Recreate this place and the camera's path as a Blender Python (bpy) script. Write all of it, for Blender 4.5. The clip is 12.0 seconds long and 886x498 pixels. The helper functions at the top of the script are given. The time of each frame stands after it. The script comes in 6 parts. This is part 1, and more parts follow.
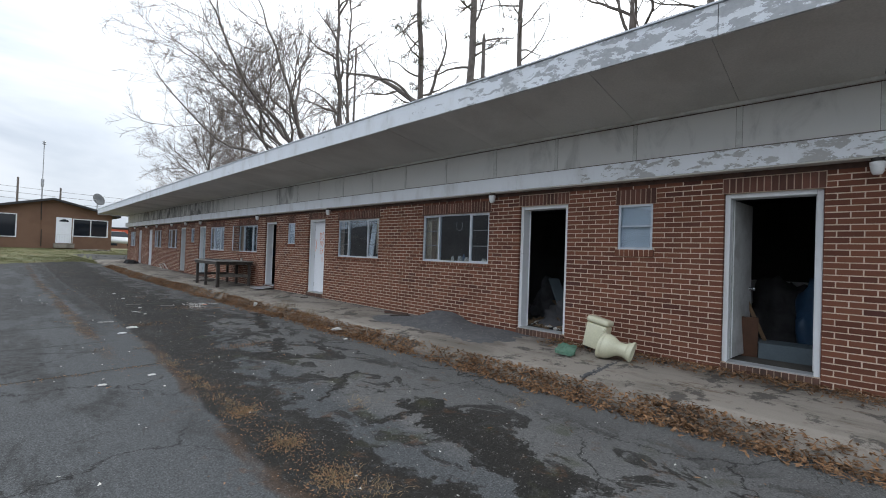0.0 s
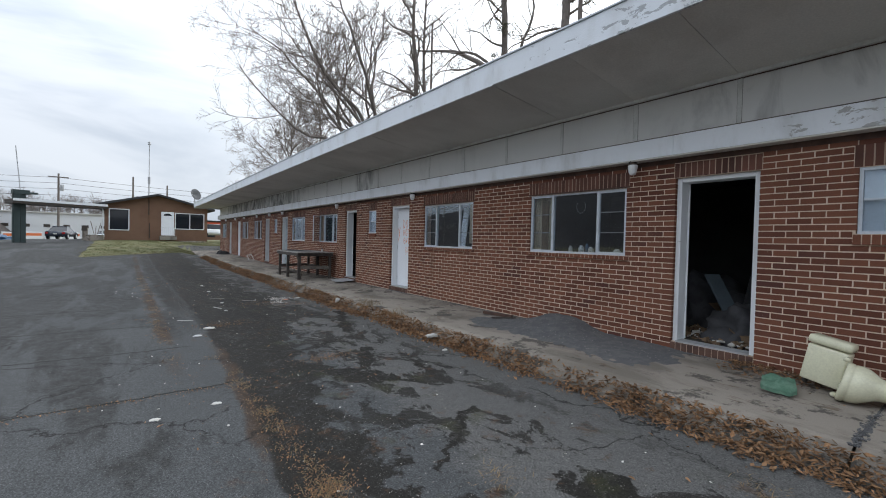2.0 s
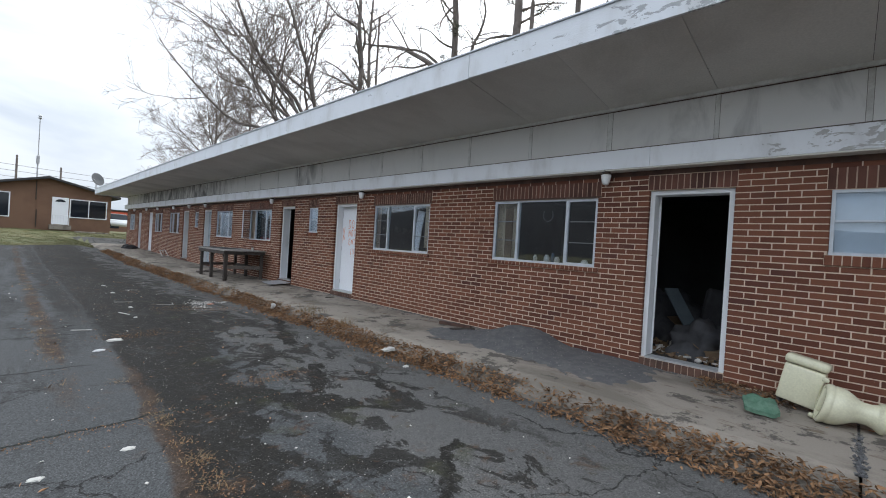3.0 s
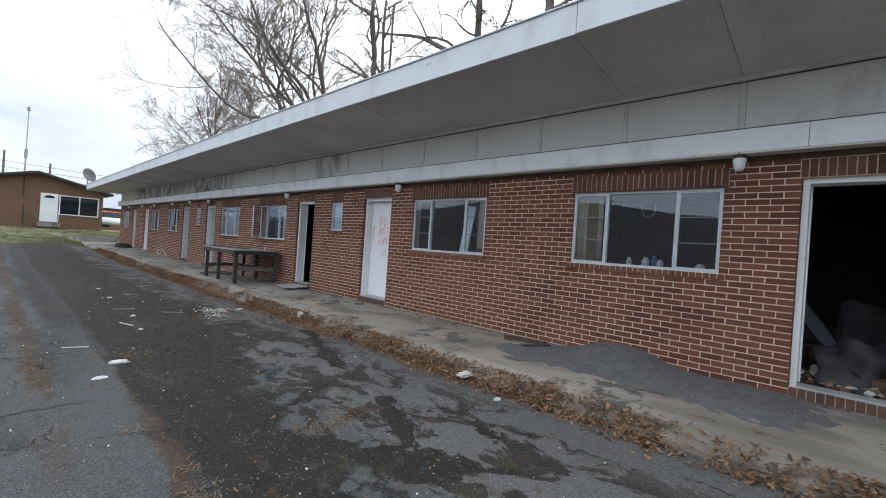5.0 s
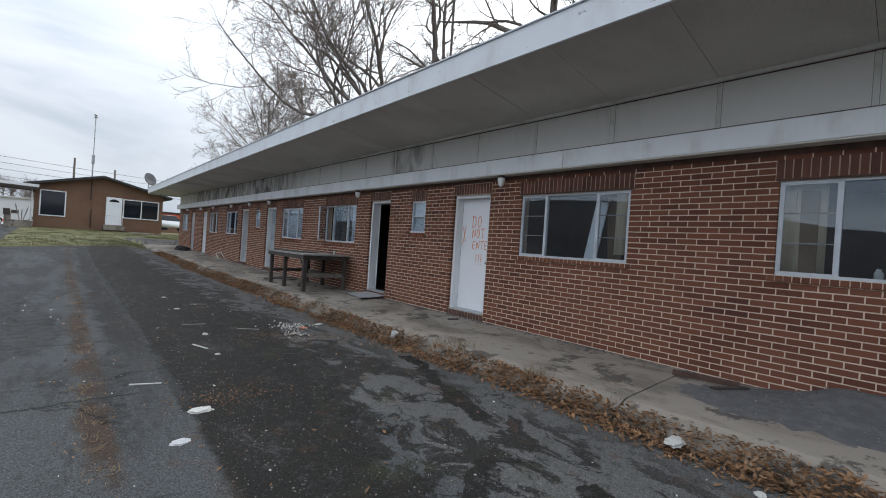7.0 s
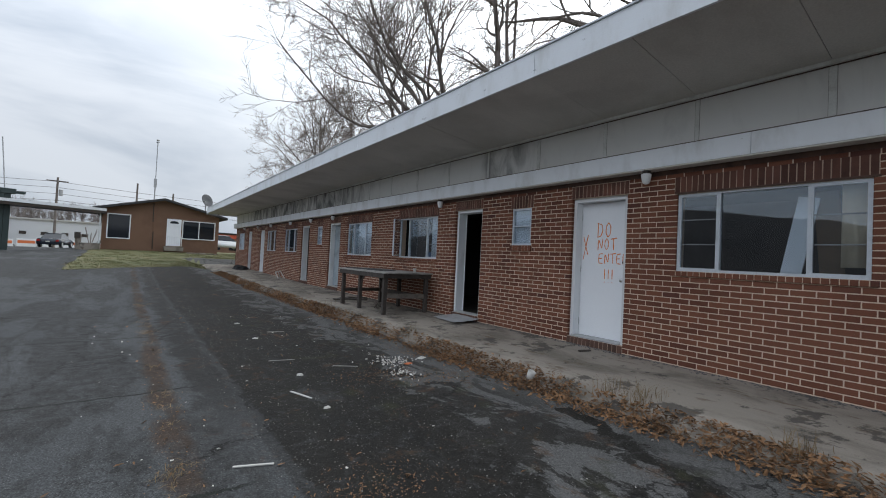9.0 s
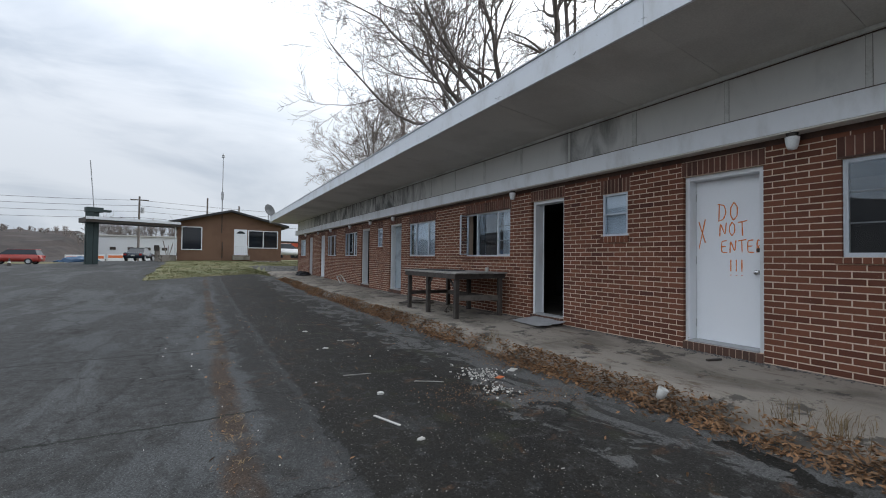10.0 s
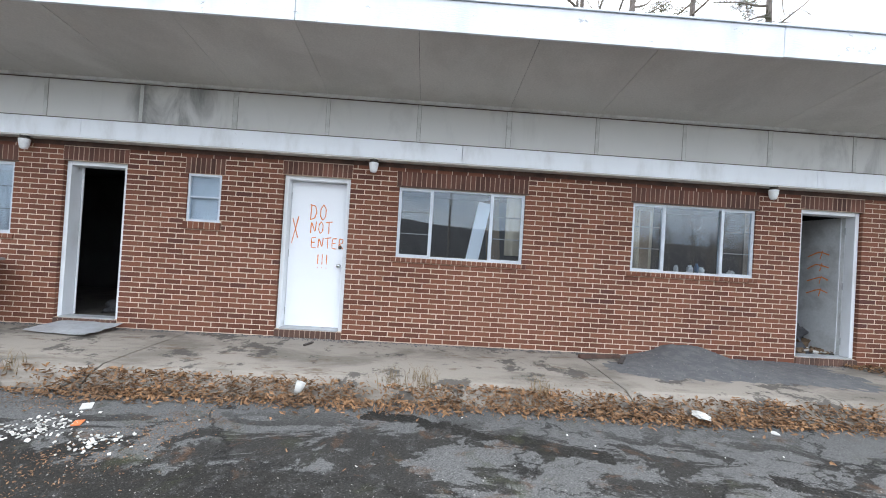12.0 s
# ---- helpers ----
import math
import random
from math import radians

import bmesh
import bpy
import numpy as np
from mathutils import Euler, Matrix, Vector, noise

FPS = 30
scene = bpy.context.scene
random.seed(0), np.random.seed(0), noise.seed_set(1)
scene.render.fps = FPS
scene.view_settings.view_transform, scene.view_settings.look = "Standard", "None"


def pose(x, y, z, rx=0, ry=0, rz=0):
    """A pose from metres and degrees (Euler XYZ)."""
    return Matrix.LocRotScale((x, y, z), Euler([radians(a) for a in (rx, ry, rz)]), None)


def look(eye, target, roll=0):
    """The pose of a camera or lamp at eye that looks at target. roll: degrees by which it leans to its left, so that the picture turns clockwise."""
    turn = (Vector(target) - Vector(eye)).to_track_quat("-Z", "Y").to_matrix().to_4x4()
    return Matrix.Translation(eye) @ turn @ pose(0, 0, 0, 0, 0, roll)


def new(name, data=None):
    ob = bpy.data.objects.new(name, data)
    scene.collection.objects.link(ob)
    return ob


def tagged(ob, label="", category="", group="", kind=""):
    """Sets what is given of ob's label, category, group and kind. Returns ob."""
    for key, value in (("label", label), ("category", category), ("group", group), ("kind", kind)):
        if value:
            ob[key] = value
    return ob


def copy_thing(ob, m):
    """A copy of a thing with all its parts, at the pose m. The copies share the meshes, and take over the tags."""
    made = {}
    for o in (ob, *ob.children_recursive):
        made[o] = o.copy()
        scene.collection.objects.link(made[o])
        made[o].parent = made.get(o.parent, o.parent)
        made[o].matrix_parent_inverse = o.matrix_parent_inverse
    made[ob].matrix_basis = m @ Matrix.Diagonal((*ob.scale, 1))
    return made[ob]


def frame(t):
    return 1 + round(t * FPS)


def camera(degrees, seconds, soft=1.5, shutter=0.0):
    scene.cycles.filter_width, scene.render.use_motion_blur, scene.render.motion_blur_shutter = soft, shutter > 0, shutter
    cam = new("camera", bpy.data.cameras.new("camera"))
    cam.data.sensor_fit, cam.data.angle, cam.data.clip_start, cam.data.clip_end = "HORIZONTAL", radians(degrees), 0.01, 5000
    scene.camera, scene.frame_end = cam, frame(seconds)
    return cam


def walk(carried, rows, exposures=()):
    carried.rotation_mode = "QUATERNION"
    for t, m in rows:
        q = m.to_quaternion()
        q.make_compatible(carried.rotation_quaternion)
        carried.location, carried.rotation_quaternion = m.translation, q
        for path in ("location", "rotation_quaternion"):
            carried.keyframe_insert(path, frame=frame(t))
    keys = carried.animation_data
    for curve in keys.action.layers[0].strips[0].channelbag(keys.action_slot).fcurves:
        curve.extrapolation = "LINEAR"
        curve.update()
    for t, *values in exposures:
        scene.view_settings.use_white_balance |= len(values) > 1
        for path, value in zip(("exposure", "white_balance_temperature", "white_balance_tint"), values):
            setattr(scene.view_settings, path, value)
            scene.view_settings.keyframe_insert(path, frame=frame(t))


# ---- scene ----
cam = camera(92.4, 12.0, 1.0)
PATH = [
    (0, (-0.208, -0.513, 1.482), (1.24, 0.866, 1.509), 2.0),
    (0.5, (-0.031, -0.064, 1.474), (1.053, 1.616, 1.427), 1.0),
    (1, (0.049, 0.363, 1.457), (1.127, 2.047, 1.408), 1.1),
    (1.5, (0.212, 0.649, 1.485), (1.403, 2.254, 1.426), 2.0),
    (2, (0.388, 1.03, 1.491), (1.591, 2.628, 1.452), 1.4),
    (2.5, (0.403, 1.388, 1.491), (1.696, 2.914, 1.461), 2.1),
    (2.7, (0.409, 1.529, 1.511), (1.79, 2.975, 1.483), 2.6),
    (4.5, (0.369, 2.837, 1.405), (1.892, 4.134, 1.415), 4.8),
    (5, (0.509, 3.282, 1.406), (1.972, 4.645, 1.404), 4.0),
    (5.5, (0.522, 3.736, 1.384), (1.882, 5.202, 1.372), 3.8),
    (6, (0.538, 4.158, 1.417), (1.892, 5.63, 1.396), 4.1),
    (6.5, (0.658, 4.628, 1.411), (2.014, 6.099, 1.393), 3.9),
    (7, (0.631, 5.032, 1.394), (1.968, 6.519, 1.385), 3.9),
    (9, (0.535, 6.732, 1.34), (1.732, 8.333, 1.389), 2.8),
    (9.5, (0.635, 7.237, 1.307), (1.714, 8.92, 1.361), 0.3),
    (10, (0.627, 7.581, 1.281), (1.621, 9.316, 1.326), 0.7),
    (10.5, (0.56, 7.922, 1.3), (1.788, 9.5, 1.344), 2.1),
    (11, (0.614, 8.306, 1.272), (1.948, 9.795, 1.301), 2.2),
    (11.5, (0.566, 8.604, 1.301), (2.231, 9.711, 1.322), 2.2),
    (11.7, (0.489, 8.605, 1.346), (2.395, 9.212, 1.327), 1.6),
    (11.8, (0.405, 8.637, 1.365), (2.372, 8.997, 1.378), 2.7),
    (12, (0.221, 8.781, 1.419), (2.22, 8.709, 1.442), 3.5),
]
walk(cam, [(t, look(eye, target, roll)) for t, eye, target, roll in PATH],
     [(0.0, 0.52), (0.5, 0.42), (1.0, 0.3), (2.5, 0.54), (4.5, 0.8), (5.5, 0.56), (6.5, 0.48), (7.0, 0.36), (9.0, 0.18), (9.5, 0.17), (10.5, 0.27), (11.3, 0.46), (11.6, 0.83), (12.0, 1.74)])

# ---- world, sun, exposure ----
SUN_DIR = Vector((0.62, 0.35, 0.70)).normalized()
world = bpy.data.worlds.new("overcast_sky")
scene.world = world
world.use_nodes = True
wn = world.node_tree
wn.nodes.clear()


def node(nt, kind, **props):
    n = nt.nodes.new(kind)
    for key, value in props.items():
        if key == "op":
            n.operation = value
        elif key == "inputs":
            for k, v in value.items():
                if isinstance(v, bpy.types.NodeSocket):
                    nt.links.new(v, n.inputs[k])
                else:
                    n.inputs[k].default_value = v
        elif key == "dt":
            n.data_type = value
        elif key == "bt":
            n.blend_type = value
        elif key == "sky":
            n.sky_type = value
        elif key == "feature":
            n.feature = value
        elif key == "clamp":
            n.use_clamp = value
    return n


def val(nt, op, a, b=0.0, c=0.0, clamp=False):
    return node(nt, "ShaderNodeMath", op=op, inputs={0: a, 1: b, 2: c}, clamp=clamp).outputs[0]


def rgba(c):
    return c if isinstance(c, bpy.types.NodeSocket) else (c[0], c[1], c[2], 1.0)


def mixc(nt, f, a, b, blend="MIX"):
    return node(nt, "ShaderNodeMix", dt="RGBA", bt=blend, inputs={0: f, 6: rgba(a), 7: rgba(b)}).outputs[2]


def ramp(nt, f, lo, hi):
    """Smooth 0..1 between lo and hi (hi may be below lo)."""
    n = nt.nodes.new("ShaderNodeMapRange")
    n.interpolation_type = "SMOOTHSTEP"
    nt.links.new(f, n.inputs[0])
    n.inputs[1].default_value, n.inputs[2].default_value = lo, hi
    return n.outputs[0]


def noise_tex(nt, vec, scale, detail=3.0, rough=0.55, distort=0.0):
    return node(nt, "ShaderNodeTexNoise", inputs={"Vector": vec, "Scale": scale, "Detail": detail, "Roughness": rough, "Distortion": distort}).outputs[0]


sky = node(wn, "ShaderNodeTexSky", sky="NISHITA")
sky.sun_disc = False
sky.sun_elevation = math.asin(SUN_DIR.z)
sky.sun_rotation = math.atan2(SUN_DIR.x, SUN_DIR.y)
coord = wn.nodes.new("ShaderNodeTexCoord").outputs["Generated"]
flat_map = node(wn, "ShaderNodeMapping", inputs={"Vector": coord, "Scale": (1.0, 1.0, 3.2)}).outputs[0]
cloud_n = noise_tex(wn, flat_map, 1.9, 6.0, 0.55, 0.5)
cloud = mixc(wn, ramp(wn, cloud_n, 0.36, 0.64), (0.40, 0.46, 0.545), (0.66, 0.705, 0.77))
toward = node(wn, "ShaderNodeVectorMath", op="DOT_PRODUCT", inputs={0: coord, 1: tuple(SUN_DIR)}).outputs["Value"]
cloud = mixc(wn, ramp(wn, toward, 0.40, 0.98), cloud, (1.02, 1.07, 1.12))
thin = mixc(wn, 0.06, cloud, node(wn, "ShaderNodeMix", dt="RGBA", bt="MULTIPLY", inputs={0: 1.0, 6: sky.outputs[0], 7: (0.10, 0.10, 0.10, 1)}).outputs[2])
# an overcast sky is brighter overhead than near the horizon
up_z = node(wn, "ShaderNodeSeparateXYZ", inputs={0: coord}).outputs[2]
bg = node(wn, "ShaderNodeBackground", inputs={"Color": thin, "Strength": val(wn, "MULTIPLY_ADD", ramp(wn, up_z, 0.08, 0.85), 1.1, 0.93)})
wo = wn.nodes.new("ShaderNodeOutputWorld")
wn.links.new(bg.outputs[0], wo.inputs[0])

sun = new("sun", bpy.data.lights.new("sun", "SUN"))
sun.data.energy, sun.data.angle, sun.data.color = 0.5, radians(25), (1.0, 0.98, 0.95)
sun.matrix_world = look(SUN_DIR * 50, (0, 0, 0))


# ---- materials ----
def material(name, base=(0.5, 0.5, 0.5), rough=0.7, metal=0.0, spec=0.5):
    m = bpy.data.materials.new(name)
    m.use_nodes = True
    nt = m.node_tree
    b = nt.nodes["Principled BSDF"]
    b.inputs["Base Color"].default_value = rgba(base)
    b.inputs["Roughness"].default_value = rough
    b.inputs["Metallic"].default_value = metal
    b.inputs["Specular IOR Level"].default_value = spec
    return m, nt, b


def position(nt):
    return nt.nodes.new("ShaderNodeNewGeometry").outputs["Position"]


def objspace(nt):
    return nt.nodes.new("ShaderNodeTexCoord").outputs["Object"]


def bump(nt, b, height, strength=0.3, dist=0.01):
    n = node(nt, "ShaderNodeBump", inputs={"Height": height, "Strength": strength, "Distance": dist})
    nt.links.new(n.outputs[0], b.inputs["Normal"])


def stretch(nt, vec, sx, sy, sz):
    return node(nt, "ShaderNodeMapping", inputs={"Vector": vec, "Scale": (sx, sy, sz)}).outputs[0]


def lone(nt):
    """A number of its own for every object and every loose piece of a mesh."""
    a = nt.nodes.new("ShaderNodeObjectInfo").outputs["Random"]
    g = nt.nodes.new("ShaderNodeNewGeometry").outputs["Random Per Island"]
    return val(nt, "FRACT", val(nt, "ADD", a, g))


def worn(name, base, second, rough=0.6, scale=3.0, grain=60.0, amount=0.5, metal=0.0, bumps=0.2, spread=0.0, spec=0.5):
    """Two tones in patches and a fine grain; spread: how far single pieces differ in lightness."""
    m, nt, b = material(name, base, rough, metal, spec)
    p = position(nt)
    big = noise_tex(nt, p, scale, 5.0, 0.6, 0.3)
    fine = noise_tex(nt, p, grain, 3.0, 0.6)
    c = mixc(nt, val(nt, "MULTIPLY", ramp(nt, big, 0.4, 0.68), amount), base, second)
    c = mixc(nt, 1.0, c, mixc(nt, fine, (0.82, 0.82, 0.82), (1.16, 1.16, 1.16)), "MULTIPLY")
    if spread:
        k = val(nt, "MULTIPLY_ADD", lone(nt), 2 * spread, 1 - spread)
        c = mixc(nt, 1.0, c, node(nt, "ShaderNodeCombineColor", inputs={0: k, 1: k, 2: k}).outputs[0], "MULTIPLY")
    nt.links.new(c, b.inputs["Base Color"])
    nt.links.new(val(nt, "MULTIPLY_ADD", big, 0.25, rough - 0.12), b.inputs["Roughness"])
    bump(nt, b, fine, bumps, 0.004)
    return m


def brick_material():
    m, nt, b = material("red_brick", rough=0.8, spec=0.3)
    p = position(nt)
    r = lone(nt)
    tone = mixc(nt, ramp(nt, r, 0.0, 1.0), (0.122, 0.045, 0.028), (0.198, 0.077, 0.045))
    tone = mixc(nt, ramp(nt, val(nt, "FRACT", val(nt, "MULTIPLY", r, 7.31)), 0.88, 1.0), tone, (0.095, 0.037, 0.028))
    tone = mixc(nt, val(nt, "MULTIPLY", ramp(nt, noise_tex(nt, p, 0.9, 4.0), 0.45, 0.7), 0.7), tone, (0.205, 0.083, 0.05))
    fine = noise_tex(nt, p, 90.0, 4.0, 0.7)
    tone = mixc(nt, 1.0, tone, mixc(nt, fine, (0.72, 0.72, 0.72), (1.28, 1.28, 1.28)), "MULTIPLY")
    tone = mixc(nt, ramp(nt, noise_tex(nt, p, 28.0, 4.0, 0.7), 0.66, 0.8), tone, (0.34, 0.26, 0.22))
    nt.links.new(tone, b.inputs["Base Color"])
    bump(nt, b, fine, 0.5, 0.004)
    return m


def peeling(name, base=(0.66, 0.69, 0.72), under=(0.33, 0.35, 0.37), y_from=4.2, y_to=2.0, floor=0.05, lo=0.47):
    """White paint that flakes off weathered boards, most of it along the older stretch."""
    m, nt, b = material(name, base, 0.55)
    p = position(nt)
    y = node(nt, "ShaderNodeSeparateXYZ", inputs={0: p}).outputs[1]
    flake = noise_tex(nt, stretch(nt, p, 3.0, 3.0, 7.0), 1.7, 8.0, 0.68, 0.4)
    part_off = val(nt, "ADD", flake, val(nt, "MULTIPLY", ramp(nt, y, y_from, y_to), 0.16))
    gone = ramp(nt, part_off, lo + 0.13, lo + 0.155)
    dirt = ramp(nt, noise_tex(nt, stretch(nt, p, 1.0, 1.2, 0.5), 2.2, 6.0, 0.6), 0.45, 0.8)
    c = mixc(nt, val(nt, "MULTIPLY", dirt, 0.5), base, (0.44, 0.43, 0.40))
    c = mixc(nt, val(nt, "MULTIPLY", gone, 0.9), c, mixc(nt, noise_tex(nt, p, 30.0), under, (0.45, 0.46, 0.47)))
    nt.links.new(c, b.inputs["Base Color"])
    bump(nt, b, val(nt, "SUBTRACT", noise_tex(nt, stretch(nt, p, 4, 2, 12), 9.0, 4.0), val(nt, "MULTIPLY", gone, 0.8)), 0.35, 0.006)
    return m


def asphalt_material():
    m, nt, b = material("weathered_asphalt", rough=0.9, spec=0.16)
    p = position(nt)
    xyz = node(nt, "ShaderNodeSeparateXYZ", inputs={0: p}).outputs
    x, y = xyz[0], xyz[1]
    x = val(nt, "ADD", x, val(nt, "MULTIPLY", ramp(nt, y, 7.5, 2.2), 0.32))
    wob = noise_tex(nt, p, 1.5, 6.0, 0.65)
    wob2 = noise_tex(nt, p, 0.55, 5.0, 0.6, 0.6)
    xw = val(nt, "ADD", x, val(nt, "MULTIPLY_ADD", wob, 0.9, -0.45))
    grey = mixc(nt, wob2, (0.052, 0.0548, 0.0565), (0.076, 0.0785, 0.0795))
    # older strip on the far side of the joint, lighter and stonier
    grey = mixc(nt, ramp(nt, xw, 2.4, 2.8), grey, (0.098, 0.0965, 0.0935))
    # damp, mossy channel beside the joint, widening further along
    left = ramp(nt, val(nt, "ADD", x, val(nt, "MULTIPLY_ADD", wob, 0.24, -0.12)), 1.38, 1.44)
    edge = val(nt, "ADD", val(nt, "MULTIPLY", ramp(nt, y, 5.3, 11.5), 1.0), 2.1)
    right = ramp(nt, val(nt, "SUBTRACT", val(nt, "ADD", xw, val(nt, "MULTIPLY_ADD", noise_tex(nt, p, 3.0, 8.0, 0.72), 1.0, -0.5)), edge), 0.05, -0.03)
    band = val(nt, "MULTIPLY", left, right)
    far_left = val(nt, "MULTIPLY", val(nt, "MULTIPLY", ramp(nt, xw, 1.0, 1.15), ramp(nt, y, 8.5, 12.0)), right)
    band = val(nt, "MAXIMUM", band, val(nt, "MULTIPLY", far_left, 0.8))
    patches = noise_tex(nt, stretch(nt, p, 1.0, 0.6, 1.0), 2.3, 9.0, 0.68, 0.7)
    lane = val(nt, "MULTIPLY", ramp(nt, x, 1.5, 2.4), ramp(nt, x, 4.2, 3.4))
    blot = val(nt, "MULTIPLY", ramp(nt, val(nt, "ADD", patches, val(nt, "ADD", val(nt, "MULTIPLY", ramp(nt, y, 3.0, 10.0), 0.05), val(nt, "MULTIPLY_ADD", noise_tex(nt, p, 11.0, 8.0, 0.75, 0.5), 0.11, -0.055))), 0.538, 0.556), lane)
    wide = val(nt, "MULTIPLY", ramp(nt, val(nt, "ADD", noise_tex(nt, stretch(nt, p, 1.0, 0.25, 1.0), 0.9, 9.0, 0.7, 0.3), val(nt, "MULTIPLY", ramp(nt, y, 4.0, 9.0), 0.05)), 0.50, 0.57), ramp(nt, x, 1.5, 1.1))
    dark = val(nt, "MAXIMUM", val(nt, "MULTIPLY", band, ramp(nt, patches, 0.68, 0.58)), val(nt, "MULTIPLY", blot, 0.9))
    dark = val(nt, "MAXIMUM", dark, val(nt, "MULTIPLY", wide, val(nt, "MULTIPLY_ADD", ramp(nt, noise_tex(nt, p, 7.0, 9.0, 0.75), 0.4, 0.6), 0.4, 0.32)))
    # ragged damp branches running out from the channel
    ragged = noise_tex(nt, p, 4.5, 9.0, 0.72, 0.4)
    warp = node(nt, "ShaderNodeVectorMath", op="ADD", inputs={0: p, 1: node(nt, "ShaderNodeVectorMath", op="SCALE", inputs={0: node(nt, "ShaderNodeVectorMath", op="SUBTRACT", inputs={0: node(nt, "ShaderNodeTexNoise", inputs={"Vector": p, "Scale": 3.2, "Detail": 8.0, "Roughness": 0.65}).outputs[1], 1: (0.5, 0.5, 0.5)}).outputs[0], 3: 0.55}).outputs[0]}).outputs[0]
    wxy = node(nt, "ShaderNodeSeparateXYZ", inputs={0: warp}).outputs
    for x0, y0, x1, y1, half in ((2.04, 3.24, 2.9, 3.9, 0.035), (2.75, 2.45, 2.35, 0.9, 0.25), (1.9, 6.1, 2.6, 5.0, 0.16), (2.5, 5.0, 3.1, 4.68, 0.045), (2.6, 5.4, 3.05, 6.25, 0.09), (2.1, 6.4, 2.9, 6.95, 0.06), (3.32, 5.5, 3.22, 4.95, 0.035), (-0.36, 3.65, -0.2, 2.9, 0.05), (2.1, 2.45, 2.75, 2.4, 0.05), (3.3, 7.4, 3.9, 9.1, 0.08)):
        dx, dy = x1 - x0, y1 - y0
        px, py = val(nt, "SUBTRACT", wxy[0], x0), val(nt, "SUBTRACT", wxy[1], y0)
        along = val(nt, "MULTIPLY", val(nt, "MULTIPLY_ADD", px, dx, val(nt, "MULTIPLY", py, dy)), 1 / (dx * dx + dy * dy), clamp=True)
        ex = val(nt, "MULTIPLY_ADD", along, -dx, px)
        ey = val(nt, "MULTIPLY_ADD", along, -dy, py)
        far = val(nt, "SQRT", val(nt, "MULTIPLY_ADD", ex, ex, val(nt, "MULTIPLY", ey, ey)))
        far = val(nt, "MULTIPLY_ADD", val(nt, "SUBTRACT", ragged, 0.5), half * 2.2, far)
        dark = val(nt, "MAXIMUM", dark, ramp(nt, far, half + 0.012, half - 0.006))
    # worn spots inside the damp areas
    dark = val(nt, "MULTIPLY", dark, val(nt, "MULTIPLY_ADD", ramp(nt, noise_tex(nt, p, 6.5, 9.0, 0.75, 0.3), 0.54, 0.62), -0.35, 1.0))
    pale = val(nt, "MULTIPLY", ramp(nt, val(nt, "ABSOLUTE", val(nt, "SUBTRACT", val(nt, "MULTIPLY_ADD", wob, 0.3, x), 1.61)), 0.06, 0.02), ramp(nt, y, 8.6, 9.6))
    dark = val(nt, "MULTIPLY", dark, val(nt, "MULTIPLY_ADD", pale, -0.45, 1.0))
    c = mixc(nt, val(nt, "MULTIPLY", dark, 0.97), grey, mixc(nt, patches, (0.0105, 0.0100, 0.0092), (0.0225, 0.0200, 0.0165)))
    # moss and rotted leaf tint
    moss = val(nt, "MULTIPLY", ramp(nt, noise_tex(nt, p, 2.6, 5.0), 0.55, 0.72), val(nt, "MULTIPLY", lane, 0.45))
    c = mixc(nt, moss, c, (0.045, 0.048, 0.022))
    brown = ramp(nt, noise_tex(nt, stretch(nt, p, 1.6, 0.7, 1), 1.3, 6.0, 0.65), 0.60, 0.72)
    c = mixc(nt, val(nt, "MULTIPLY", val(nt, "MULTIPLY", brown, ramp(nt, y, 5.0, 9.0)), band), c, (0.085, 0.045, 0.025))
    # dirt in the two long joints
    for at, wide_by in ((0.86, 0.13), (1.40, 0.09)):
        off = val(nt, "ABSOLUTE", val(nt, "SUBTRACT", val(nt, "ADD", x, val(nt, "MULTIPLY_ADD", wob, 0.3, -0.15)), at))
        line = val(nt, "MULTIPLY", ramp(nt, off, wide_by, wide_by * 0.35), ramp(nt, noise_tex(nt, stretch(nt, p, 1, 0.5, 1), 2.0, 4.0), 0.36, 0.5))
        if at < 1:
            line = val(nt, "MULTIPLY", line, ramp(nt, y, 5.5, 8.0))
        else:
            line = val(nt, "MULTIPLY", line, ramp(nt, y, 8.0, 6.6))
        c = mixc(nt, val(nt, "MULTIPLY", line, 0.8), c, mixc(nt, noise_tex(nt, p, 9.0, 5.0, 0.7), (0.022, 0.018, 0.015), (0.078, 0.048, 0.030)))
    # cracks
    vw = node(nt, "ShaderNodeVectorMath", op="ADD", inputs={0: p, 1: node(nt, "ShaderNodeVectorMath", op="SCALE", inputs={0: node(nt, "ShaderNodeTexNoise", inputs={"Vector": p, "Scale": 1.8, "Detail": 9.0, "Roughness": 0.65}).outputs[1], 3: 0.9}).outputs[0]}).outputs[0]
    vor = node(nt, "ShaderNodeTexVoronoi", feature="DISTANCE_TO_EDGE", inputs={"Vector": stretch(nt, vw, 0.62, 0.5, 0.0), "Scale": 1.0}).outputs["Distance"]
    crack = val(nt, "MULTIPLY", ramp(nt, vor, 0.009, 0.002), ramp(nt, wob2, 0.40, 0.52))
    c = mixc(nt, val(nt, "MULTIPLY", crack, 0.85), c, (0.016, 0.015, 0.014))
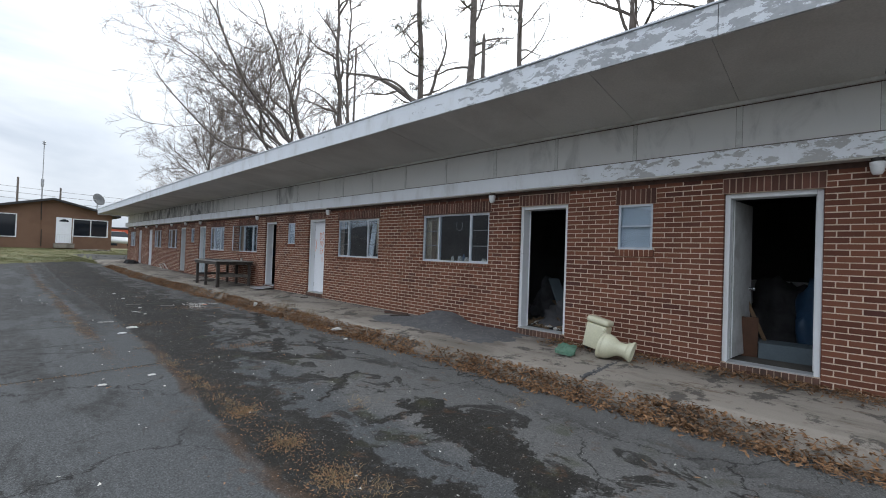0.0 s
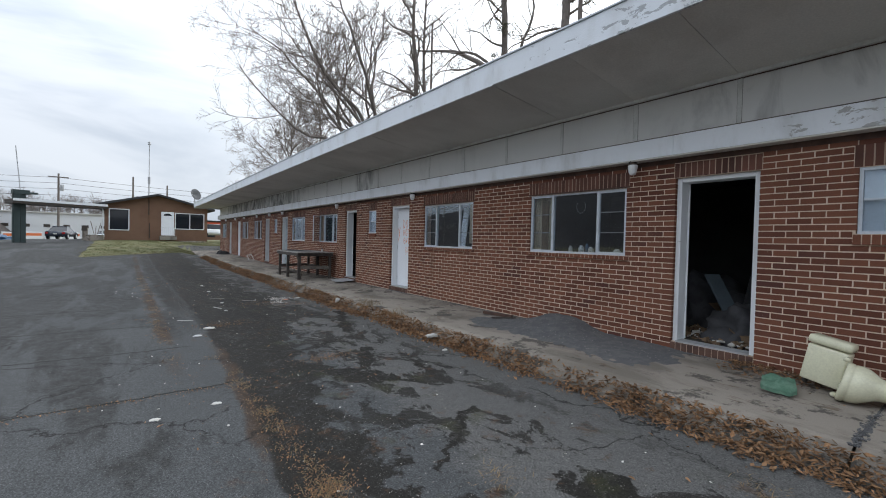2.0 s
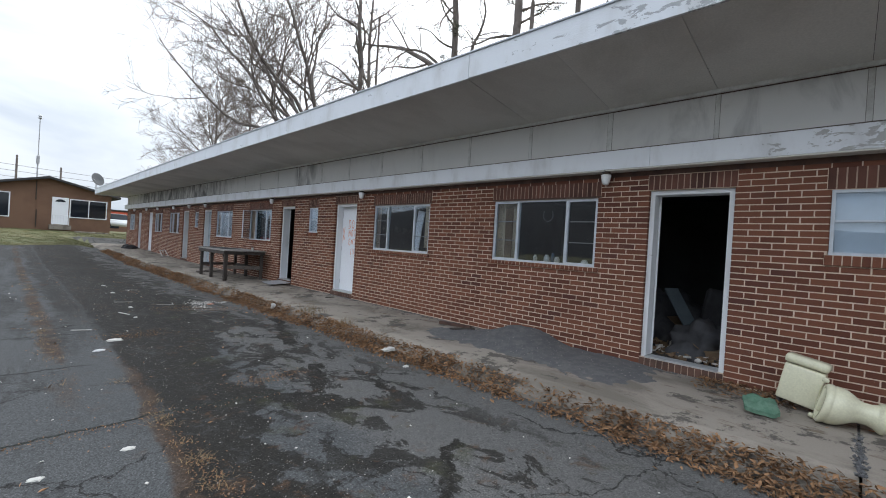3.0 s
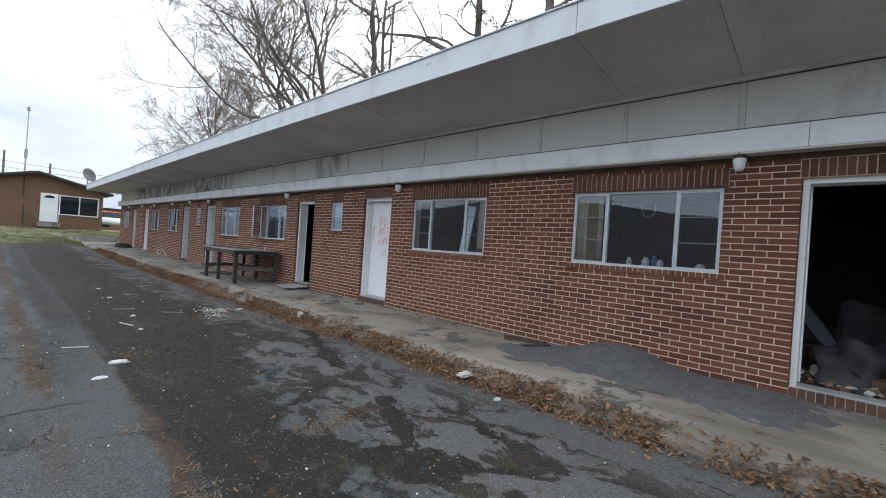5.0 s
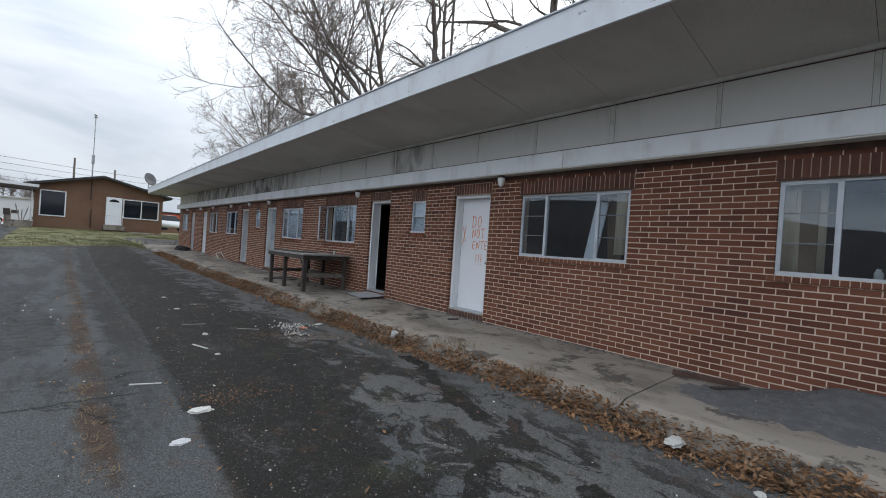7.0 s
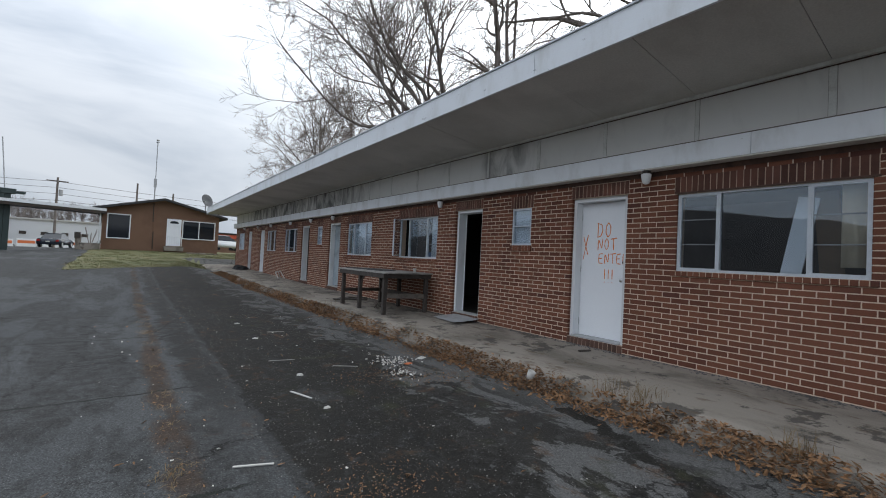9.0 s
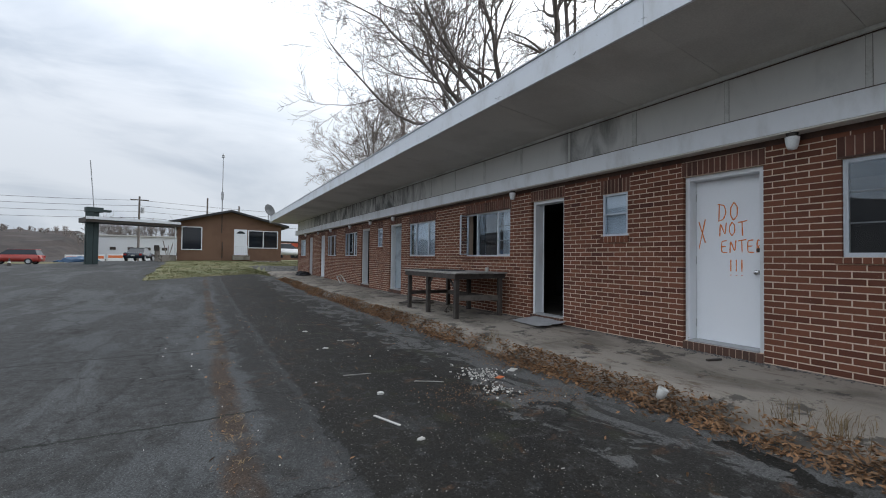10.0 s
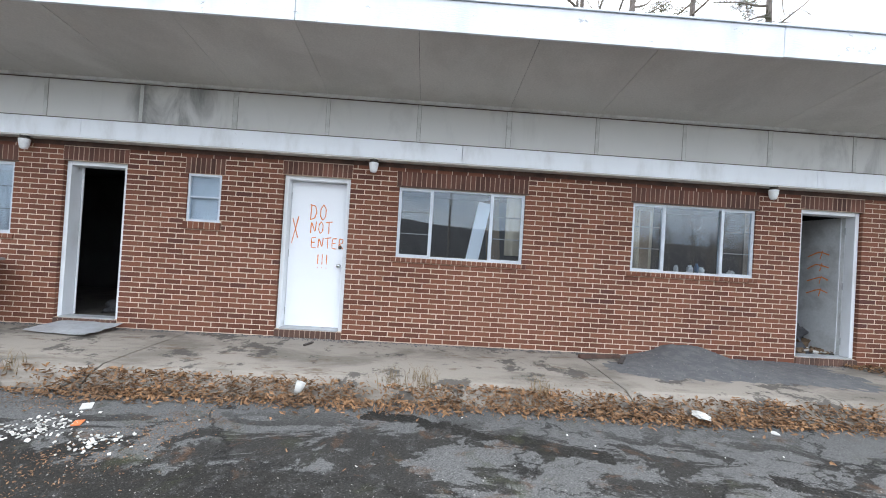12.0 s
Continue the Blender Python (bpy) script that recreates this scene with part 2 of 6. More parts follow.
    for at, to, wave in ((5.72, 2.6, 3.0), (7.6, 1.2, 1.1), (9.35, 1.3, 2.2), (11.4, 1.2, 0.4), (14.2, 2.0, 4.0)):
        run = val(nt, "MULTIPLY_ADD", noise_tex(nt, stretch(nt, p, 1.0, 0.0, 0.0), 0.8 + 0.1 * wave, 8.0, 0.7), 0.45, at - 0.225)
        split = val(nt, "MULTIPLY", ramp(nt, val(nt, "ABSOLUTE", val(nt, "SUBTRACT", y, run)), 0.026, 0.01), ramp(nt, x, to, to - 0.2))
        c = mixc(nt, val(nt, "MULTIPLY", split, 0.92), c, (0.018, 0.02, 0.017))
    # a finer net of hairline cracks in the older surface
    hair = node(nt, "ShaderNodeTexVoronoi", feature="DISTANCE_TO_EDGE", inputs={"Vector": stretch(nt, vw, 1.9, 1.5, 0.0), "Scale": 1.0}).outputs["Distance"]
    hair = val(nt, "MULTIPLY", ramp(nt, hair, 0.012, 0.003), ramp(nt, noise_tex(nt, p, 0.8, 5.0, 0.6), 0.5, 0.6))
    c = mixc(nt, val(nt, "MULTIPLY", hair, 0.7), c, (0.022, 0.02, 0.017))
    # thin rusty film of rotted leaves
    rust = val(nt, "MULTIPLY", ramp(nt, noise_tex(nt, p, 3.4, 9.0, 0.75, 0.4), 0.56, 0.66), val(nt, "MULTIPLY", ramp(nt, xw, 0.7, 1.5), ramp(nt, x, 4.4, 3.6)))
    c = mixc(nt, val(nt, "MULTIPLY", rust, 0.62), c, (0.078, 0.043, 0.024))
    # stone in the surface
    stone = node(nt, "ShaderNodeTexVoronoi", inputs={"Vector": p, "Scale": 120.0}).outputs
    c = mixc(nt, 1.0, c, mixc(nt, ramp(nt, noise_tex(nt, p, 105.0, 5.0, 0.8), 0.3, 0.7), (0.55, 0.55, 0.55), (1.45, 1.45, 1.45)), "MULTIPLY")
    c = mixc(nt, 0.55, c, mixc(nt, node(nt, "ShaderNodeSeparateColor", inputs={0: stone["Color"]}).outputs[1], (0.4, 0.4, 0.4), (1.6, 1.6, 1.6)), "MULTIPLY")
    speck = val(nt, "MULTIPLY", ramp(nt, node(nt, "ShaderNodeSeparateColor", inputs={0: stone["Color"]}).outputs[0], 0.90, 0.97), ramp(nt, stone["Distance"], 0.5, 0.2))
    c = mixc(nt, val(nt, "MULTIPLY", speck, 0.4), c, (0.33, 0.33, 0.32))
    # open ground beyond the lot turns to dry grass
    wild = val(nt, "MAXIMUM", ramp(nt, xw, -24.0, -25.5), val(nt, "MAXIMUM", ramp(nt, x, 11.0, 12.5), ramp(nt, y, 74.0, 76.0)))
    c = mixc(nt, wild, c, mixc(nt, wob, (0.10, 0.088, 0.045), (0.16, 0.135, 0.07)))
    nt.links.new(c, b.inputs["Base Color"])
    nt.links.new(val(nt, "MULTIPLY_ADD", dark, -0.08, 0.93), b.inputs["Roughness"])
    bump(nt, b, val(nt, "SUBTRACT", noise_tex(nt, p, 130.0, 4.0, 0.7), val(nt, "MULTIPLY", crack, 1.2)), 0.5, 0.006)
    return m


def concrete_material(name, light=(0.288, 0.254, 0.216), dark=(0.145, 0.127, 0.105), stain=0.8):
    m, nt, b = material(name, light, 0.9, spec=0.25)
    p = position(nt)
    big = noise_tex(nt, stretch(nt, p, 1.3, 0.6, 1.0), 1.1, 7.0, 0.65, 0.5)
    c = mixc(nt, val(nt, "MULTIPLY", ramp(nt, big, 0.44, 0.62), stain), light, dark)
    c = mixc(nt, val(nt, "MULTIPLY", ramp(nt, noise_tex(nt, p, 2.3, 7.0, 0.72), 0.535, 0.595), stain), c, (0.055, 0.05, 0.044))
    c = mixc(nt, val(nt, "MULTIPLY", ramp(nt, noise_tex(nt, stretch(nt, p, 2.0, 0.8, 1.0), 3.1, 7.0, 0.7), 0.56, 0.66), 0.6), c, (0.11, 0.07, 0.042))
    fine = noise_tex(nt, p, 85.0, 4.0, 0.7)
    c = mixc(nt, 1.0, c, mixc(nt, fine, (0.8, 0.8, 0.8), (1.2, 1.2, 1.2)), "MULTIPLY")
    nt.links.new(c, b.inputs["Base Color"])
    bump(nt, b, fine, 0.35, 0.006)
    return m


def glass_material(name, tint=(1, 1, 1), haze=0.025):
    """Thin window glass: mostly clear, mirror-like at a slant, with a film of dust."""
    m = bpy.data.materials.new(name)
    m.use_nodes = True
    nt = m.node_tree
    nt.nodes.clear()
    clear = node(nt, "ShaderNodeBsdfTransparent", inputs={"Color": rgba(tint)})
    gloss = node(nt, "ShaderNodeBsdfGlossy", inputs={"Color": (0.88, 0.94, 1.0, 1), "Roughness": 0.015})
    dust = node(nt, "ShaderNodeBsdfDiffuse", inputs={"Color": (0.45, 0.45, 0.44, 1)})
    slant = node(nt, "ShaderNodeLayerWeight", inputs={"Blend": 0.5}).outputs["Facing"]
    f = val(nt, "MULTIPLY_ADD", val(nt, "POWER", slant, 4.0), 0.85, 0.085, clamp=True)
    body = node(nt, "ShaderNodeMixShader", inputs={0: f, 1: clear.outputs[0], 2: gloss.outputs[0]})
    film = val(nt, "MULTIPLY", ramp(nt, noise_tex(nt, position(nt), 5.0, 5.0, 0.6), 0.35, 0.8), haze)
    both = node(nt, "ShaderNodeMixShader", inputs={0: film, 1: body.outputs[0], 2: dust.outputs[0]})
    out = nt.nodes.new("ShaderNodeOutputMaterial")
    nt.links.new(both.outputs[0], out.inputs[0])
    return m


def panel_material():
    m, nt, b = material("painted_panel", rough=0.6)
    p = position(nt)
    xyz = node(nt, "ShaderNodeSeparateXYZ", inputs={0: p}).outputs
    y = xyz[1]
    base = mixc(nt, noise_tex(nt, p, 1.2, 5.0), (0.70, 0.695, 0.675), (0.79, 0.79, 0.775))
    drip = noise_tex(nt, stretch(nt, p, 1.0, 1.5, 0.6), 1.5, 8.0, 0.65, 0.8)
    wet = ramp(nt, drip, 0.5, 0.72)
    spots = val(nt, "MULTIPLY", ramp(nt, y, 17.0, 19.0), ramp(nt, y, 33.0, 30.0))
    one = val(nt, "MULTIPLY", ramp(nt, y, 11.5, 11.65), ramp(nt, y, 12.95, 12.6))
    old = ramp(nt, y, 4.3, 2.5)
    amount = val(nt, "ADD", val(nt, "MULTIPLY", val(nt, "MAXIMUM", val(nt, "MULTIPLY", spots, 1.35), one), ramp(nt, drip, 0.34, 0.64)), val(nt, "MULTIPLY", wet, val(nt, "MULTIPLY_ADD", old, 0.35, 0.22)))
    c = mixc(nt, val(nt, "MULTIPLY", amount, 0.68, clamp=True), base, (0.13, 0.132, 0.13))
    nt.links.new(c, b.inputs["Base Color"])
    bump(nt, b, noise_tex(nt, p, 40.0), 0.1, 0.004)
    return m


BRICK = brick_material()
MORTAR = worn("mortar", (0.65, 0.515, 0.40), (0.49, 0.38, 0.295), 0.9, 2.0, 120.0, 0.6)
# Head bricks and mortar: shade under the band, and grime, as darker colour.
SHADED_GRIMY_MORTAR = worn("shaded_grimy_mortar", (0.43, 0.31, 0.23), (0.26, 0.18, 0.135), 0.9, 3.0, 120.0, 0.6)
SHADED_HEAD_BRICK = worn("shaded_grimy_head_brick", (0.135, 0.056, 0.038), (0.075, 0.036, 0.028), 0.85, 2.5, 80.0, 0.7, spread=0.3)
FASCIA = peeling("peeling_fascia_paint", (0.76, 0.79, 0.83), (0.27, 0.285, 0.31), 5.5, 1.5, lo=0.515)
BAND = peeling("peeling_band_paint", (0.88, 0.91, 0.95), (0.46, 0.44, 0.42), 3.6, 1.3, lo=0.55)
WHITE_WOOD = peeling("white_door_trim", (0.78, 0.80, 0.82), (0.36, 0.34, 0.31), -50, -51, lo=0.53)
SOFFIT = worn("grey_soffit_board", (0.68, 0.665, 0.63), (0.52, 0.505, 0.475), 0.7, 0.8, 50.0, 0.7, bumps=0.08, spread=0.05)
JOINT_DIRT = worn("joint_dirt", (0.36, 0.35, 0.325), (0.24, 0.23, 0.21), 0.9, 5.0, 50.0, 0.6)
BATTEN = worn("pale_batten_paint", (0.72, 0.73, 0.71), (0.45, 0.44, 0.41), 0.7, 4.0, 50.0, 0.6)
PANEL = panel_material()
BROWN_WOOD = worn("dark_brown_wood", (0.10, 0.055, 0.04), (0.05, 0.03, 0.025), 0.8, 6.0, 50.0, 0.7)
DOOR_WHITE = worn("white_door_paint", (0.88, 0.90, 0.93), (0.80, 0.82, 0.85), 0.45, 1.2, 260.0, 0.4, bumps=0.02)
DOOR_GREY = worn("dirty_grey_door_paint", (0.58, 0.59, 0.59), (0.36, 0.36, 0.35), 0.55, 3.0, 30.0, 0.7, bumps=0.08)
DOOR_BLUE = worn("weathered_blue_grey_door_paint", (0.36, 0.42, 0.46), (0.22, 0.25, 0.27), 0.6, 3.0, 30.0, 0.7, bumps=0.08)
ALUMINIUM = worn("dull_aluminium", (0.60, 0.64, 0.69), (0.45, 0.48, 0.51), 0.45, 6.0, 60.0, 0.5, metal=0.2, bumps=0.05)
GLASS = glass_material("window_glass", (0.88, 0.92, 0.95), 0.012)
BLIND = worn("pale_blue_blind", (0.68, 0.72, 0.76), (0.54, 0.58, 0.62), 0.8, 3.0, 30.0, 0.5)
ASPHALT = asphalt_material()
CONCRETE = concrete_material("stained_concrete")
ASH = worn("dark_grey_grit", (0.10, 0.10, 0.104), (0.16, 0.155, 0.15), 0.95, 9.0, 75.0, 0.7, bumps=1.0)
# Near-black colour on inner walls and ceiling keeps the rooms dark behind the openings.
INSIDE = worn("near_black_inner_wall", (0.042, 0.043, 0.044), (0.026, 0.026, 0.026), 0.9, 1.5, 30.0, 0.7)
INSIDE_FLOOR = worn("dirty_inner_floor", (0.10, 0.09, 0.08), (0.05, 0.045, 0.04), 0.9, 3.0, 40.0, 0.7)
GREY_WOOD = worn("weathered_grey_wood", (0.15, 0.132, 0.115), (0.07, 0.06, 0.052), 0.85, 7.0, 60.0, 0.7, spread=0.2)
ROOFING = worn("dark_roofing", (0.045, 0.045, 0.048), (0.085, 0.085, 0.085), 0.9, 2.0, 60.0, 0.5)
DULL_METAL = worn("dull_grey_metal", (0.22, 0.235, 0.25), (0.14, 0.15, 0.16), 0.55, 6.0, 60.0, 0.5, metal=0.2)
LAMP_GLASS = worn("milk_glass", (0.86, 0.87, 0.88), (0.74, 0.75, 0.75), 0.35, 8.0, 60.0, 0.4, bumps=0.02)
DARK_METAL = worn("dark_metal", (0.06, 0.055, 0.05), (0.10, 0.06, 0.04), 0.55, 10.0, 70.0, 0.6, metal=0.5)
STEEL = worn("worn_sheet_steel", (0.46, 0.47, 0.48), (0.34, 0.34, 0.34), 0.5, 6.0, 60.0, 0.6, metal=0.25)
CERAMIC = worn("cream_porcelain", (0.70, 0.68, 0.50), (0.60, 0.57, 0.41), 0.2, 6.0, 60.0, 0.35, bumps=0.01)
GREEN_MAT = worn("green_matting", (0.075, 0.165, 0.11), (0.16, 0.26, 0.19), 0.95, 14.0, 130.0, 0.7, bumps=0.8)
TAN_STUCCO = worn("tan_stucco", (0.192, 0.110, 0.070), (0.15, 0.086, 0.057), 0.9, 0.9, 40.0, 0.6, bumps=0.25)
GREEN_PAINT = worn("dark_green_paint", (0.030, 0.048, 0.047), (0.05, 0.07, 0.068), 0.55, 2.0, 30.0, 0.5)
BARK = worn("grey_bark", (0.195, 0.168, 0.15), (0.115, 0.098, 0.087), 0.95, 5.0, 40.0, 0.7, bumps=0.6)
TWIG = worn("winter_twig", (0.24, 0.205, 0.185), (0.16, 0.135, 0.12), 0.95, 3.0, 20.0, 0.5, bumps=0.0)
NEEDLES = worn("pine_needles", (0.05, 0.062, 0.03), (0.08, 0.07, 0.035), 0.9, 3.0, 20.0, 0.6, bumps=0.0)
LAWN = worn("winter_lawn", (0.095, 0.10, 0.038), (0.16, 0.132, 0.062), 0.95, 0.9, 30.0, 0.8, bumps=0.5)
GRASS = worn("lawn_blade", (0.10, 0.108, 0.040), (0.17, 0.14, 0.066), 0.9, 0.6, 20.0, 0.8, spread=0.15, bumps=0.0)
DARK_WOOD = worn("blackened_wood", (0.055, 0.045, 0.040), (0.11, 0.095, 0.082), 0.85, 6.0, 60.0, 0.6, spread=0.2)
DUSTY_WOOD = worn("dusty_table_boards", (0.30, 0.285, 0.265), (0.17, 0.158, 0.145), 0.85, 3.0, 60.0, 0.7, spread=0.15)
BLADE = worn("dry_grass_blade", (0.21, 0.145, 0.075), (0.125, 0.09, 0.045), 0.9, 1.2, 20.0, 0.7, spread=0.3, bumps=0.0)
LEAF = worn("dead_leaf", (0.235, 0.128, 0.062), (0.10, 0.06, 0.035), 0.85, 3.0, 40.0, 0.6, spread=0.5, bumps=0.1)
RUBBLE = worn("white_plaster", (0.54, 0.52, 0.48), (0.4, 0.38, 0.35), 0.9, 9.0, 60.0, 0.5, spread=0.2)
GRAVEL = worn("pale_grit", (0.20, 0.19, 0.175), (0.08, 0.075, 0.07), 0.9, 9.0, 60.0, 0.6, spread=0.45)
DULL_BRICK = worn("grimy_sill_brick", (0.12, 0.062, 0.045), (0.065, 0.045, 0.036), 0.9, 4.0, 60.0, 0.7, spread=0.2)
ORANGE = worn("orange_spray_paint", (0.80, 0.23, 0.045), (0.70, 0.18, 0.04), 0.5, 20.0, 60.0, 0.5, bumps=0.0)
CLOTH = worn("dull_cloth", (0.05, 0.05, 0.054), (0.022, 0.022, 0.025), 0.95, 4.0, 60.0, 0.7, spread=0.4)
BROWN_BOARD = worn("brown_panel", (0.13, 0.062, 0.036), (0.08, 0.042, 0.028), 0.7, 3.0, 50.0, 0.6)
BRUSH = worn("brown_winter_brush", (0.052, 0.042, 0.038), (0.031, 0.027, 0.026), 1.0, 0.35, 1.6, 0.8, bumps=0.0)
CARDBOARD = worn("cardboard", (0.19, 0.125, 0.075), (0.12, 0.08, 0.05), 0.9, 4.0, 60.0, 0.5, spread=0.2)
BLUE = worn("blue_plastic", (0.035, 0.085, 0.16), (0.025, 0.06, 0.11), 0.5, 4.0, 60.0, 0.5)
PAPER = worn("off_white_paper", (0.50, 0.49, 0.46), (0.42, 0.40, 0.37), 0.8, 8.0, 60.0, 0.4)
HILL = worn("winter_woods", (0.040, 0.034, 0.032), (0.024, 0.023, 0.024), 1.0, 0.03, 0.25, 0.7, bumps=0.0)
DARK_GLASS, _nt, _b = material("dark_pane", (0.012, 0.016, 0.022), 0.06)
CAR_BLUE, _nt, _b = material("dark_blue_car_paint", (0.012, 0.018, 0.028), 0.25)
CAR_RED, _nt, _b = material("red_car_paint", (0.30, 0.035, 0.025), 0.3)
CAR_WHITE, _nt, _b = material("white_car_paint", (0.66, 0.67, 0.68), 0.3)
RUBBER, _nt, _b = material("tyre_rubber", (0.02, 0.02, 0.02), 0.9)
CHROME, _nt, _b = material("bright_metal", (0.6, 0.6, 0.6), 0.25, 1.0)
REDLAMP, _nt, _b = material("red_lens", (0.30, 0.01, 0.01), 0.2)


# ---- mesh helpers ----
def box(bm, x0, x1, y0, y1, z0, z1):
    v = [bm.verts.new((x, y, z)) for x in (x0, x1) for y in (y0, y1) for z in (z0, z1)]
    for f in ((0, 1, 3, 2), (4, 6, 7, 5), (0, 4, 5, 1), (2, 3, 7, 6), (0, 2, 6, 4), (1, 5, 7, 3)):
        bm.faces.new([v[i] for i in f])
    return v


def boxes(*dims, bevel=0.0, m=None):
    bm = bmesh.new()
    for d in dims:
        box(bm, *d)
    if bevel:
        bmesh.ops.bevel(bm, geom=bm.edges[:], offset=bevel, segments=2, profile=0.6, affect="EDGES")
    if m is not None:
        bm.transform(m)
    return bm


def lathe(profile, steps=20, m=None):
    """profile: (radius, height) pairs, from the bottom up."""
    bm = bmesh.new()
    rings = []
    for r, z in profile:
        rings.append([bm.verts.new((r * math.cos(2 * math.pi * k / steps), r * math.sin(2 * math.pi * k / steps), z)) for k in range(steps)])
    for a, b in zip(rings, rings[1:]):
        for k in range(steps):
            bm.faces.new((a[k], a[(k + 1) % steps], b[(k + 1) % steps], b[k]))
    bm.faces.new(rings[0][::-1])
    bm.faces.new(rings[-1])
    if m is not None:
        bm.transform(m)
    return bm


def tube(bm, points, radii, sides=6):
    """A tapered tube along points."""
    rings = []
    up = Vector((0.31, 0.17, 0.93))
    n = len(points)
    for i, (p, r) in enumerate(zip(points, radii)):
        d = (points[min(i + 1, n - 1)] - points[max(i - 1, 0)]).normalized()
        a = d.cross(up)
        if a.length < 0.05:
            a = d.cross(Vector((1, 0, 0)))
        a.normalize()
        c = d.cross(a)
        rings.append([bm.verts.new(p + r * (math.cos(2 * math.pi * k / sides) * a + math.sin(2 * math.pi * k / sides) * c)) for k in range(sides)])
    for a, b in zip(rings, rings[1:]):
        for k in range(sides):
            bm.faces.new((a[k], a[(k + 1) % sides], b[(k + 1) % sides], b[k]))
    bm.faces.new(rings[0][::-1])
    bm.faces.new(rings[-1])


def rods(*runs, sides=8, m=None):
    bm = bmesh.new()
    for pts, r in runs:
        pts = [Vector(p) for p in pts]
        tube(bm, pts, [r] * len(pts), sides)
    if m is not None:
        bm.transform(m)
    return bm


def smooth(mesh, yes=True):
    for p in mesh.polygons:
        p.use_smooth = yes


def part(name, bm, mat, parent=None, label="", round_=False):
    me = bpy.data.meshes.new(name)
    bmesh.ops.recalc_face_normals(bm, faces=bm.faces[:])
    bm.to_mesh(me)
    bm.free()
    me.materials.append(mat)
    if round_:
        smooth(me)
    ob = new(name, me)
    ob.parent = parent
    if label:
        ob["label"] = label
    return ob


def pydata_part(name, verts, faces, mat, parent=None, label=""):
    me = bpy.data.meshes.new(name)
    me.from_pydata(verts, [], faces)
    me.materials.append(mat)
    ob = new(name, me)
    ob.parent = parent
    if label:
        ob["label"] = label
    return ob


def thing(name, m, label, category, group="", kind=""):
    ob = new(name)
    ob.empty_display_size = 0.1
    ob.matrix_world = m
    return tagged(ob, label, category, group, kind)


# ---- the plan ----
WALL_X = 5.98          # face of the brickwork
Y_START, Y_END = -3.3, 35.2
BRICK_TOP, WALK_Z = 2.56, 0.17
COURSE, BRICK_LEN, JOINT = 0.0677, 0.2127, 0.0108
DOOR_Z = (0.285, 2.355)
WIN_Z = (1.34, 2.285)
SMALL_Z = (1.65, 2.285)
DOORS = [(-0.32, 0.60), (2.69, 3.585), (9.87, 10.76), (12.81, 13.62), (19.5, 20.42), (22.32, 23.2), (28.65, 29.5), (31.25, 32.1)]
WINDOWS = [(4.24, 5.98), (7.49, 9.21), (14.25, 15.855), (17.35, 18.92), (23.72, 25.3), (26.65, 28.12), (33.0, 34.35)]
SMALL = [(1.43, 1.90), (11.575, 12.015), (21.05, 21.5)]
EAVE_X = 4.38


def smoothstep(a, b, v):
    t = min(1.0, max(0.0, (v - a) / (b - a)))
    return t * t * (3 - 2 * t)


def ground_z(x, y):
    """Level beside the motel, rising gently towards the office and the road."""
    rise = 0.85 * min(1.0, max(0.0, (y - 22) / 22))
    rise *= 1 - 0.25 * smoothstep(-2.0, -5.0, x) - 0.6 * smoothstep(-7.0, -15.0, x)
    rise *= 1 - 0.85 * smoothstep(58, 105, y)
    if y < 38:
        rise *= 1 - 0.65 * smoothstep(2.8, 4.6, x)
    dip = 0.012 * math.sin(0.9 * x + 0.4) * math.sin(0.6 * y) if abs(x) < 30 and -20 < y < 60 else 0.0
    return rise + dip


def walk_z(y):
    return WALK_Z + 0.35 * 0.85 * min(1.0, max(0.0, (y - 22) / 22))


# ---- ground ----
def grid_sheet(name, xs, ys, height, mat):
    verts = [(x, y, height(x, y)) for y in ys for x in xs]
    n = len(xs)
    faces = [(j * n + i, j * n + i + 1, (j + 1) * n + i + 1, (j + 1) * n + i) for j in range(len(ys) - 1) for i in range(n - 1)]
    return pydata_part(name, verts, faces, mat)


def spaced(*spans):
    out = []
    for a, b, step in spans:
        k = max(1, round((b - a) / step))
        out += [a + (b - a) * i / k for i in range(k)]
    return out + [spans[-1][1]]


ground = grid_sheet("ground", spaced((-1500, -300, 200), (-300, -40, 26), (-40, -8, 2), (-8, 8, 0.4), (8, 40, 4), (40, 300, 26), (300, 1500, 200)),
                    spaced((-1500, -300, 200), (-300, -20, 20), (-20, -4, 2), (-4, 46, 0.5), (46, 100, 3), (100, 300, 20), (300, 1500, 200)), ground_z, ASPHALT)
smooth(ground.data)
tagged(ground, "cracked grey asphalt parking lot with damp dark patches and dirt in its joints", "asphalt", kind="structure")

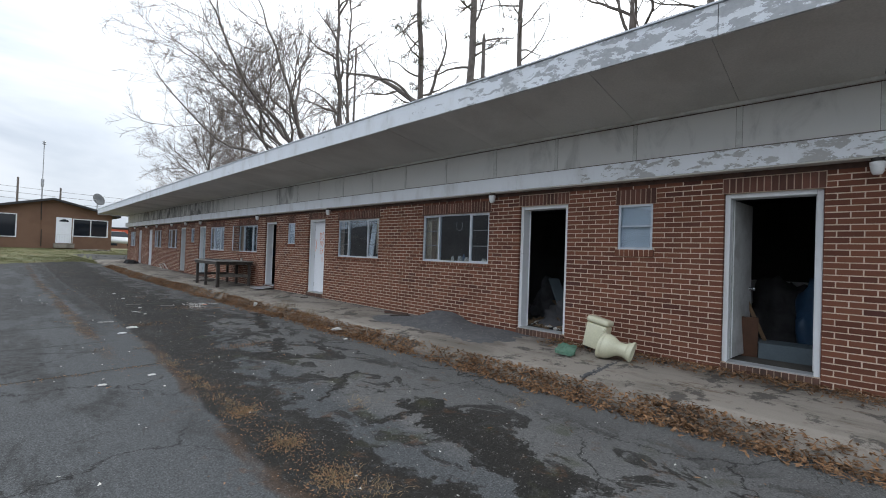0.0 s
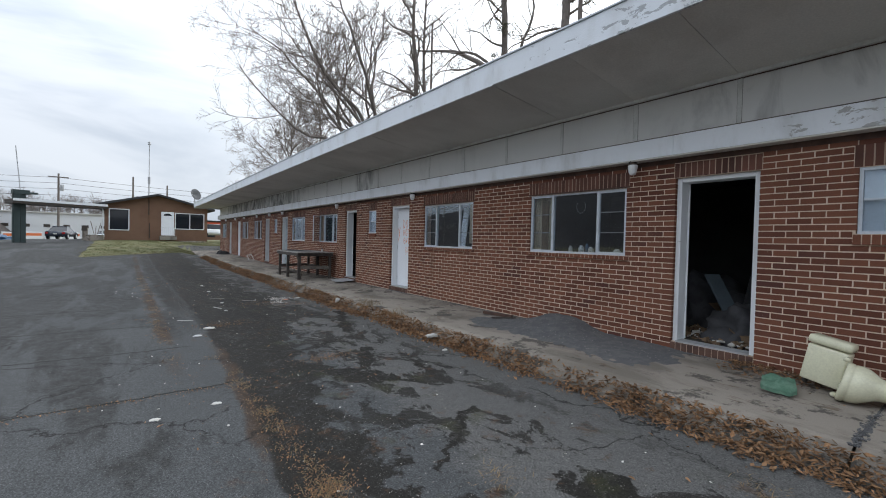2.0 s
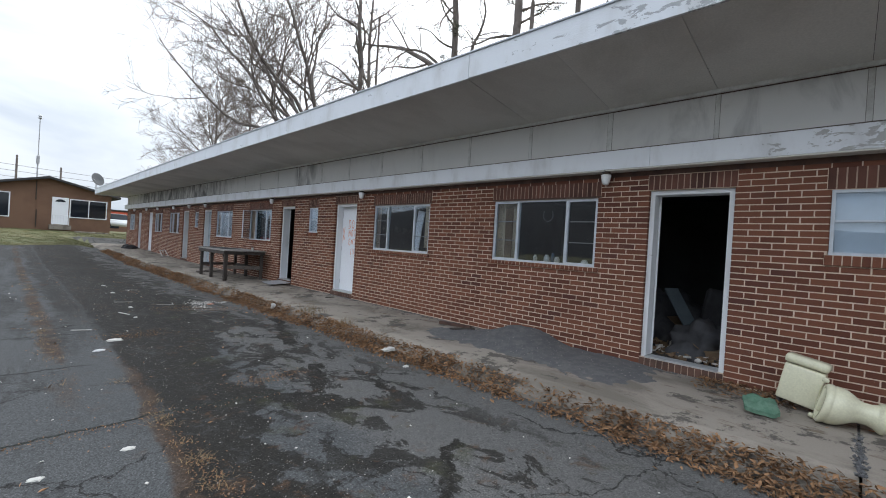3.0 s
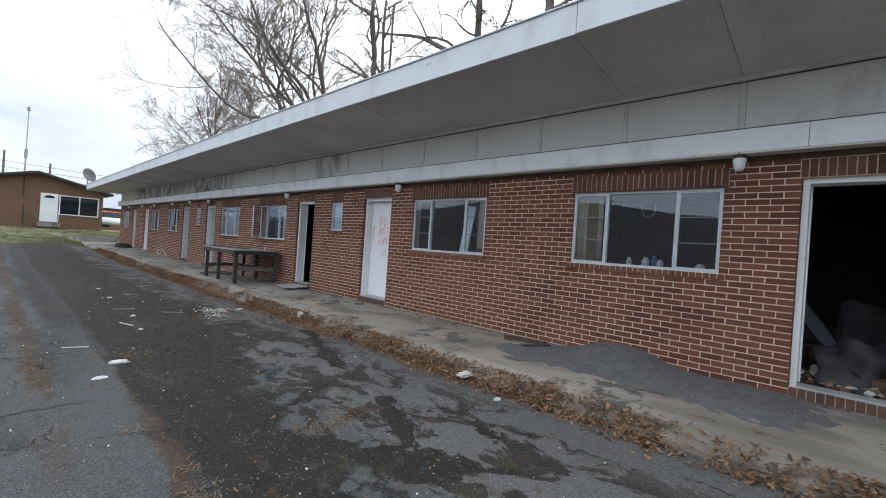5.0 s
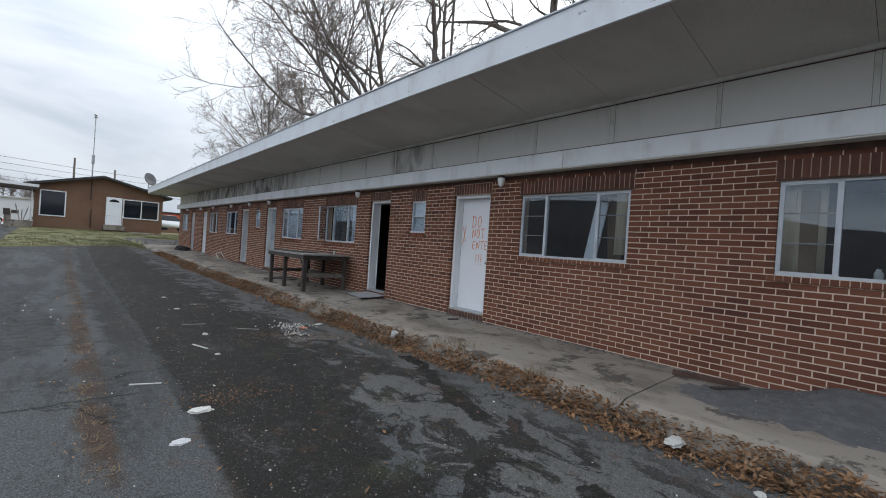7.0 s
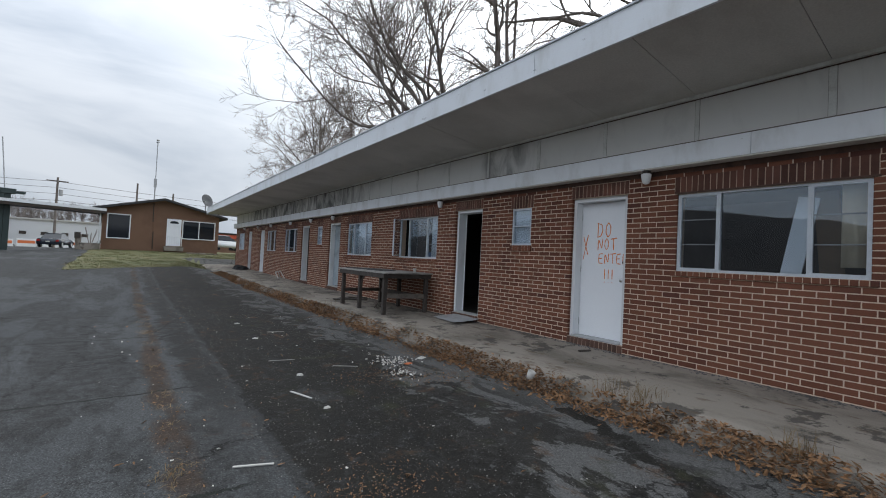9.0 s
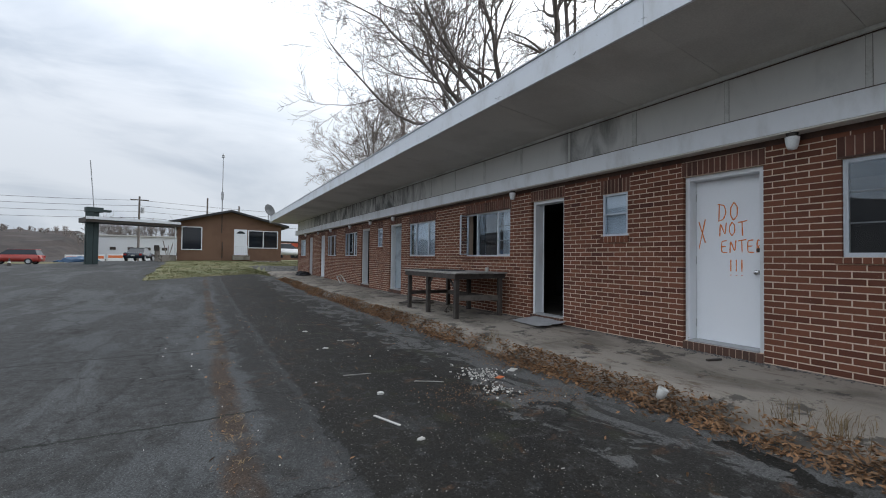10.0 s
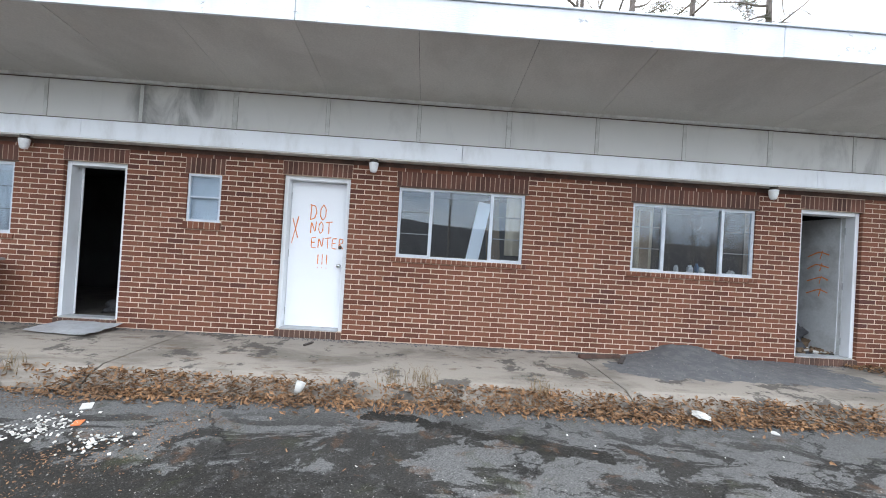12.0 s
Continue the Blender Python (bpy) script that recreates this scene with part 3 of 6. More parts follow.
# Raised concrete walk along the rooms, in slabs with open joints
JOINTS = [Y_START, 1.62, 6.7, 11.85, 16.9, 22.0, 27.1, 32.2, 35.9]
walk_top = new("pavement")
tagged(walk_top, "stained concrete walkway along the motel rooms", "walkway", kind="structure")
for a, b in zip(JOINTS, JOINTS[1:]):
    bm = bmesh.new()
    n = 14
    cols = []
    for k in range(n + 1):
        y = a + 0.009 + (b - a - 0.018) * k / n
        wob = 0.03 * noise.noise(Vector((0.3, y * 1.3, 0)))
        z = walk_z(y)
        cols.append([bm.verts.new(c) for c in ((WALL_X + 0.02, y, z + 0.015), (5.2, y, z + 0.004), (4.46 + wob, y, z - 0.012), (4.28 + wob, y, z - 0.075), (4.20 + wob, y, z - 0.14), (4.16 + wob, y, -0.1))])
    for p, q in zip(cols, cols[1:]):
        for i in range(5):
            bm.faces.new((p[i], p[i + 1], q[i + 1], q[i]))
    for c in (cols[0], cols[-1]):
        bm.faces.new(c + [bm.verts.new((WALL_X + 0.02, c[0].co.y, -0.1))])
    part("slab", bm, CONCRETE, walk_top)


# ---- the motel shell ----
def cut(spans, a, b):
    """Spans of y with a..b taken out."""
    out = []
    for p, q in spans:
        if b <= p or a >= q:
            out.append((p, q))
            continue
        if a > p:
            out.append((p, a))
        if b < q:
            out.append((b, q))
    return out


HOLES = [(a, b, DOOR_Z[0], DOOR_Z[1]) for a, b in DOORS] + [(a, b, *WIN_Z) for a, b in WINDOWS] + [(a, b, *SMALL_Z) for a, b in SMALL]
HEADS = [(a - 0.02, b + 0.02, DOOR_Z[1], 2.54) for a, b in DOORS] + [(a - 0.04, b + 0.04, WIN_Z[1], 2.505) for a, b in WINDOWS + SMALL]
SILLS = [(a - 0.06, b + 0.06, WIN_Z[0] - 0.095, WIN_Z[0]) for a, b in WINDOWS] + [(a - 0.03, b + 0.03, SMALL_Z[0] - 0.095, SMALL_Z[0]) for a, b in SMALL]
SILLS = [(a, b, BRICK_TOP - COURSE * round((BRICK_TOP - z0) / COURSE), z1) for a, b, z0, z1 in SILLS]
SILLS += [(a, b, WALK_Z - 0.02, DOOR_Z[0]) for a, b in DOORS]

wall_front = new("wall_front")
tagged(wall_front, "red brick motel wall with pale mortar joints", "brick wall", kind="structure")
# masonry behind the face, pierced by the openings
zs = sorted({0.0, 2.66, *[h[2] for h in HOLES], *[h[3] for h in HOLES]})
bm = bmesh.new()
for z0, z1 in zip(zs, zs[1:]):
    spans = [(Y_START, Y_END)]
    for a, b, h0, h1 in HOLES:
        if h0 <= z0 and h1 >= z1:
            spans = cut(spans, a, b)
    for a, b in spans:
        box(bm, WALL_X + 0.071, WALL_X + 0.2, a, b, z0, z1)
        back = 0.009
        box(bm, WALL_X + 0.0028, WALL_X + 0.071, a + (back if a > Y_START else 0), b - (back if b < Y_END else 0), z0, z1)
part("masonry", bm, MORTAR, wall_front, "pale mortar bed")

for name, x0, x1, y0, y1 in (("wall_end_far", WALL_X + 0.2, 9.8, Y_END - 0.2, Y_END), ("wall_end_near", WALL_X + 0.2, 9.8, Y_START, Y_START + 0.2), ("wall_back", 9.8, 10.0, Y_START, Y_END)):
    tagged(part(name, boxes((x0, x1, y0, y1, -0.1, 3.4)), MORTAR), "plain masonry motel wall", "wall", kind="structure")
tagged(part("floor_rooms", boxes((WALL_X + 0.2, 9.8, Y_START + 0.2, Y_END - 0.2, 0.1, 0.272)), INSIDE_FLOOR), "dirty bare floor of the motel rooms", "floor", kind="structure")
tagged(part("ceiling_rooms", boxes((WALL_X + 0.2, 9.8, Y_START + 0.2, Y_END - 0.2, 2.62, 2.68)), INSIDE), "near-black room ceiling", "ceiling", kind="structure")
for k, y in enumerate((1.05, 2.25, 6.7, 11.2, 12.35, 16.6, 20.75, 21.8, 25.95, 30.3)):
    tagged(part(f"wall_partition_{k + 1}", boxes((WALL_X + 0.2, 9.5, y - 0.05, y + 0.05, 0.272, 2.62)), INSIDE), "near-black partition wall between motel rooms", "wall", kind="structure")
tagged(part("wall_room_back", boxes((9.5, 9.6, Y_START + 0.2, Y_END - 0.2, 0.272, 2.62)), INSIDE), "near-black back wall of the rooms", "wall", kind="structure")

# roof slab with its eave, which sinks a little towards the far end
def sag(y):
    return -0.0072 * max(0.0, y - 8.0)


def sagged(bm):
    for v in bm.verts:
        v.co.z += sag(v.co.y)
    return bm


bm = bmesh.new()
prof = [(EAVE_X + 0.03, 3.72), (EAVE_X + 0.03, 3.93), (10.4, 4.03), (10.4, 3.55), (WALL_X - 0.03, 3.55)]
ends = [[bm.verts.new((x, y, z + (sag(y) if x < 5 else 0.0))) for x, z in prof] for y in (Y_START - 0.6, 8.0, 35.9)]
bm.faces.new(ends[0]), bm.faces.new(ends[2][::-1])
for p, q in zip(ends, ends[1:]):
    for i in range(len(prof)):
        j = (i + 1) % len(prof)
        bm.faces.new((p[i], q[i], q[j], p[j]))
roof = part("roof", bm, ROOFING)
tagged(roof, "low flat motel roof with dark felt and a deep eave", "roof", kind="structure")
bm = bmesh.new()
y = 5.34 - 1.22 * 8
k = 0
while y < 35.8:
    y1 = min(y + 1.22, 35.88)
    g = 0.002 if k % 3 else 0.0035
    dz = 0.004 * math.sin(k * 2.1)
    v = [bm.verts.new(c) for c in ((EAVE_X + 0.02, y + g, 3.635 + dz + sag(y)), (EAVE_X + 0.02, y1 - g, 3.635 + dz + sag(y1)), (5.93, y1 - g, 3.44), (5.93, y + g, 3.44))]
    w = [bm.verts.new(c.co + Vector((0, 0, 0.010))) for c in v]
    bm.faces.new(v), bm.faces.new(w[::-1])
    for i in range(4):
        bm.faces.new((v[i], w[i], w[(i + 1) % 4], v[(i + 1) % 4]))
    y, k = y + 1.22, k + 1
part("soffit", bm, SOFFIT, roof, "grey soffit boards with dark seams")
for a, b in ((Y_START - 0.6, 0.4), (0.4, 5.3), (5.3, 10.21), (10.21, 15.1), (15.1, 20.0), (20.0, 24.9), (24.9, 29.8), (29.8, 35.9)):
    part("fascia_board", sagged(boxes((EAVE_X, EAVE_X + 0.03, a + 0.003, b - 0.003, 3.622 + 0.006 * math.sin(a), 3.93), bevel=0.003)), FASCIA, roof, "white fascia board with flaking paint")
    part("drip_edge", sagged(boxes((EAVE_X - 0.018, EAVE_X + 0.06, a + 0.001, b - 0.001, 3.933, 3.952), bevel=0.003)), ALUMINIUM, roof, "metal drip edge")
part("end_fascia", boxes((EAVE_X, 10.4, 35.9, 35.93, 3.37, 3.71)), FASCIA, roof)

frieze = new("trim_frieze")
tagged(frieze, "white painted panels and boards above the brickwork", "trim", kind="structure")
y = 5.34 - 1.22 * 7
k = 0
while y < Y_END - 0.05:
    y1 = min(y + 1.22, Y_END)
    part("panel", boxes((5.945, WALL_X + 0.05, y + 0.006, y1 - 0.006, 2.84, 3.43)), PANEL, frieze)
    wide = 0.03 if k % 3 == 0 else 0.022
    part("joint_gap", boxes((5.9415, 5.9446, y - wide - 0.005, y + wide + 0.005, 2.87, 3.40)), JOINT_DIRT, frieze, "dark open joint beside the batten")
    part("batten", boxes((5.937, 5.9414, y - wide, y + wide, 2.872, 3.40)), BATTEN, frieze)
    y, k = y + 1.22, k + 1
part("cove_strip", boxes((5.885, 5.945, Y_START, Y_END, 3.408, 3.455), bevel=0.006), BATTEN, frieze, "cream cove strip under the eave")
# Two thin dark strips draw the shadow gaps above the panels and band.
part("cove_gap", boxes((5.925, 5.9448, Y_START, Y_END, 3.4005, 3.4075)), BROWN_WOOD, frieze)
part("band_cap", boxes((5.797, 5.943, Y_START, Y_END, 2.861, 2.869)), GREY_WOOD, frieze, "dark strip standing in for the shadow gap over the band")
for a, b in ((Y_START, 3.55), (3.55, 8.4), (8.4, 13.3), (13.3, 18.1), (18.1, 23.0), (23.0, 27.9), (27.9, 31.5), (31.5, Y_END)):
    part("band_board", boxes((5.80, 5.944, a + 0.002, b - 0.002, 2.625, 2.86), bevel=0.004), BAND, frieze, "white band board, paint worn")
part("under_board", boxes((5.808, 5.985, Y_START, Y_END, 2.606, 2.624)), SOFFIT, frieze, "grey painted board under the band")
part("backing_board", boxes((5.972, 6.03, Y_START, Y_END, 2.545, 2.605)), BROWN_WOOD, frieze)
tagged(part("trim_corner", boxes((WALL_X - 0.004, WALL_X + 0.06, Y_END - 0.05, Y_END + 0.01, 0.3, 2.66)), BROWN_WOOD), "dark corner strip", "trim", kind="structure")


# ---- windows ----
def window_unit(k, y0, y1, z0, z1, ajar=False):
    w = thing(f"window_{k}", pose(WALL_X, y0, z0), "aluminium picture window with side casements of three panes", "window", kind="structure")
    W, H = y1 - y0, z1 - z0
    side = 0.255 * W
    fx0, fx1 = 0.02, 0.075
    part("window_frame", boxes((fx0, fx1, 0, W, 0, 0.03), (fx0, fx1, 0, W, H - 0.024, H), (fx0, fx1, 0, 0.024, 0.03, H - 0.024), (fx0, fx1, W - 0.024, W, 0.03, H - 0.024),
                              (fx0, fx1, side, side + 0.03, 0.03, H - 0.024), (fx0, fx1, W - side - 0.03, W - side, 0.03, H - 0.024)), ALUMINIUM, w)
    p = part("pane", boxes((0.05, 0.055, side + 0.03, W - side - 0.03, 0.03, H - 0.024)), GLASS, w, "large fixed pane")
    p.visible_shadow = False
    for a, b, swing in ((0.024, side, 0), (W - side, W - 0.024, 1 if ajar else 0)):
        d, h = b - a, H - 0.054
        hinge = pose(0.03, a if not swing else b, 0.03, 0, 0, 0 if not swing else -60)
        s = -1 if swing else 1
        def at(u0, u1, v0, v1, x0, x1):
            return (x0, x1, min(s * u0, s * u1), max(s * u0, s * u1), v0, v1)
        c = part("casement", boxes(at(0, d, 0, 0.014, -0.004, 0.03), at(0, d, h - 0.014, h, -0.004, 0.03), at(0, 0.014, 0.014, h - 0.014, -0.004, 0.03), at(d - 0.014, d, 0.014, h - 0.014, -0.004, 0.03)), ALUMINIUM, w)
        c.matrix_local = hinge
        for i in (1, 2):
            part("muntin", boxes(at(0.014, d - 0.014, h * i / 3 - 0.006, h * i / 3 + 0.006, 0.004, 0.022)), DULL_METAL, c, "dull grey glazing bar")
        for i in range(3):
            g = part("pane", boxes(at(0.014, d - 0.014, h * i / 3 + 0.006, h * (i + 1) / 3 - 0.006, 0.010, 0.014)), GLASS, c)
            g.visible_shadow = False
    return w


def small_window(k, y0, y1, z0, z1):
    w = thing(f"window_{k}", pose(WALL_X, y0, z0), "small aluminium bathroom window with a pale blind", "window", kind="structure")
    W, H = y1 - y0, z1 - z0
    part("window_frame", boxes((0.015, 0.07, 0, W, 0, 0.03), (0.015, 0.07, 0, W, H - 0.03, H), (0.015, 0.07, 0, 0.03, 0.03, H - 0.03), (0.015, 0.07, W - 0.03, W, 0.03, H - 0.03), (0.02, 0.06, 0.03, W - 0.03, H * 0.52 - 0.008, H * 0.52 + 0.008)), ALUMINIUM, w)
    for a, b in ((0.03, H * 0.52 - 0.012), (H * 0.52 + 0.012, H - 0.03)):
        g = part("pane", boxes((0.04, 0.044, 0.03, W - 0.03, a, b)), GLASS, w)
        g.visible_shadow = False
    part("blind", boxes((0.085, 0.089, 0.0, W, 0.0, H)), BLIND, w, "pale blue-grey blind")
    return w


for k, (a, b) in enumerate(WINDOWS):
    window_unit(k + 1, a, b, *WIN_Z, ajar=k == 2)
for k, (a, b) in enumerate(SMALL):
    small_window(len(WINDOWS) + k + 1, a, b, *SMALL_Z)


# ---- doors ----
def door_unit(k, y0, y1, state, label, mat=DOOR_WHITE, hinge_high=True, angle=0.0):
    """state: closed, open or bare. The leaf hangs on the far (high y) or near jamb."""
    d = thing(f"door_{k}", pose(WALL_X, y0, DOOR_Z[0]), label, "door", kind="structure")
    W, H = y1 - y0, DOOR_Z[1] - DOOR_Z[0]
    f = 0.058
    for a, b in ((0.002, f), (W - f, W - 0.002)):
        part("jamb", boxes((0.05, 0.262, a, b, 0, H - 0.003), bevel=0.004), WHITE_WOOD, d, "white painted jamb, scuffed")
    part("head_frame", boxes((0.052, 0.262, f + 0.001, W - f - 0.001, H - 0.055, H), bevel=0.004), WHITE_WOOD, d)
    part("stop", boxes((0.236, 0.249, f + 0.001, f + 0.018, 0.02, H - 0.057), (0.236, 0.249, W - f - 0.018, W - f - 0.001, 0.02, H - 0.057)), WHITE_WOOD, d)
    part("threshold", boxes((0.0, 0.19, f + 0.001, W - f - 0.001, 0.0, 0.018)), STEEL, d, "worn metal threshold")
    if state == "bare":
        return d
    w, h = W - 2 * f - 0.008, H - 0.057 - 0.022
    s = -1 if hinge_high else 1
    leaf = part("leaf", boxes((0, 0.04, min(0, s * w), max(0, s * w), 0, h), bevel=0.003), mat, d, "flush door leaf")
    leaf.matrix_local = pose(0.19, W - f - 0.004 if hinge_high else f + 0.004, 0.02, 0, 0, angle)
    knob = lathe([(0.028, 0.0), (0.028, 0.006), (0.012, 0.012), (0.012, 0.035), (0.026, 0.042), (0.03, 0.055), (0.022, 0.068)], 14, pose(0, s * (w - 0.065), 0.86, 0, -90, 0))
    part("knob", knob, CHROME, leaf, "metal door knob", True)
    for z in (0.2, h / 2, h - 0.2):
        part("hinge", boxes((-0.006, 0.012, -0.012 if s > 0 else -0.004, 0.004 if s > 0 else 0.012, z - 0.05, z + 0.05)), STEEL, leaf)
    return d


door_unit(1, *DOORS[0], "open", "open white motel door with scuffed frame", DOOR_GREY, True, 83)
d2 = door_unit(2, *DOORS[1], "open", "open motel door with a dirty white leaf swung inwards", DOOR_GREY, False, -84)
d3 = door_unit(3, *DOORS[2], "closed", "closed white motel door sprayed with an orange warning", DOOR_WHITE, True, 0)
door_unit(4, *DOORS[3], "bare", "motel doorway standing open on a dark room")
door_unit(5, *DOORS[4], "open", "blue-grey motel door standing ajar in a white frame", DOOR_BLUE, True, 14)
door_unit(6, *DOORS[5], "bare", "motel doorway standing open on a dark room")
door_unit(7, *DOORS[6], "closed", "closed white motel door", DOOR_WHITE, True, 0)
d8 = door_unit(8, *DOORS[7], "closed", "brown boarded motel door with a white upper panel", BROWN_WOOD, True, 0)
part("upper_panel", boxes((0.17, 0.188, 0.07, 0.78, 1.32, 1.98), bevel=0.003), DOOR_WHITE, d8, "white panel")


# ---- things on the walk and the wall ----
def wall_lamp(y, tilt=0):
    l = thing("wall_lamp", pose(5.865, y, 2.62), "white jelly-jar porch lamp on a dark bracket under the band", "lamp", "porch lamps")
    part("bracket", lathe([(0.055, -0.012), (0.06, 0.0), (0.03, 0.004)], 16, pose(0, 0, -0.004)), DARK_METAL, l, "dark bracket")
    part("collar", lathe([(0.048, -0.06), (0.05, -0.02), (0.044, -0.012)], 16), DARK_METAL, l)
    part("shade", lathe([(0.012, -0.185), (0.036, -0.178), (0.050, -0.145), (0.060, -0.09), (0.063, -0.055), (0.05, -0.05)], 20), LAMP_GLASS, l, "milky glass jar", True)
    return l


lamp = wall_lamp(9.56)
for y in (-0.72, 4.10, 14.04, 19.9, 21.95, 24.3, 27.2, 29.6, 32.6):
    copy_thing(lamp, pose(5.865, y, 2.62))


def work_table():
    t = thing("work_table", pose(4.68, 14.22, WALK_Z), "weathered plank table with dark legs standing on the walkway", "table")
    L, W, H = 2.2, 1.18, 0.86
    for i in range(5):
        part("top_board", boxes((W * i / 5 + 0.004, W * (i + 1) / 5 - 0.004, -0.05 + 0.02 * math.sin(i * 3), L + 0.03 * math.sin(i * 2), H - 0.032, H), bevel=0.004), DUSTY_WOOD, t, "dusty grey board")
    for x0 in (0.012, W - 0.045):
        part("apron", boxes((x0, x0 + 0.033, 0.0, L - 0.03, H - 0.125, H - 0.033), bevel=0.003), DARK_WOOD, t)
    for y0 in (0.0, L - 0.07):
        part("apron", boxes((0.047, W - 0.047, y0, y0 + 0.033, H - 0.125, H - 0.033), bevel=0.003), DARK_WOOD, t)
    for x in (0.05, W - 0.125):
        for y in (0.04, L * 0.52, L - 0.16):
            part("leg", boxes((x, x + 0.078, y, y + 0.078, 0.0, H - 0.034), bevel=0.006), DARK_WOOD, t)
    part("leg", boxes((-0.02, 0.02, -0.035, 0.035, 0.0, H - 0.13), bevel=0.005, m=pose(0.15, 0.16, 0.0, 5, -3, 12)), GREY_WOOD, t, "paler board doubling the corner leg")
    part("rail", boxes((0.13, W - 0.13, 0.075, 0.105, 0.33, 0.43), bevel=0.004, m=pose(0, 0, 0, 0, 1.5, 0)), GREY_WOOD, t)
    part("rail", boxes((0.13, W - 0.13, L - 0.14, L - 0.105, 0.30, 0.38), bevel=0.004), DARK_WOOD, t)
    part("rail", boxes((W - 0.11, W - 0.075, 0.12, L - 0.17, 0.28, 0.37), bevel=0.004), DARK_WOOD, t)
    part("brace", rods((((0.09, L * 0.52 + 0.02, 0.58), (0.09, L * 0.52 - 0.22, H - 0.05)), 0.02), sides=4), DARK_WOOD, t)
    part("brace", rods((((0.09, 0.12, 0.55), (0.09, 0.4, H - 0.05)), 0.02), sides=4), DARK_WOOD, t)
    return t


def loose_plank(x, y, length, width, turn, tilt=0.0, lift=0.0):
    """One broken board lying on the walkway."""
    bm = boxes((-width / 2, width / 2, -length / 2, length / 2, 0.0, 0.022), bevel=0.004, m=pose(x, y, walk_z(y) + 0.012 + lift, tilt, 0, turn))
    return tagged(part("broken_plank", bm, DARK_WOOD), "broken dark board lying on the walkway", "plank", "broken boards by the table")


for spec in ((5.25, 17.0, 0.8, 0.12, 70, 0, 0), (5.35, 16.85, 0.7, 0.1, 25, 0, 0.024), (5.15, 17.3, 0.5, 0.09, -40, 0, 0), (5.55, 17.1, 0.6, 0.1, 100, 4, 0.03), (5.62, 10.2, 0.2, 0.03, 75, 0, 0), (5.62, 6.2, 0.42, 0.06, 60, 0, 0)):
    loose_plank(*spec)
wire = rods((((5.00, 15.05, WALK_Z + 0.015), (5.05, 15.1, WALK_Z + 0.12), (5.12, 15.05, WALK_Z + 0.05), (5.04, 14.98, WALK_Z + 0.2), (5.0, 15.12, WALK_Z + 0.03), (5.14, 15.18, WALK_Z + 0.015)), 0.009), sides=5)
tagged(part("scrap_wire", wire, DARK_METAL), "tangle of dark scrap wire under the table", "wire")


work_table()
board = part("plywood_sheet", boxes((0.0, 0.55, 0.0, 1.25, 0.0, 0.014), bevel=0.002, m=pose(4.88, 14.95, WALK_Z + 0.862, 0, 0, 6)), ROOFING)
tagged(board, "dark weathered board lying on the plank table", "board")
cup = part("plastic_cup", lathe([(0.028, 0.0), (0.032, 0.04), (0.036, 0.085), (0.033, 0.085), (0.028, 0.01)], 14, pose(5.55, 14.42, WALK_Z + 0.862)), PAPER, round_=True)
tagged(cup, "white plastic cup on the plank table", "cup")


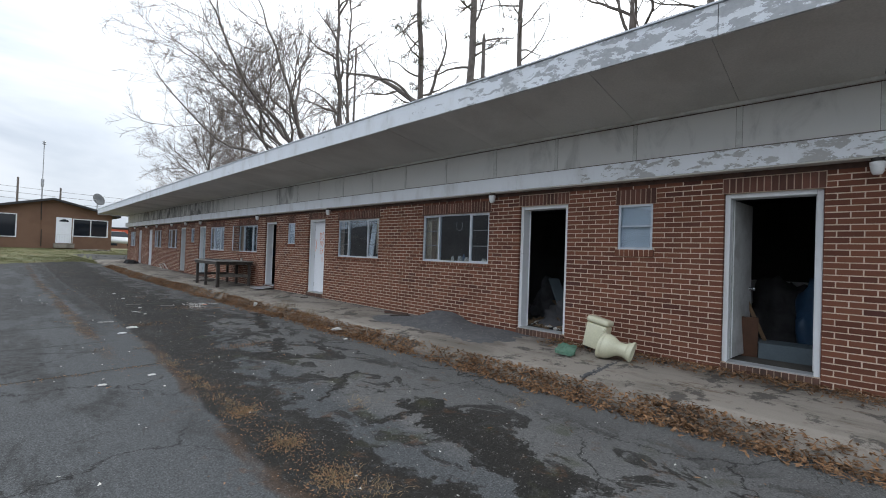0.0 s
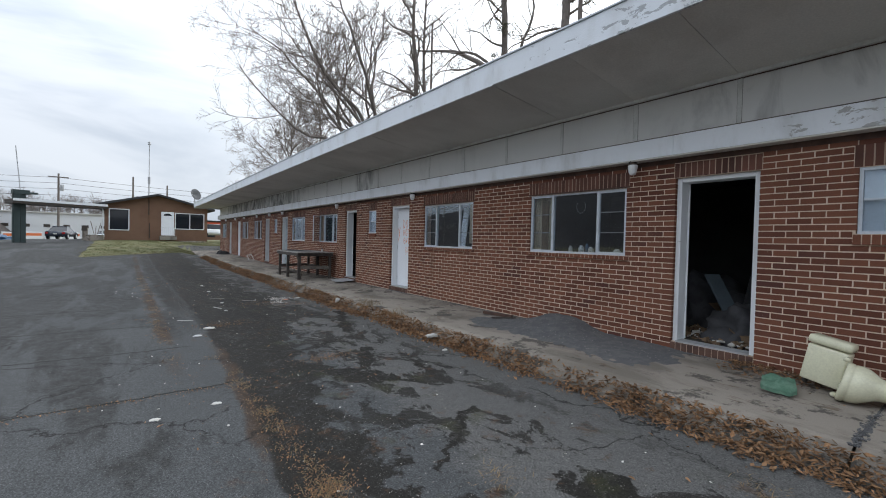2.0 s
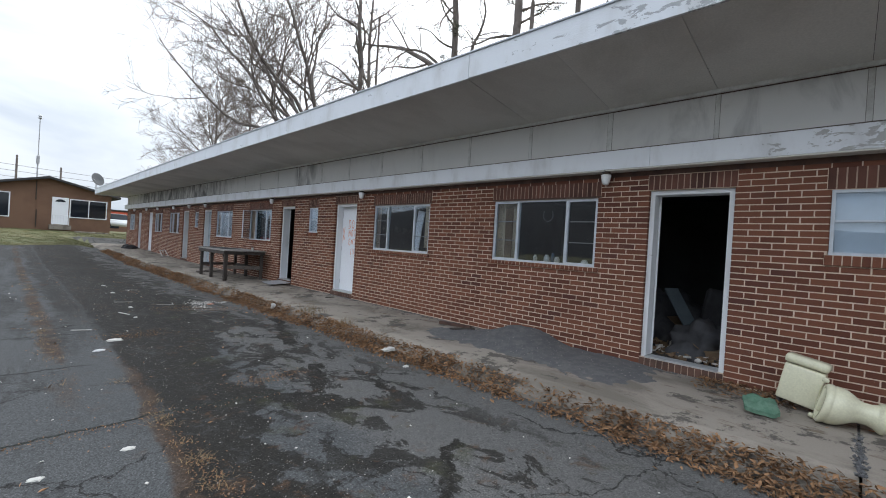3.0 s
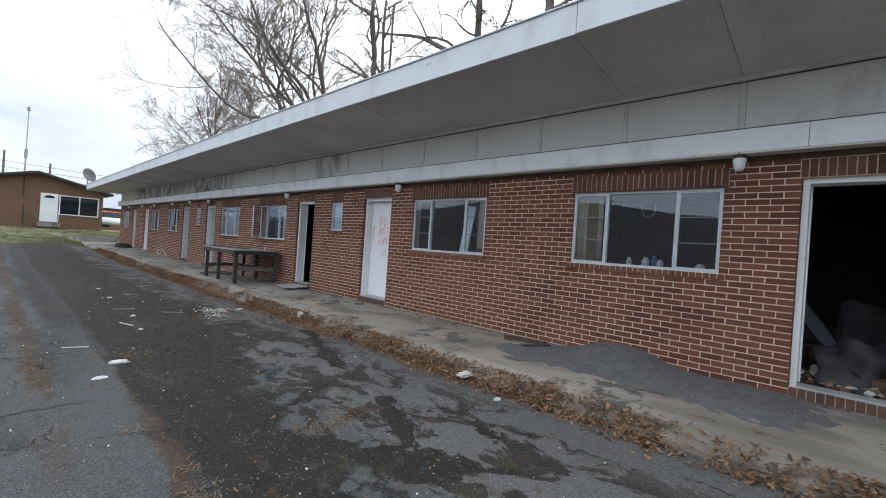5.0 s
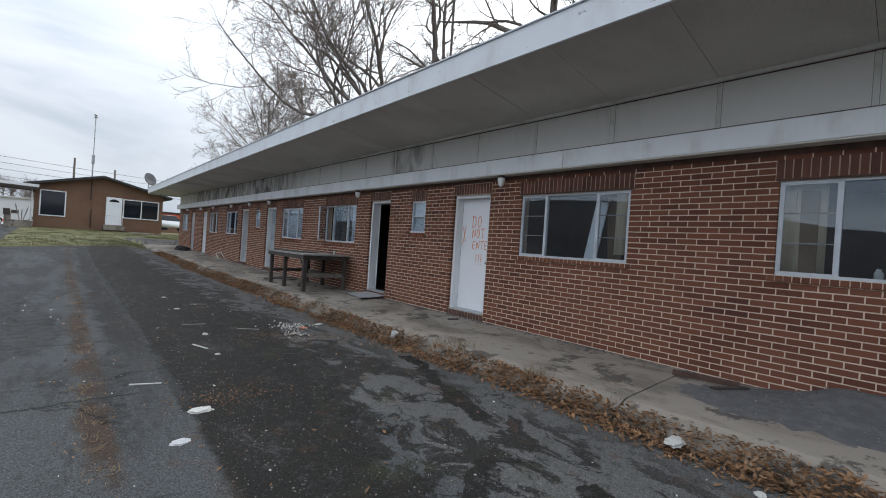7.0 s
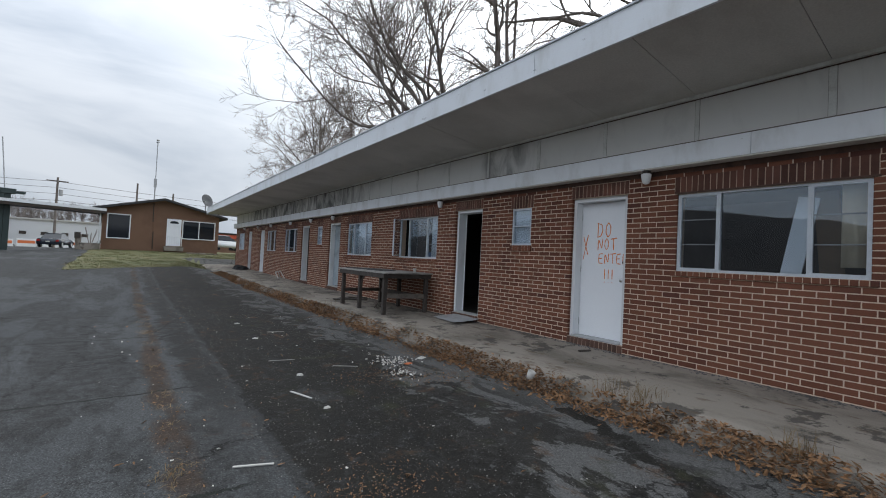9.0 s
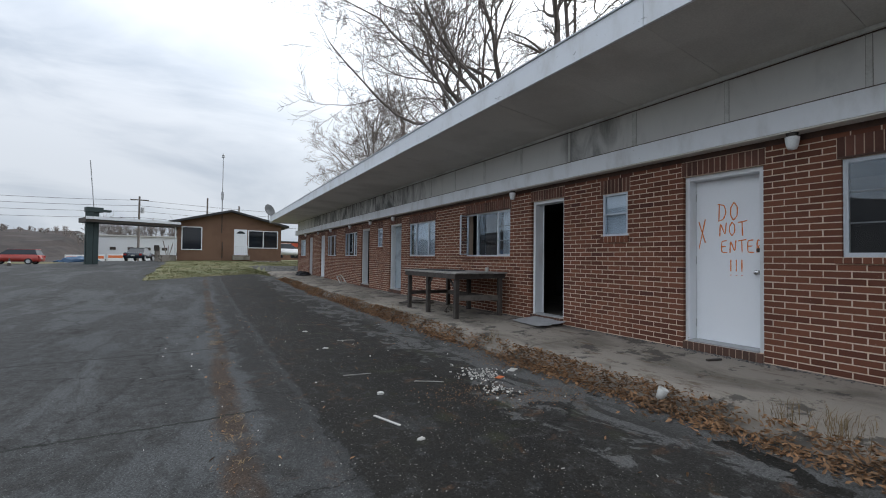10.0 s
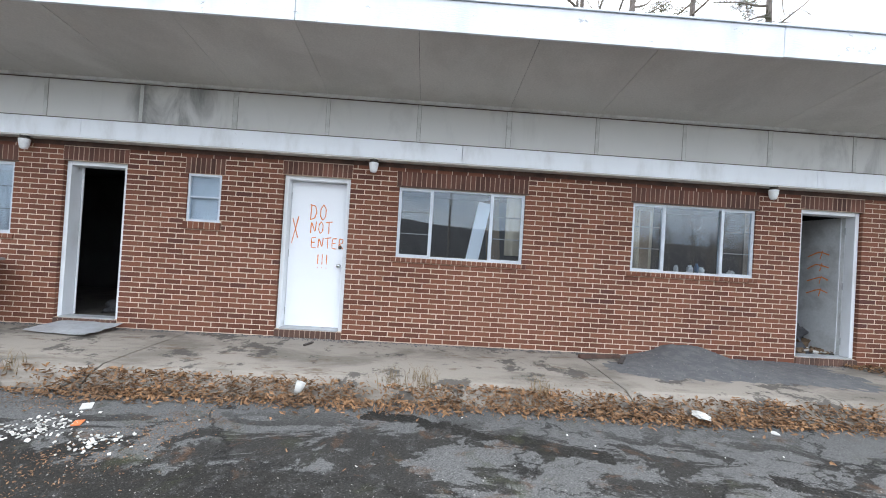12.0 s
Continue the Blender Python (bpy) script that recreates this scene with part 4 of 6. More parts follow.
def toilet():
    """A toilet tipped over backwards, its tank leaning on the wall."""
    t = thing("toilet", pose(5.36, 1.62, WALK_Z + 0.012, 0, 0, 0), "discarded cream porcelain toilet tipped over against the brick wall", "toilet")
    # tank, lying back
    tank = part("tank", boxes((-0.085, 0.085, -0.15, 0.15, 0.0, 0.345), bevel=0.02), CERAMIC, t, "cream toilet tank", True)
    tank.matrix_local = pose(0.275, 0.425, 0.065, 0, 3, -5) @ pose(0, 0, 0, 10, 0, 0)
    lid = part("tank_lid", boxes((-0.098, 0.098, -0.163, 0.163, 0.352, 0.435), bevel=0.034), CERAMIC, tank, "", True)
    part("flush_valve", lathe([(0.025, 0), (0.025, 0.03), (0.012, 0.05)], 12, pose(0.0, 0.12, -0.05)), DARK_METAL, tank)
    # bowl lying on its side, foot towards the camera's right
    bm = bmesh.new()
    steps, rings = 24, []
    prof = [(0.0, 0.162, 0.160), (0.012, 0.178, 0.174), (0.045, 0.178, 0.174), (0.052, 0.166, 0.163), (0.062, 0.172, 0.168), (0.10, 0.172, 0.168), (0.14, 0.160, 0.156), (0.18, 0.136, 0.132), (0.215, 0.108, 0.106), (0.25, 0.09, 0.092), (0.30, 0.084, 0.09), (0.345, 0.092, 0.104), (0.38, 0.108, 0.128), (0.395, 0.118, 0.138), (0.415, 0.118, 0.138)]
    for h, a, b in prof:
        rings.append([bm.verts.new((a * math.cos(2 * math.pi * k / steps), h, b * math.sin(2 * math.pi * k / steps) + 0.15 * h)) for k in range(steps)])
    for p, q in zip(rings, rings[1:]):
        for k in range(steps):
            bm.faces.new((p[k], p[(k + 1) % steps], q[(k + 1) % steps], q[k]))
    inner = [bm.verts.new((0.8 * v.co.x, 0.10, 0.8 * v.co.z)) for v in rings[0]]
    rim = [bm.verts.new((0.84 * v.co.x, 0.0, 0.84 * v.co.z)) for v in rings[0]]
    for k in range(steps):
        j = (k + 1) % steps
        bm.faces.new((rings[0][j], rings[0][k], rim[k], rim[j]))
        bm.faces.new((rim[j], rim[k], inner[k], inner[j]))
    bm.faces.new(inner)
    foot = [bm.verts.new((0.86 * v.co.x, 0.415, 0.86 * (v.co.z - 0.062) + 0.062)) for v in rings[-1]]
    deep = [bm.verts.new((0.8 * v.co.x, 0.34, 0.8 * (v.co.z - 0.062) + 0.058)) for v in rings[-1]]
    for k in range(steps):
        j = (k + 1) % steps
        bm.faces.new((rings[-1][k], rings[-1][j], foot[j], foot[k]))
        bm.faces.new((foot[k], foot[j], deep[j], deep[k]))
    bm.faces.new(deep[::-1])
    bowl = part("bowl", bm, CERAMIC, t, "cream toilet bowl and foot", True)
    bowl.matrix_local = pose(0.04, 0.25, 0.172, 14, 0, 0) @ pose(0, 0, 0, 0, 0, 187)
    part("shelf", boxes((-0.16, -0.05, 0.0, 0.05, -0.10, 0.12), bevel=0.02), CERAMIC, bowl, "", True)
    for x in (-0.17, 0.17):
        part("seat_hinge", lathe([(0.022, 0), (0.025, 0.02), (0.015, 0.035)], 12, pose(-0.05, -0.012, x)), CERAMIC, bowl, "", True)
    return t


toilet()

# green mat scrap beside it
bm = bmesh.new()
bmesh.ops.create_grid(bm, x_segments=14, y_segments=12, size=0.5)
for v in bm.verts:
    n = noise.noise(Vector((v.co.x * 3, v.co.y * 3, 1.7)))
    v.co = Vector((v.co.x * 0.22 + 0.03 * n, v.co.y * 0.25 + 0.02 * n, 0.05 + 0.035 * n + 0.035 * (1 - 4 * v.co.x * v.co.x) * (1 - 4 * v.co.y * v.co.y) + 0.06 * (v.co.x + 0.5) ))
geo = bmesh.ops.extrude_face_region(bm, geom=bm.faces[:])
bmesh.ops.translate(bm, verts=[g for g in geo["geom"] if isinstance(g, bmesh.types.BMVert)], vec=(0, 0, -0.035))
bm.transform(pose(5.22, 2.26, WALK_Z + 0.008, 0, 0, 18))
tagged(part("mat_scrap", bm, GREEN_MAT), "crumpled scrap of green matting on the walkway", "mat")

# steel sheet before the open doorway
bm = bmesh.new()
bmesh.ops.create_grid(bm, x_segments=12, y_segments=8, size=0.5)
for v in bm.verts:
    v.co = Vector((v.co.x * 0.52, v.co.y * 0.82, 0.03 + 0.018 * noise.noise(Vector((v.co.x * 4, v.co.y * 3, 5))) + 0.05 * (v.co.x + 0.5)))
geo = bmesh.ops.extrude_face_region(bm, geom=bm.faces[:])
bmesh.ops.translate(bm, verts=[g for g in geo["geom"] if isinstance(g, bmesh.types.BMVert)], vec=(0, 0, -0.006))
bm.transform(pose(5.70, 13.12, WALK_Z + 0.006, 0, 0, -8))
tagged(part("metal_sheet", bm, STEEL), "bent sheet of grey metal lying before the open doorway", "metal sheet")


# mound of dark grit against the wall
def mound_h(x, y):
    ridge = 0.19 * math.exp(-((y - 5.15) / 0.5) ** 2) * smoothstep(5.0, 5.85, x)
    skirt = 0.045 * smoothstep(4.62, 5.3, x) * smoothstep(2.6, 3.6, y) * smoothstep(7.0, 5.9, y) * (0.7 + 0.6 * noise.noise(Vector((x * 2, y * 1.4, 0))))
    return ridge * (0.9 + 0.3 * noise.noise(Vector((x * 3, y * 3, 2)))) + skirt


bm = bmesh.new()
xs, ys = spaced((4.55, 5.985, 0.035)), spaced((2.5, 7.1, 0.05))
rows_ = []
for y in ys:
    rows_.append([bm.verts.new((x, y, WALK_Z - 0.008 + (0.015 * (x - 4.4) / 1.6) + mound_h(x, y) - 0.012 + 0.01 * noise.noise(Vector((x * 9, y * 9, 4))))) for x in xs])
for p, q in zip(rows_, rows_[1:]):
    for i in range(len(xs) - 1):
        bm.faces.new((p[i], p[i + 1], q[i + 1], q[i]))
mound = part("grit_mound", bm, ASH, round_=True)
MOUND_AT = [v.co.copy() for v in mound.data.vertices if mound_h(v.co.x, v.co.y) > 0.02]
tagged(mound, "low mound of dark grey grit spilled against the brick wall", "mound")


# ---- spray-painted words on the closed door ----
LETTERS = {
    "D": [[(0, 0), (0.04, 1)], [(-0.1, 0.97), (0.45, 0.9), (0.62, 0.5), (0.4, 0.1), (-0.05, 0)]],
    "O": [[(0.35, 1), (0.08, 0.75), (0.05, 0.3), (0.3, 0), (0.6, 0.25), (0.62, 0.75), (0.35, 1), (0.25, 0.98)]],
    "N": [[(0, 0), (0.05, 1), (0.5, 0.05), (0.6, 1)]],
    "T": [[(0.3, 1), (0.34, 0)], [(-0.05, 0.95), (0.75, 1.05)]],
    "E": [[(0.55, 1), (0.02, 0.95), (0, 0.03), (0.6, 0)], [(0, 0.5), (0.45, 0.52)]],
    "R": [[(0, 0), (0.04, 1), (0.5, 0.92), (0.45, 0.58), (0.05, 0.48), (0.6, 0)]],
    "X": [[(0, 1), (0.6, 0.15)], [(0.6, 1.1), (0, -0.1)]],
    "!": [[(0.1, 1), (0.1, 0.25)], [(0.1, 0.02), (0.12, -0.03)]],
}


def stroke(bm, pts, width, x):
    """A flat ribbon of paint on the door's face; u runs towards low y."""
    fine = []
    for a, b in zip(pts, pts[1:]):
        fine += [(a[0] + (b[0] - a[0]) * i / 6, a[1] + (b[1] - a[1]) * i / 6) for i in range(6)]
    fine.append(pts[-1])
    for _ in range(2):
        fine = [fine[0]] + [((p[0] + 2 * q[0] + r[0]) / 4, (p[1] + 2 * q[1] + r[1]) / 4) for p, q, r in zip(fine, fine[1:], fine[2:])] + [fine[-1]]
    left, right = [], []
    for i, p in enumerate(fine):
        a, b = fine[max(i - 1, 0)], fine[min(i + 1, len(fine) - 1)]
        d = Vector((b[0] - a[0], b[1] - a[1])).normalized()
        w = width * (0.8 + 0.4 * noise.noise(Vector((p[0] * 30, p[1] * 30, 3)))) / 2
        left.append(bm.verts.new((x, -(p[0] - d.y * w), p[1] + d.x * w)))
        right.append(bm.verts.new((x, -(p[0] + d.y * w), p[1] - d.x * w)))
    for i in range(len(fine) - 1):
        bm.faces.new((left[i], left[i + 1], right[i + 1], right[i]))


def write(bm, word, u, v, size, gap):
    for ch in word:
        for s in LETTERS[ch]:
            stroke(bm, [(u + size * (0.42 if ch == "X" else 0.62 if ch in "DO" else 0.75) * a, v + size * b) for a, b in s], 0.016, 0.0)
        u += gap


bm = bmesh.new()
write(bm, "DO", 0.26, 1.475, 0.215, 0.125)
write(bm, "NOT", 0.27, 1.29, 0.165, 0.105)
write(bm, "ENTER", 0.29, 1.09, 0.145, 0.095)
write(bm, "!!!", 0.38, 0.82, 0.185, 0.06)
write(bm, "X", 0.02, 1.17, 0.31, 0.1)
sign = part("spray_paint_writing", bm, ORANGE, d3, "orange spray-painted words DO NOT ENTER")
sign.location = (0.1865, DOORS[2][1] - DOORS[2][0] - 0.075, 0.02)
part("deadbolt", lathe([(0.024, 0), (0.026, 0.008), (0.014, 0.02)], 14, pose(0.19, 0.125, 1.135, 0, -90, 0)), DARK_METAL, d3, "dark deadbolt lock", True)

# illegible scrawl on the inward-swung leaf of the second door
leaf2 = [c for c in d2.children if c.name.startswith("leaf")][0]
bm = bmesh.new()
for i in range(4):
    v = 1.45 - 0.19 * i
    stroke(bm, [(-0.20, v), (-0.34 - 0.05 * math.sin(i * 2), v + 0.05), (-0.52, v - 0.03)], 0.022, -0.003)
    stroke(bm, [(-0.30, v + 0.06), (-0.33, v - 0.06)], 0.018, -0.003)
part("spray_paint_marks", bm, ORANGE, leaf2, "faded orange spray marks")


# ---- clutter inside the rooms ----
FLOOR_Z = 0.272


def heap(name, x, y, rx, ry, h, mat, label, category, seed):
    """A low crumpled pile."""
    bm = bmesh.new()
    bmesh.ops.create_icosphere(bm, subdivisions=4, radius=1.0)
    for v in bm.verts:
        n = noise.noise(v.co * 1.8 + Vector((seed, 0, 0))) + 0.6 * noise.noise(v.co * 4.5 + Vector((0, seed, 0)))
        c = v.co * (1 + 0.42 * n)
        v.co = Vector((c.x * rx, c.y * ry, max(0.0, c.z) * h))
    bm.transform(pose(x, y, FLOOR_Z))
    return tagged(part(name, bm, mat, round_=True), label, category)


def carton(x, y, w, d, h, turn, mat=CARDBOARD, name="carton", label="battered cardboard box on the room floor", z=FLOOR_Z):
    c = thing(name, pose(x, y, z, 0, 0, turn), label, "box")
    part("body", boxes((-w / 2, w / 2, -d / 2, d / 2, 0, h), bevel=0.006), mat, c)
    for s in (-1, 1):
        part("flap", boxes((-w / 2, w / 2, 0, d * 0.45, 0, 0.006), m=pose(0, s * d / 2, h, s * 35 if s > 0 else 180 - 35, 0, 0)), mat, c)
    return c


heap("rubbish_mound", 7.1, 3.05, 0.7, 0.42, 0.45, CLOTH, "heap of dark rags and rubbish on the room floor", "rubbish", 2.0)
heap("rubbish_mound", 8.1, 3.8, 0.7, 0.6, 0.7, CLOTH, "heap of dark rags and rubbish on the room floor", "rubbish", 5.0)
heap("paper_heap", 6.75, 3.30, 0.2, 0.17, 0.14, PAPER, "crumpled pale paper among the rubbish", "paper", 7.0)
carton(6.65, 2.98, 0.26, 0.2, 0.13, 20)
carton(7.4, 3.35, 0.3, 0.34, 0.3, -15)
seat = part("sofa_cushion", boxes((-0.09, 0.09, -0.3, 0.3, 0, 0.85), bevel=0.04, m=pose(7.35, 3.0, FLOOR_Z, 12, 16, 25)), CLOTH)
tagged(seat, "upturned dark cushion leaning among the rubbish", "cushion")
heap("rubbish_mound", 8.2, 0.2, 0.5, 0.5, 1.0, CLOTH, "tall heap of dark clothes in the room", "clothes", 9.0)
blue_box = carton(6.95, 0.02, 0.42, 0.62, 0.20, 4, worn("grey_blue_board", (0.13, 0.165, 0.19), (0.09, 0.12, 0.14), 0.7), "crate", "grey-blue crate standing behind the doorway")
tagged(part("leaning_board", boxes((-0.012, 0.012, -0.09, 0.09, 0, 0.55), bevel=0.003, m=pose(6.75, 0.42, FLOOR_Z, 0, -14, 10)), BROWN_BOARD), "brown board leaning by the open door", "board")
tagged(part("wooden_lath", boxes((-0.012, 0.012, -0.022, 0.022, 0, 0.62), bevel=0.003, m=pose(7.0, 0.28, FLOOR_Z + 0.2, -20, -10, 0)), CARDBOARD), "pale slat leaning in the room", "slat")
heap("tarpaulin", 7.7, -0.25, 0.3, 0.26, 0.95, BLUE, "blue tarpaulin bundled inside the room", "tarpaulin", 3.0)
tagged(part("low_cabinet", boxes((-0.25, 0.25, -0.4, 0.4, 0, 0.95), bevel=0.01, m=pose(9.2, 0.35, FLOOR_Z)), DOOR_GREY), "pale cabinet at the back of the room", "cabinet")
heap("rubbish_mound", 7.0, 13.3, 0.4, 0.3, 0.22, CLOTH, "heap of rubbish inside the dark doorway", "rubbish", 12.0)

# a long padded board lying slantwise on the rubbish of the open room
foot_at, head_at = Vector((7.0, 3.176, 0.434)), Vector((7.3, 3.616, 1.059))
slope = head_at - foot_at
bm = boxes((-0.015, 0.015, -0.11, 0.11, -0.25, slope.length + 0.04), bevel=0.012, m=Matrix.Translation(foot_at) @ slope.to_track_quat("Z", "X").to_matrix().to_4x4())
tagged(part("ironing_board", bm, worn("grey_blue_cloth", (0.10, 0.13, 0.15), (0.07, 0.09, 0.105), 0.9)), "grey-blue padded board lying slantwise on rubbish", "board")

# things behind the glass
tagged(part("leaning_board", boxes((-0.01, 0.01, -0.09, 0.09, 0, 0.85), bevel=0.004, m=pose(6.10, WINDOWS[0][1] - 0.21, 1.345, 0, 0, 0)), CARDBOARD), "tan board standing inside the window", "board")
tagged(part("leaning_board", boxes((-0.012, 0.012, -0.09, 0.09, 0, 1.25), bevel=0.004, m=pose(6.26, 8.22, 0.95, 10, 0, 0)), DOOR_WHITE), "white board leaning inside the window", "board")
tagged(part("leaning_board", boxes((-0.01, 0.01, -0.10, 0.10, 0, 1.3), bevel=0.004, m=pose(6.36, 7.80, 0.95, -4, 0, 0)), CARDBOARD), "tan board leaning inside the window", "board")
for k, (y, h, r, mt) in enumerate(((5.25, 0.12, 0.032, PAPER), (5.05, 0.13, 0.045, STEEL), (4.88, 0.11, 0.04, PAPER), (4.45, 0.09, 0.05, PAPER), (4.95, 0.16, 0.03, BLUE))):
    j = part("jar", lathe([(r, 0), (r * 1.02, h * 0.7), (r * 0.6, h * 0.85), (r * 0.6, h)], 14, pose(6.13, y, WIN_Z[0] + 0.002)), mt, round_=True)
    tagged(j, "small jar standing on the inner window sill", "jar", "jars on the sill")


loop = rods(([(6.062, 5.03 + 0.08 * math.sin(k * math.pi / 10), 2.07 - 0.10 * math.cos(k * math.pi / 10)) for k in range(-7, 8)], 0.003), sides=5)
tagged(part("hanging_cord", loop, STEEL), "thin pale cord loop hanging behind the window", "cord")


def curtain(y0, y1, mat, label, z0=WIN_Z[0], z1=WIN_Z[1] - 0.01, x=6.105):
    bm = bmesh.new()
    n = max(10, int((y1 - y0) / 0.02))
    prev = None
    for i in range(n + 1):
        y = y0 + (y1 - y0) * i / n
        dx = 0.018 * math.sin(y * 46) + 0.01 * math.sin(y * 17)
        now = [bm.verts.new((x + dx, y, z0)), bm.verts.new((x + dx * 0.6, y, z1))]
        if prev:
            bm.faces.new((prev[0], now[0], now[1], prev[1]))
        prev = now
    geo = bmesh.ops.extrude_face_region(bm, geom=bm.faces[:])
    bmesh.ops.translate(bm, verts=[g for g in geo["geom"] if isinstance(g, bmesh.types.BMVert)], vec=(0.004, 0, 0))
    return tagged(part("curtain", bm, mat, round_=True), label, "curtain")


BEIGE = worn("beige_cloth", (0.55, 0.45, 0.32), (0.42, 0.34, 0.24), 0.9, 4.0, 50.0)
curtain(5.62, 5.97, BEIGE, "beige curtain hanging behind the casement", 1.36)
curtain(7.50, 7.72, BEIGE, "beige curtain hanging behind the casement", 1.45)
curtain(14.27, 14.62, BLIND, "pale curtain behind the window")
curtain(17.38, 18.9, BLIND, "pale blue curtain drawn across the window")
curtain(23.76, 24.2, BLIND, "pale curtain behind the window")
curtain(26.68, 27.1, BLIND, "pale curtain behind the window")
curtain(33.1, 34.3, BLIND, "pale curtain drawn across the window")
tagged(part("storage_bin", boxes((-0.2, 0.2, -0.3, 0.3, 0, 0.3), bevel=0.03, m=pose(6.6, 14.95, 1.2)), BLUE), "blue storage bin standing inside the window", "bin")
tagged(part("side_table", boxes((-0.3, 0.3, -0.5, 0.5, 0, 0.04), (-0.28, -0.23, -0.48, -0.43, -0.9, 0), (0.23, 0.28, 0.43, 0.48, -0.9, 0), (-0.28, -0.23, 0.43, 0.48, -0.9, 0), (0.23, 0.28, -0.48, -0.43, -0.9, 0), m=pose(6.6, 14.95, 1.158)), BROWN_WOOD), "dark wooden table behind the window", "table")


# ---- the office beyond the lot ----
def office():
    y, base = 45.0, 0.78
    h = thing("office_building", pose(0, y, base), "low tan stucco motel office with a dark shallow gable roof", "building")
    x0, x1, xr = -0.85, 6.5, 2.75
    zl, zr, zt = 3.05, 3.05, 4.05
    bm = bmesh.new()
    prof = [(x0, -0.4), (x1, -0.4), (x1, zr), (xr, zt), (x0, zl)]
    ends = [[bm.verts.new((a, d, b)) for a, b in prof] for d in (0.0, 11.0)]
    bm.faces.new(ends[0]), bm.faces.new(ends[1][::-1])
    for i in range(5):
        j = (i + 1) % 5
        bm.faces.new((ends[0][i], ends[1][i], ends[1][j], ends[0][j]))
    part("wall", bm, TAN_STUCCO, h, "tan stucco wall, stained towards the ground")
    bm = bmesh.new()
    top = [(x0 - 0.55, zl - 0.02), (xr, zt + 0.06), (x1 + 0.55, zr - 0.02)]
    under = [(a, b - 0.16) for a, b in top]
    for (a, b), (c, d) in zip(zip(top, under), list(zip(top, under))[1:]):
        v = [bm.verts.new((p[0], yy, p[1])) for yy in (-0.45, 11.4) for p in (a, c, d, b)]
        for f in ((0, 1, 2, 3), (7, 6, 5, 4), (0, 4, 5, 1), (1, 5, 6, 2), (2, 6, 7, 3), (3, 7, 4, 0)):
            bm.faces.new([v[i] for i in f])
    roof_ = part("roof", bm, ROOFING, h, "dark shallow gable roof")
    for a, b, c, d, n in ((-0.58, 0.78, 0.92, 2.70, 1), (3.98, 6.25, 1.14, 2.58, 2)):
        w = part("window", boxes((a, b, -0.06, 0.0, c, c + 0.07), (a, b, -0.06, 0.0, d - 0.07, d), (a, a + 0.07, -0.06, 0.0, c + 0.07, d - 0.07), (b - 0.07, b, -0.06, 0.0, c + 0.07, d - 0.07),
                                 *([((a + b) / 2 - 0.03, (a + b) / 2 + 0.03, -0.06, 0.0, c + 0.07, d - 0.07)] if n == 2 else [])), WHITE_WOOD, h, "white framed window with dark glass")
        for i in range(n):
            u = a + 0.07 + (b - a - 0.14) * i / n
            part("pane", boxes((u, u + (b - a - 0.14) / n - (0.03 if n == 2 else 0), -0.025, -0.015, c + 0.07, d - 0.07)), DARK_GLASS, w)
    d = part("door", boxes((2.98, 3.92, -0.05, 0.0, 0.58, 2.62), bevel=0.01), DOOR_WHITE, h, "white entrance door with a fan light")
    bm = bmesh.new()
    fan = [bm.verts.new((3.45 + 0.3 * math.cos(math.pi * k / 12), -0.056, 2.28 + 0.2 * math.sin(math.pi * k / 12))) for k in range(13)]
    bm.faces.new(fan)
    part("fan_light", bm, DARK_GLASS, d, "half-round fan light")
    part("stoop", boxes((2.85, 4.05, -1.0, -0.01, 0.2, 0.55), bevel=0.02), CONCRETE, h)
    part("railing", rods((((3.0, -0.95, 0.55), (3.0, -0.95, 1.25)), 0.02), (((3.9, -0.95, 0.55), (3.9, -0.95, 1.25)), 0.02), (((3.0, -0.95, 1.25), (3.9, -0.95, 1.25)), 0.02),
                         *[(((3.0 + 0.15 * k, -0.95, 0.55), (3.0 + 0.15 * k, -0.95, 1.25)), 0.012) for k in range(1, 6)], sides=6), WHITE_WOOD, h, "white stoop railing")
    part("downspout", rods((((-1.35, -0.3, 2.86), (-1.0, -0.12, 2.7), (-0.95, -0.1, 2.5), (-0.95, -0.1, 0.35), (-1.25, -0.25, 0.2)), 0.05)), WHITE_WOOD, h, "white downspout")
    part("flue", rods((((xr - 0.6, -0.03, 0.3), (xr - 0.6, -0.03, 1.6)), 0.03), (((xr - 0.65, -0.03, 2.3), (xr - 0.65, -0.03, 3.7)), 0.03)), DARK_METAL, h)
    return h


office()
mast = thing("antenna_mast", pose(2.1, 45.2, 4.62), "thin metal mast with a weather head on the office roof", "antenna")
part("pole", rods((((0, 0, 0), (0, 0, 1.6)), 0.045), (((0, 0, 1.6), (0, 0, 4.4)), 0.03)), STEEL, mast)
part("collar", boxes((-0.09, 0.09, -0.06, 0.06, 1.1, 1.7), bevel=0.01), STEEL, mast)
part("head", lathe([(0.05, 4.4), (0.13, 4.45), (0.05, 4.55), (0.12, 4.6), (0.03, 4.72)], 10), STEEL, mast)
dish = thing("satellite_dish", pose(5.55, 45.6, 4.15), "grey satellite dish on a post at the roof edge", "satellite dish")
part("post", rods((((0, 0, -0.3), (0, 0, 0.85)), 0.04)), STEEL, dish)
bm = lathe([(0.02, 0.0), (0.25, 0.03), (0.42, 0.09), (0.52, 0.16), (0.50, 0.17), (0.25, 0.06)], 20, pose(0, 0, 0.95, 72, 0, 35))
part("reflector", bm, worn("dish_grey", (0.10, 0.105, 0.112), (0.075, 0.08, 0.085), 0.6), dish, "", True)
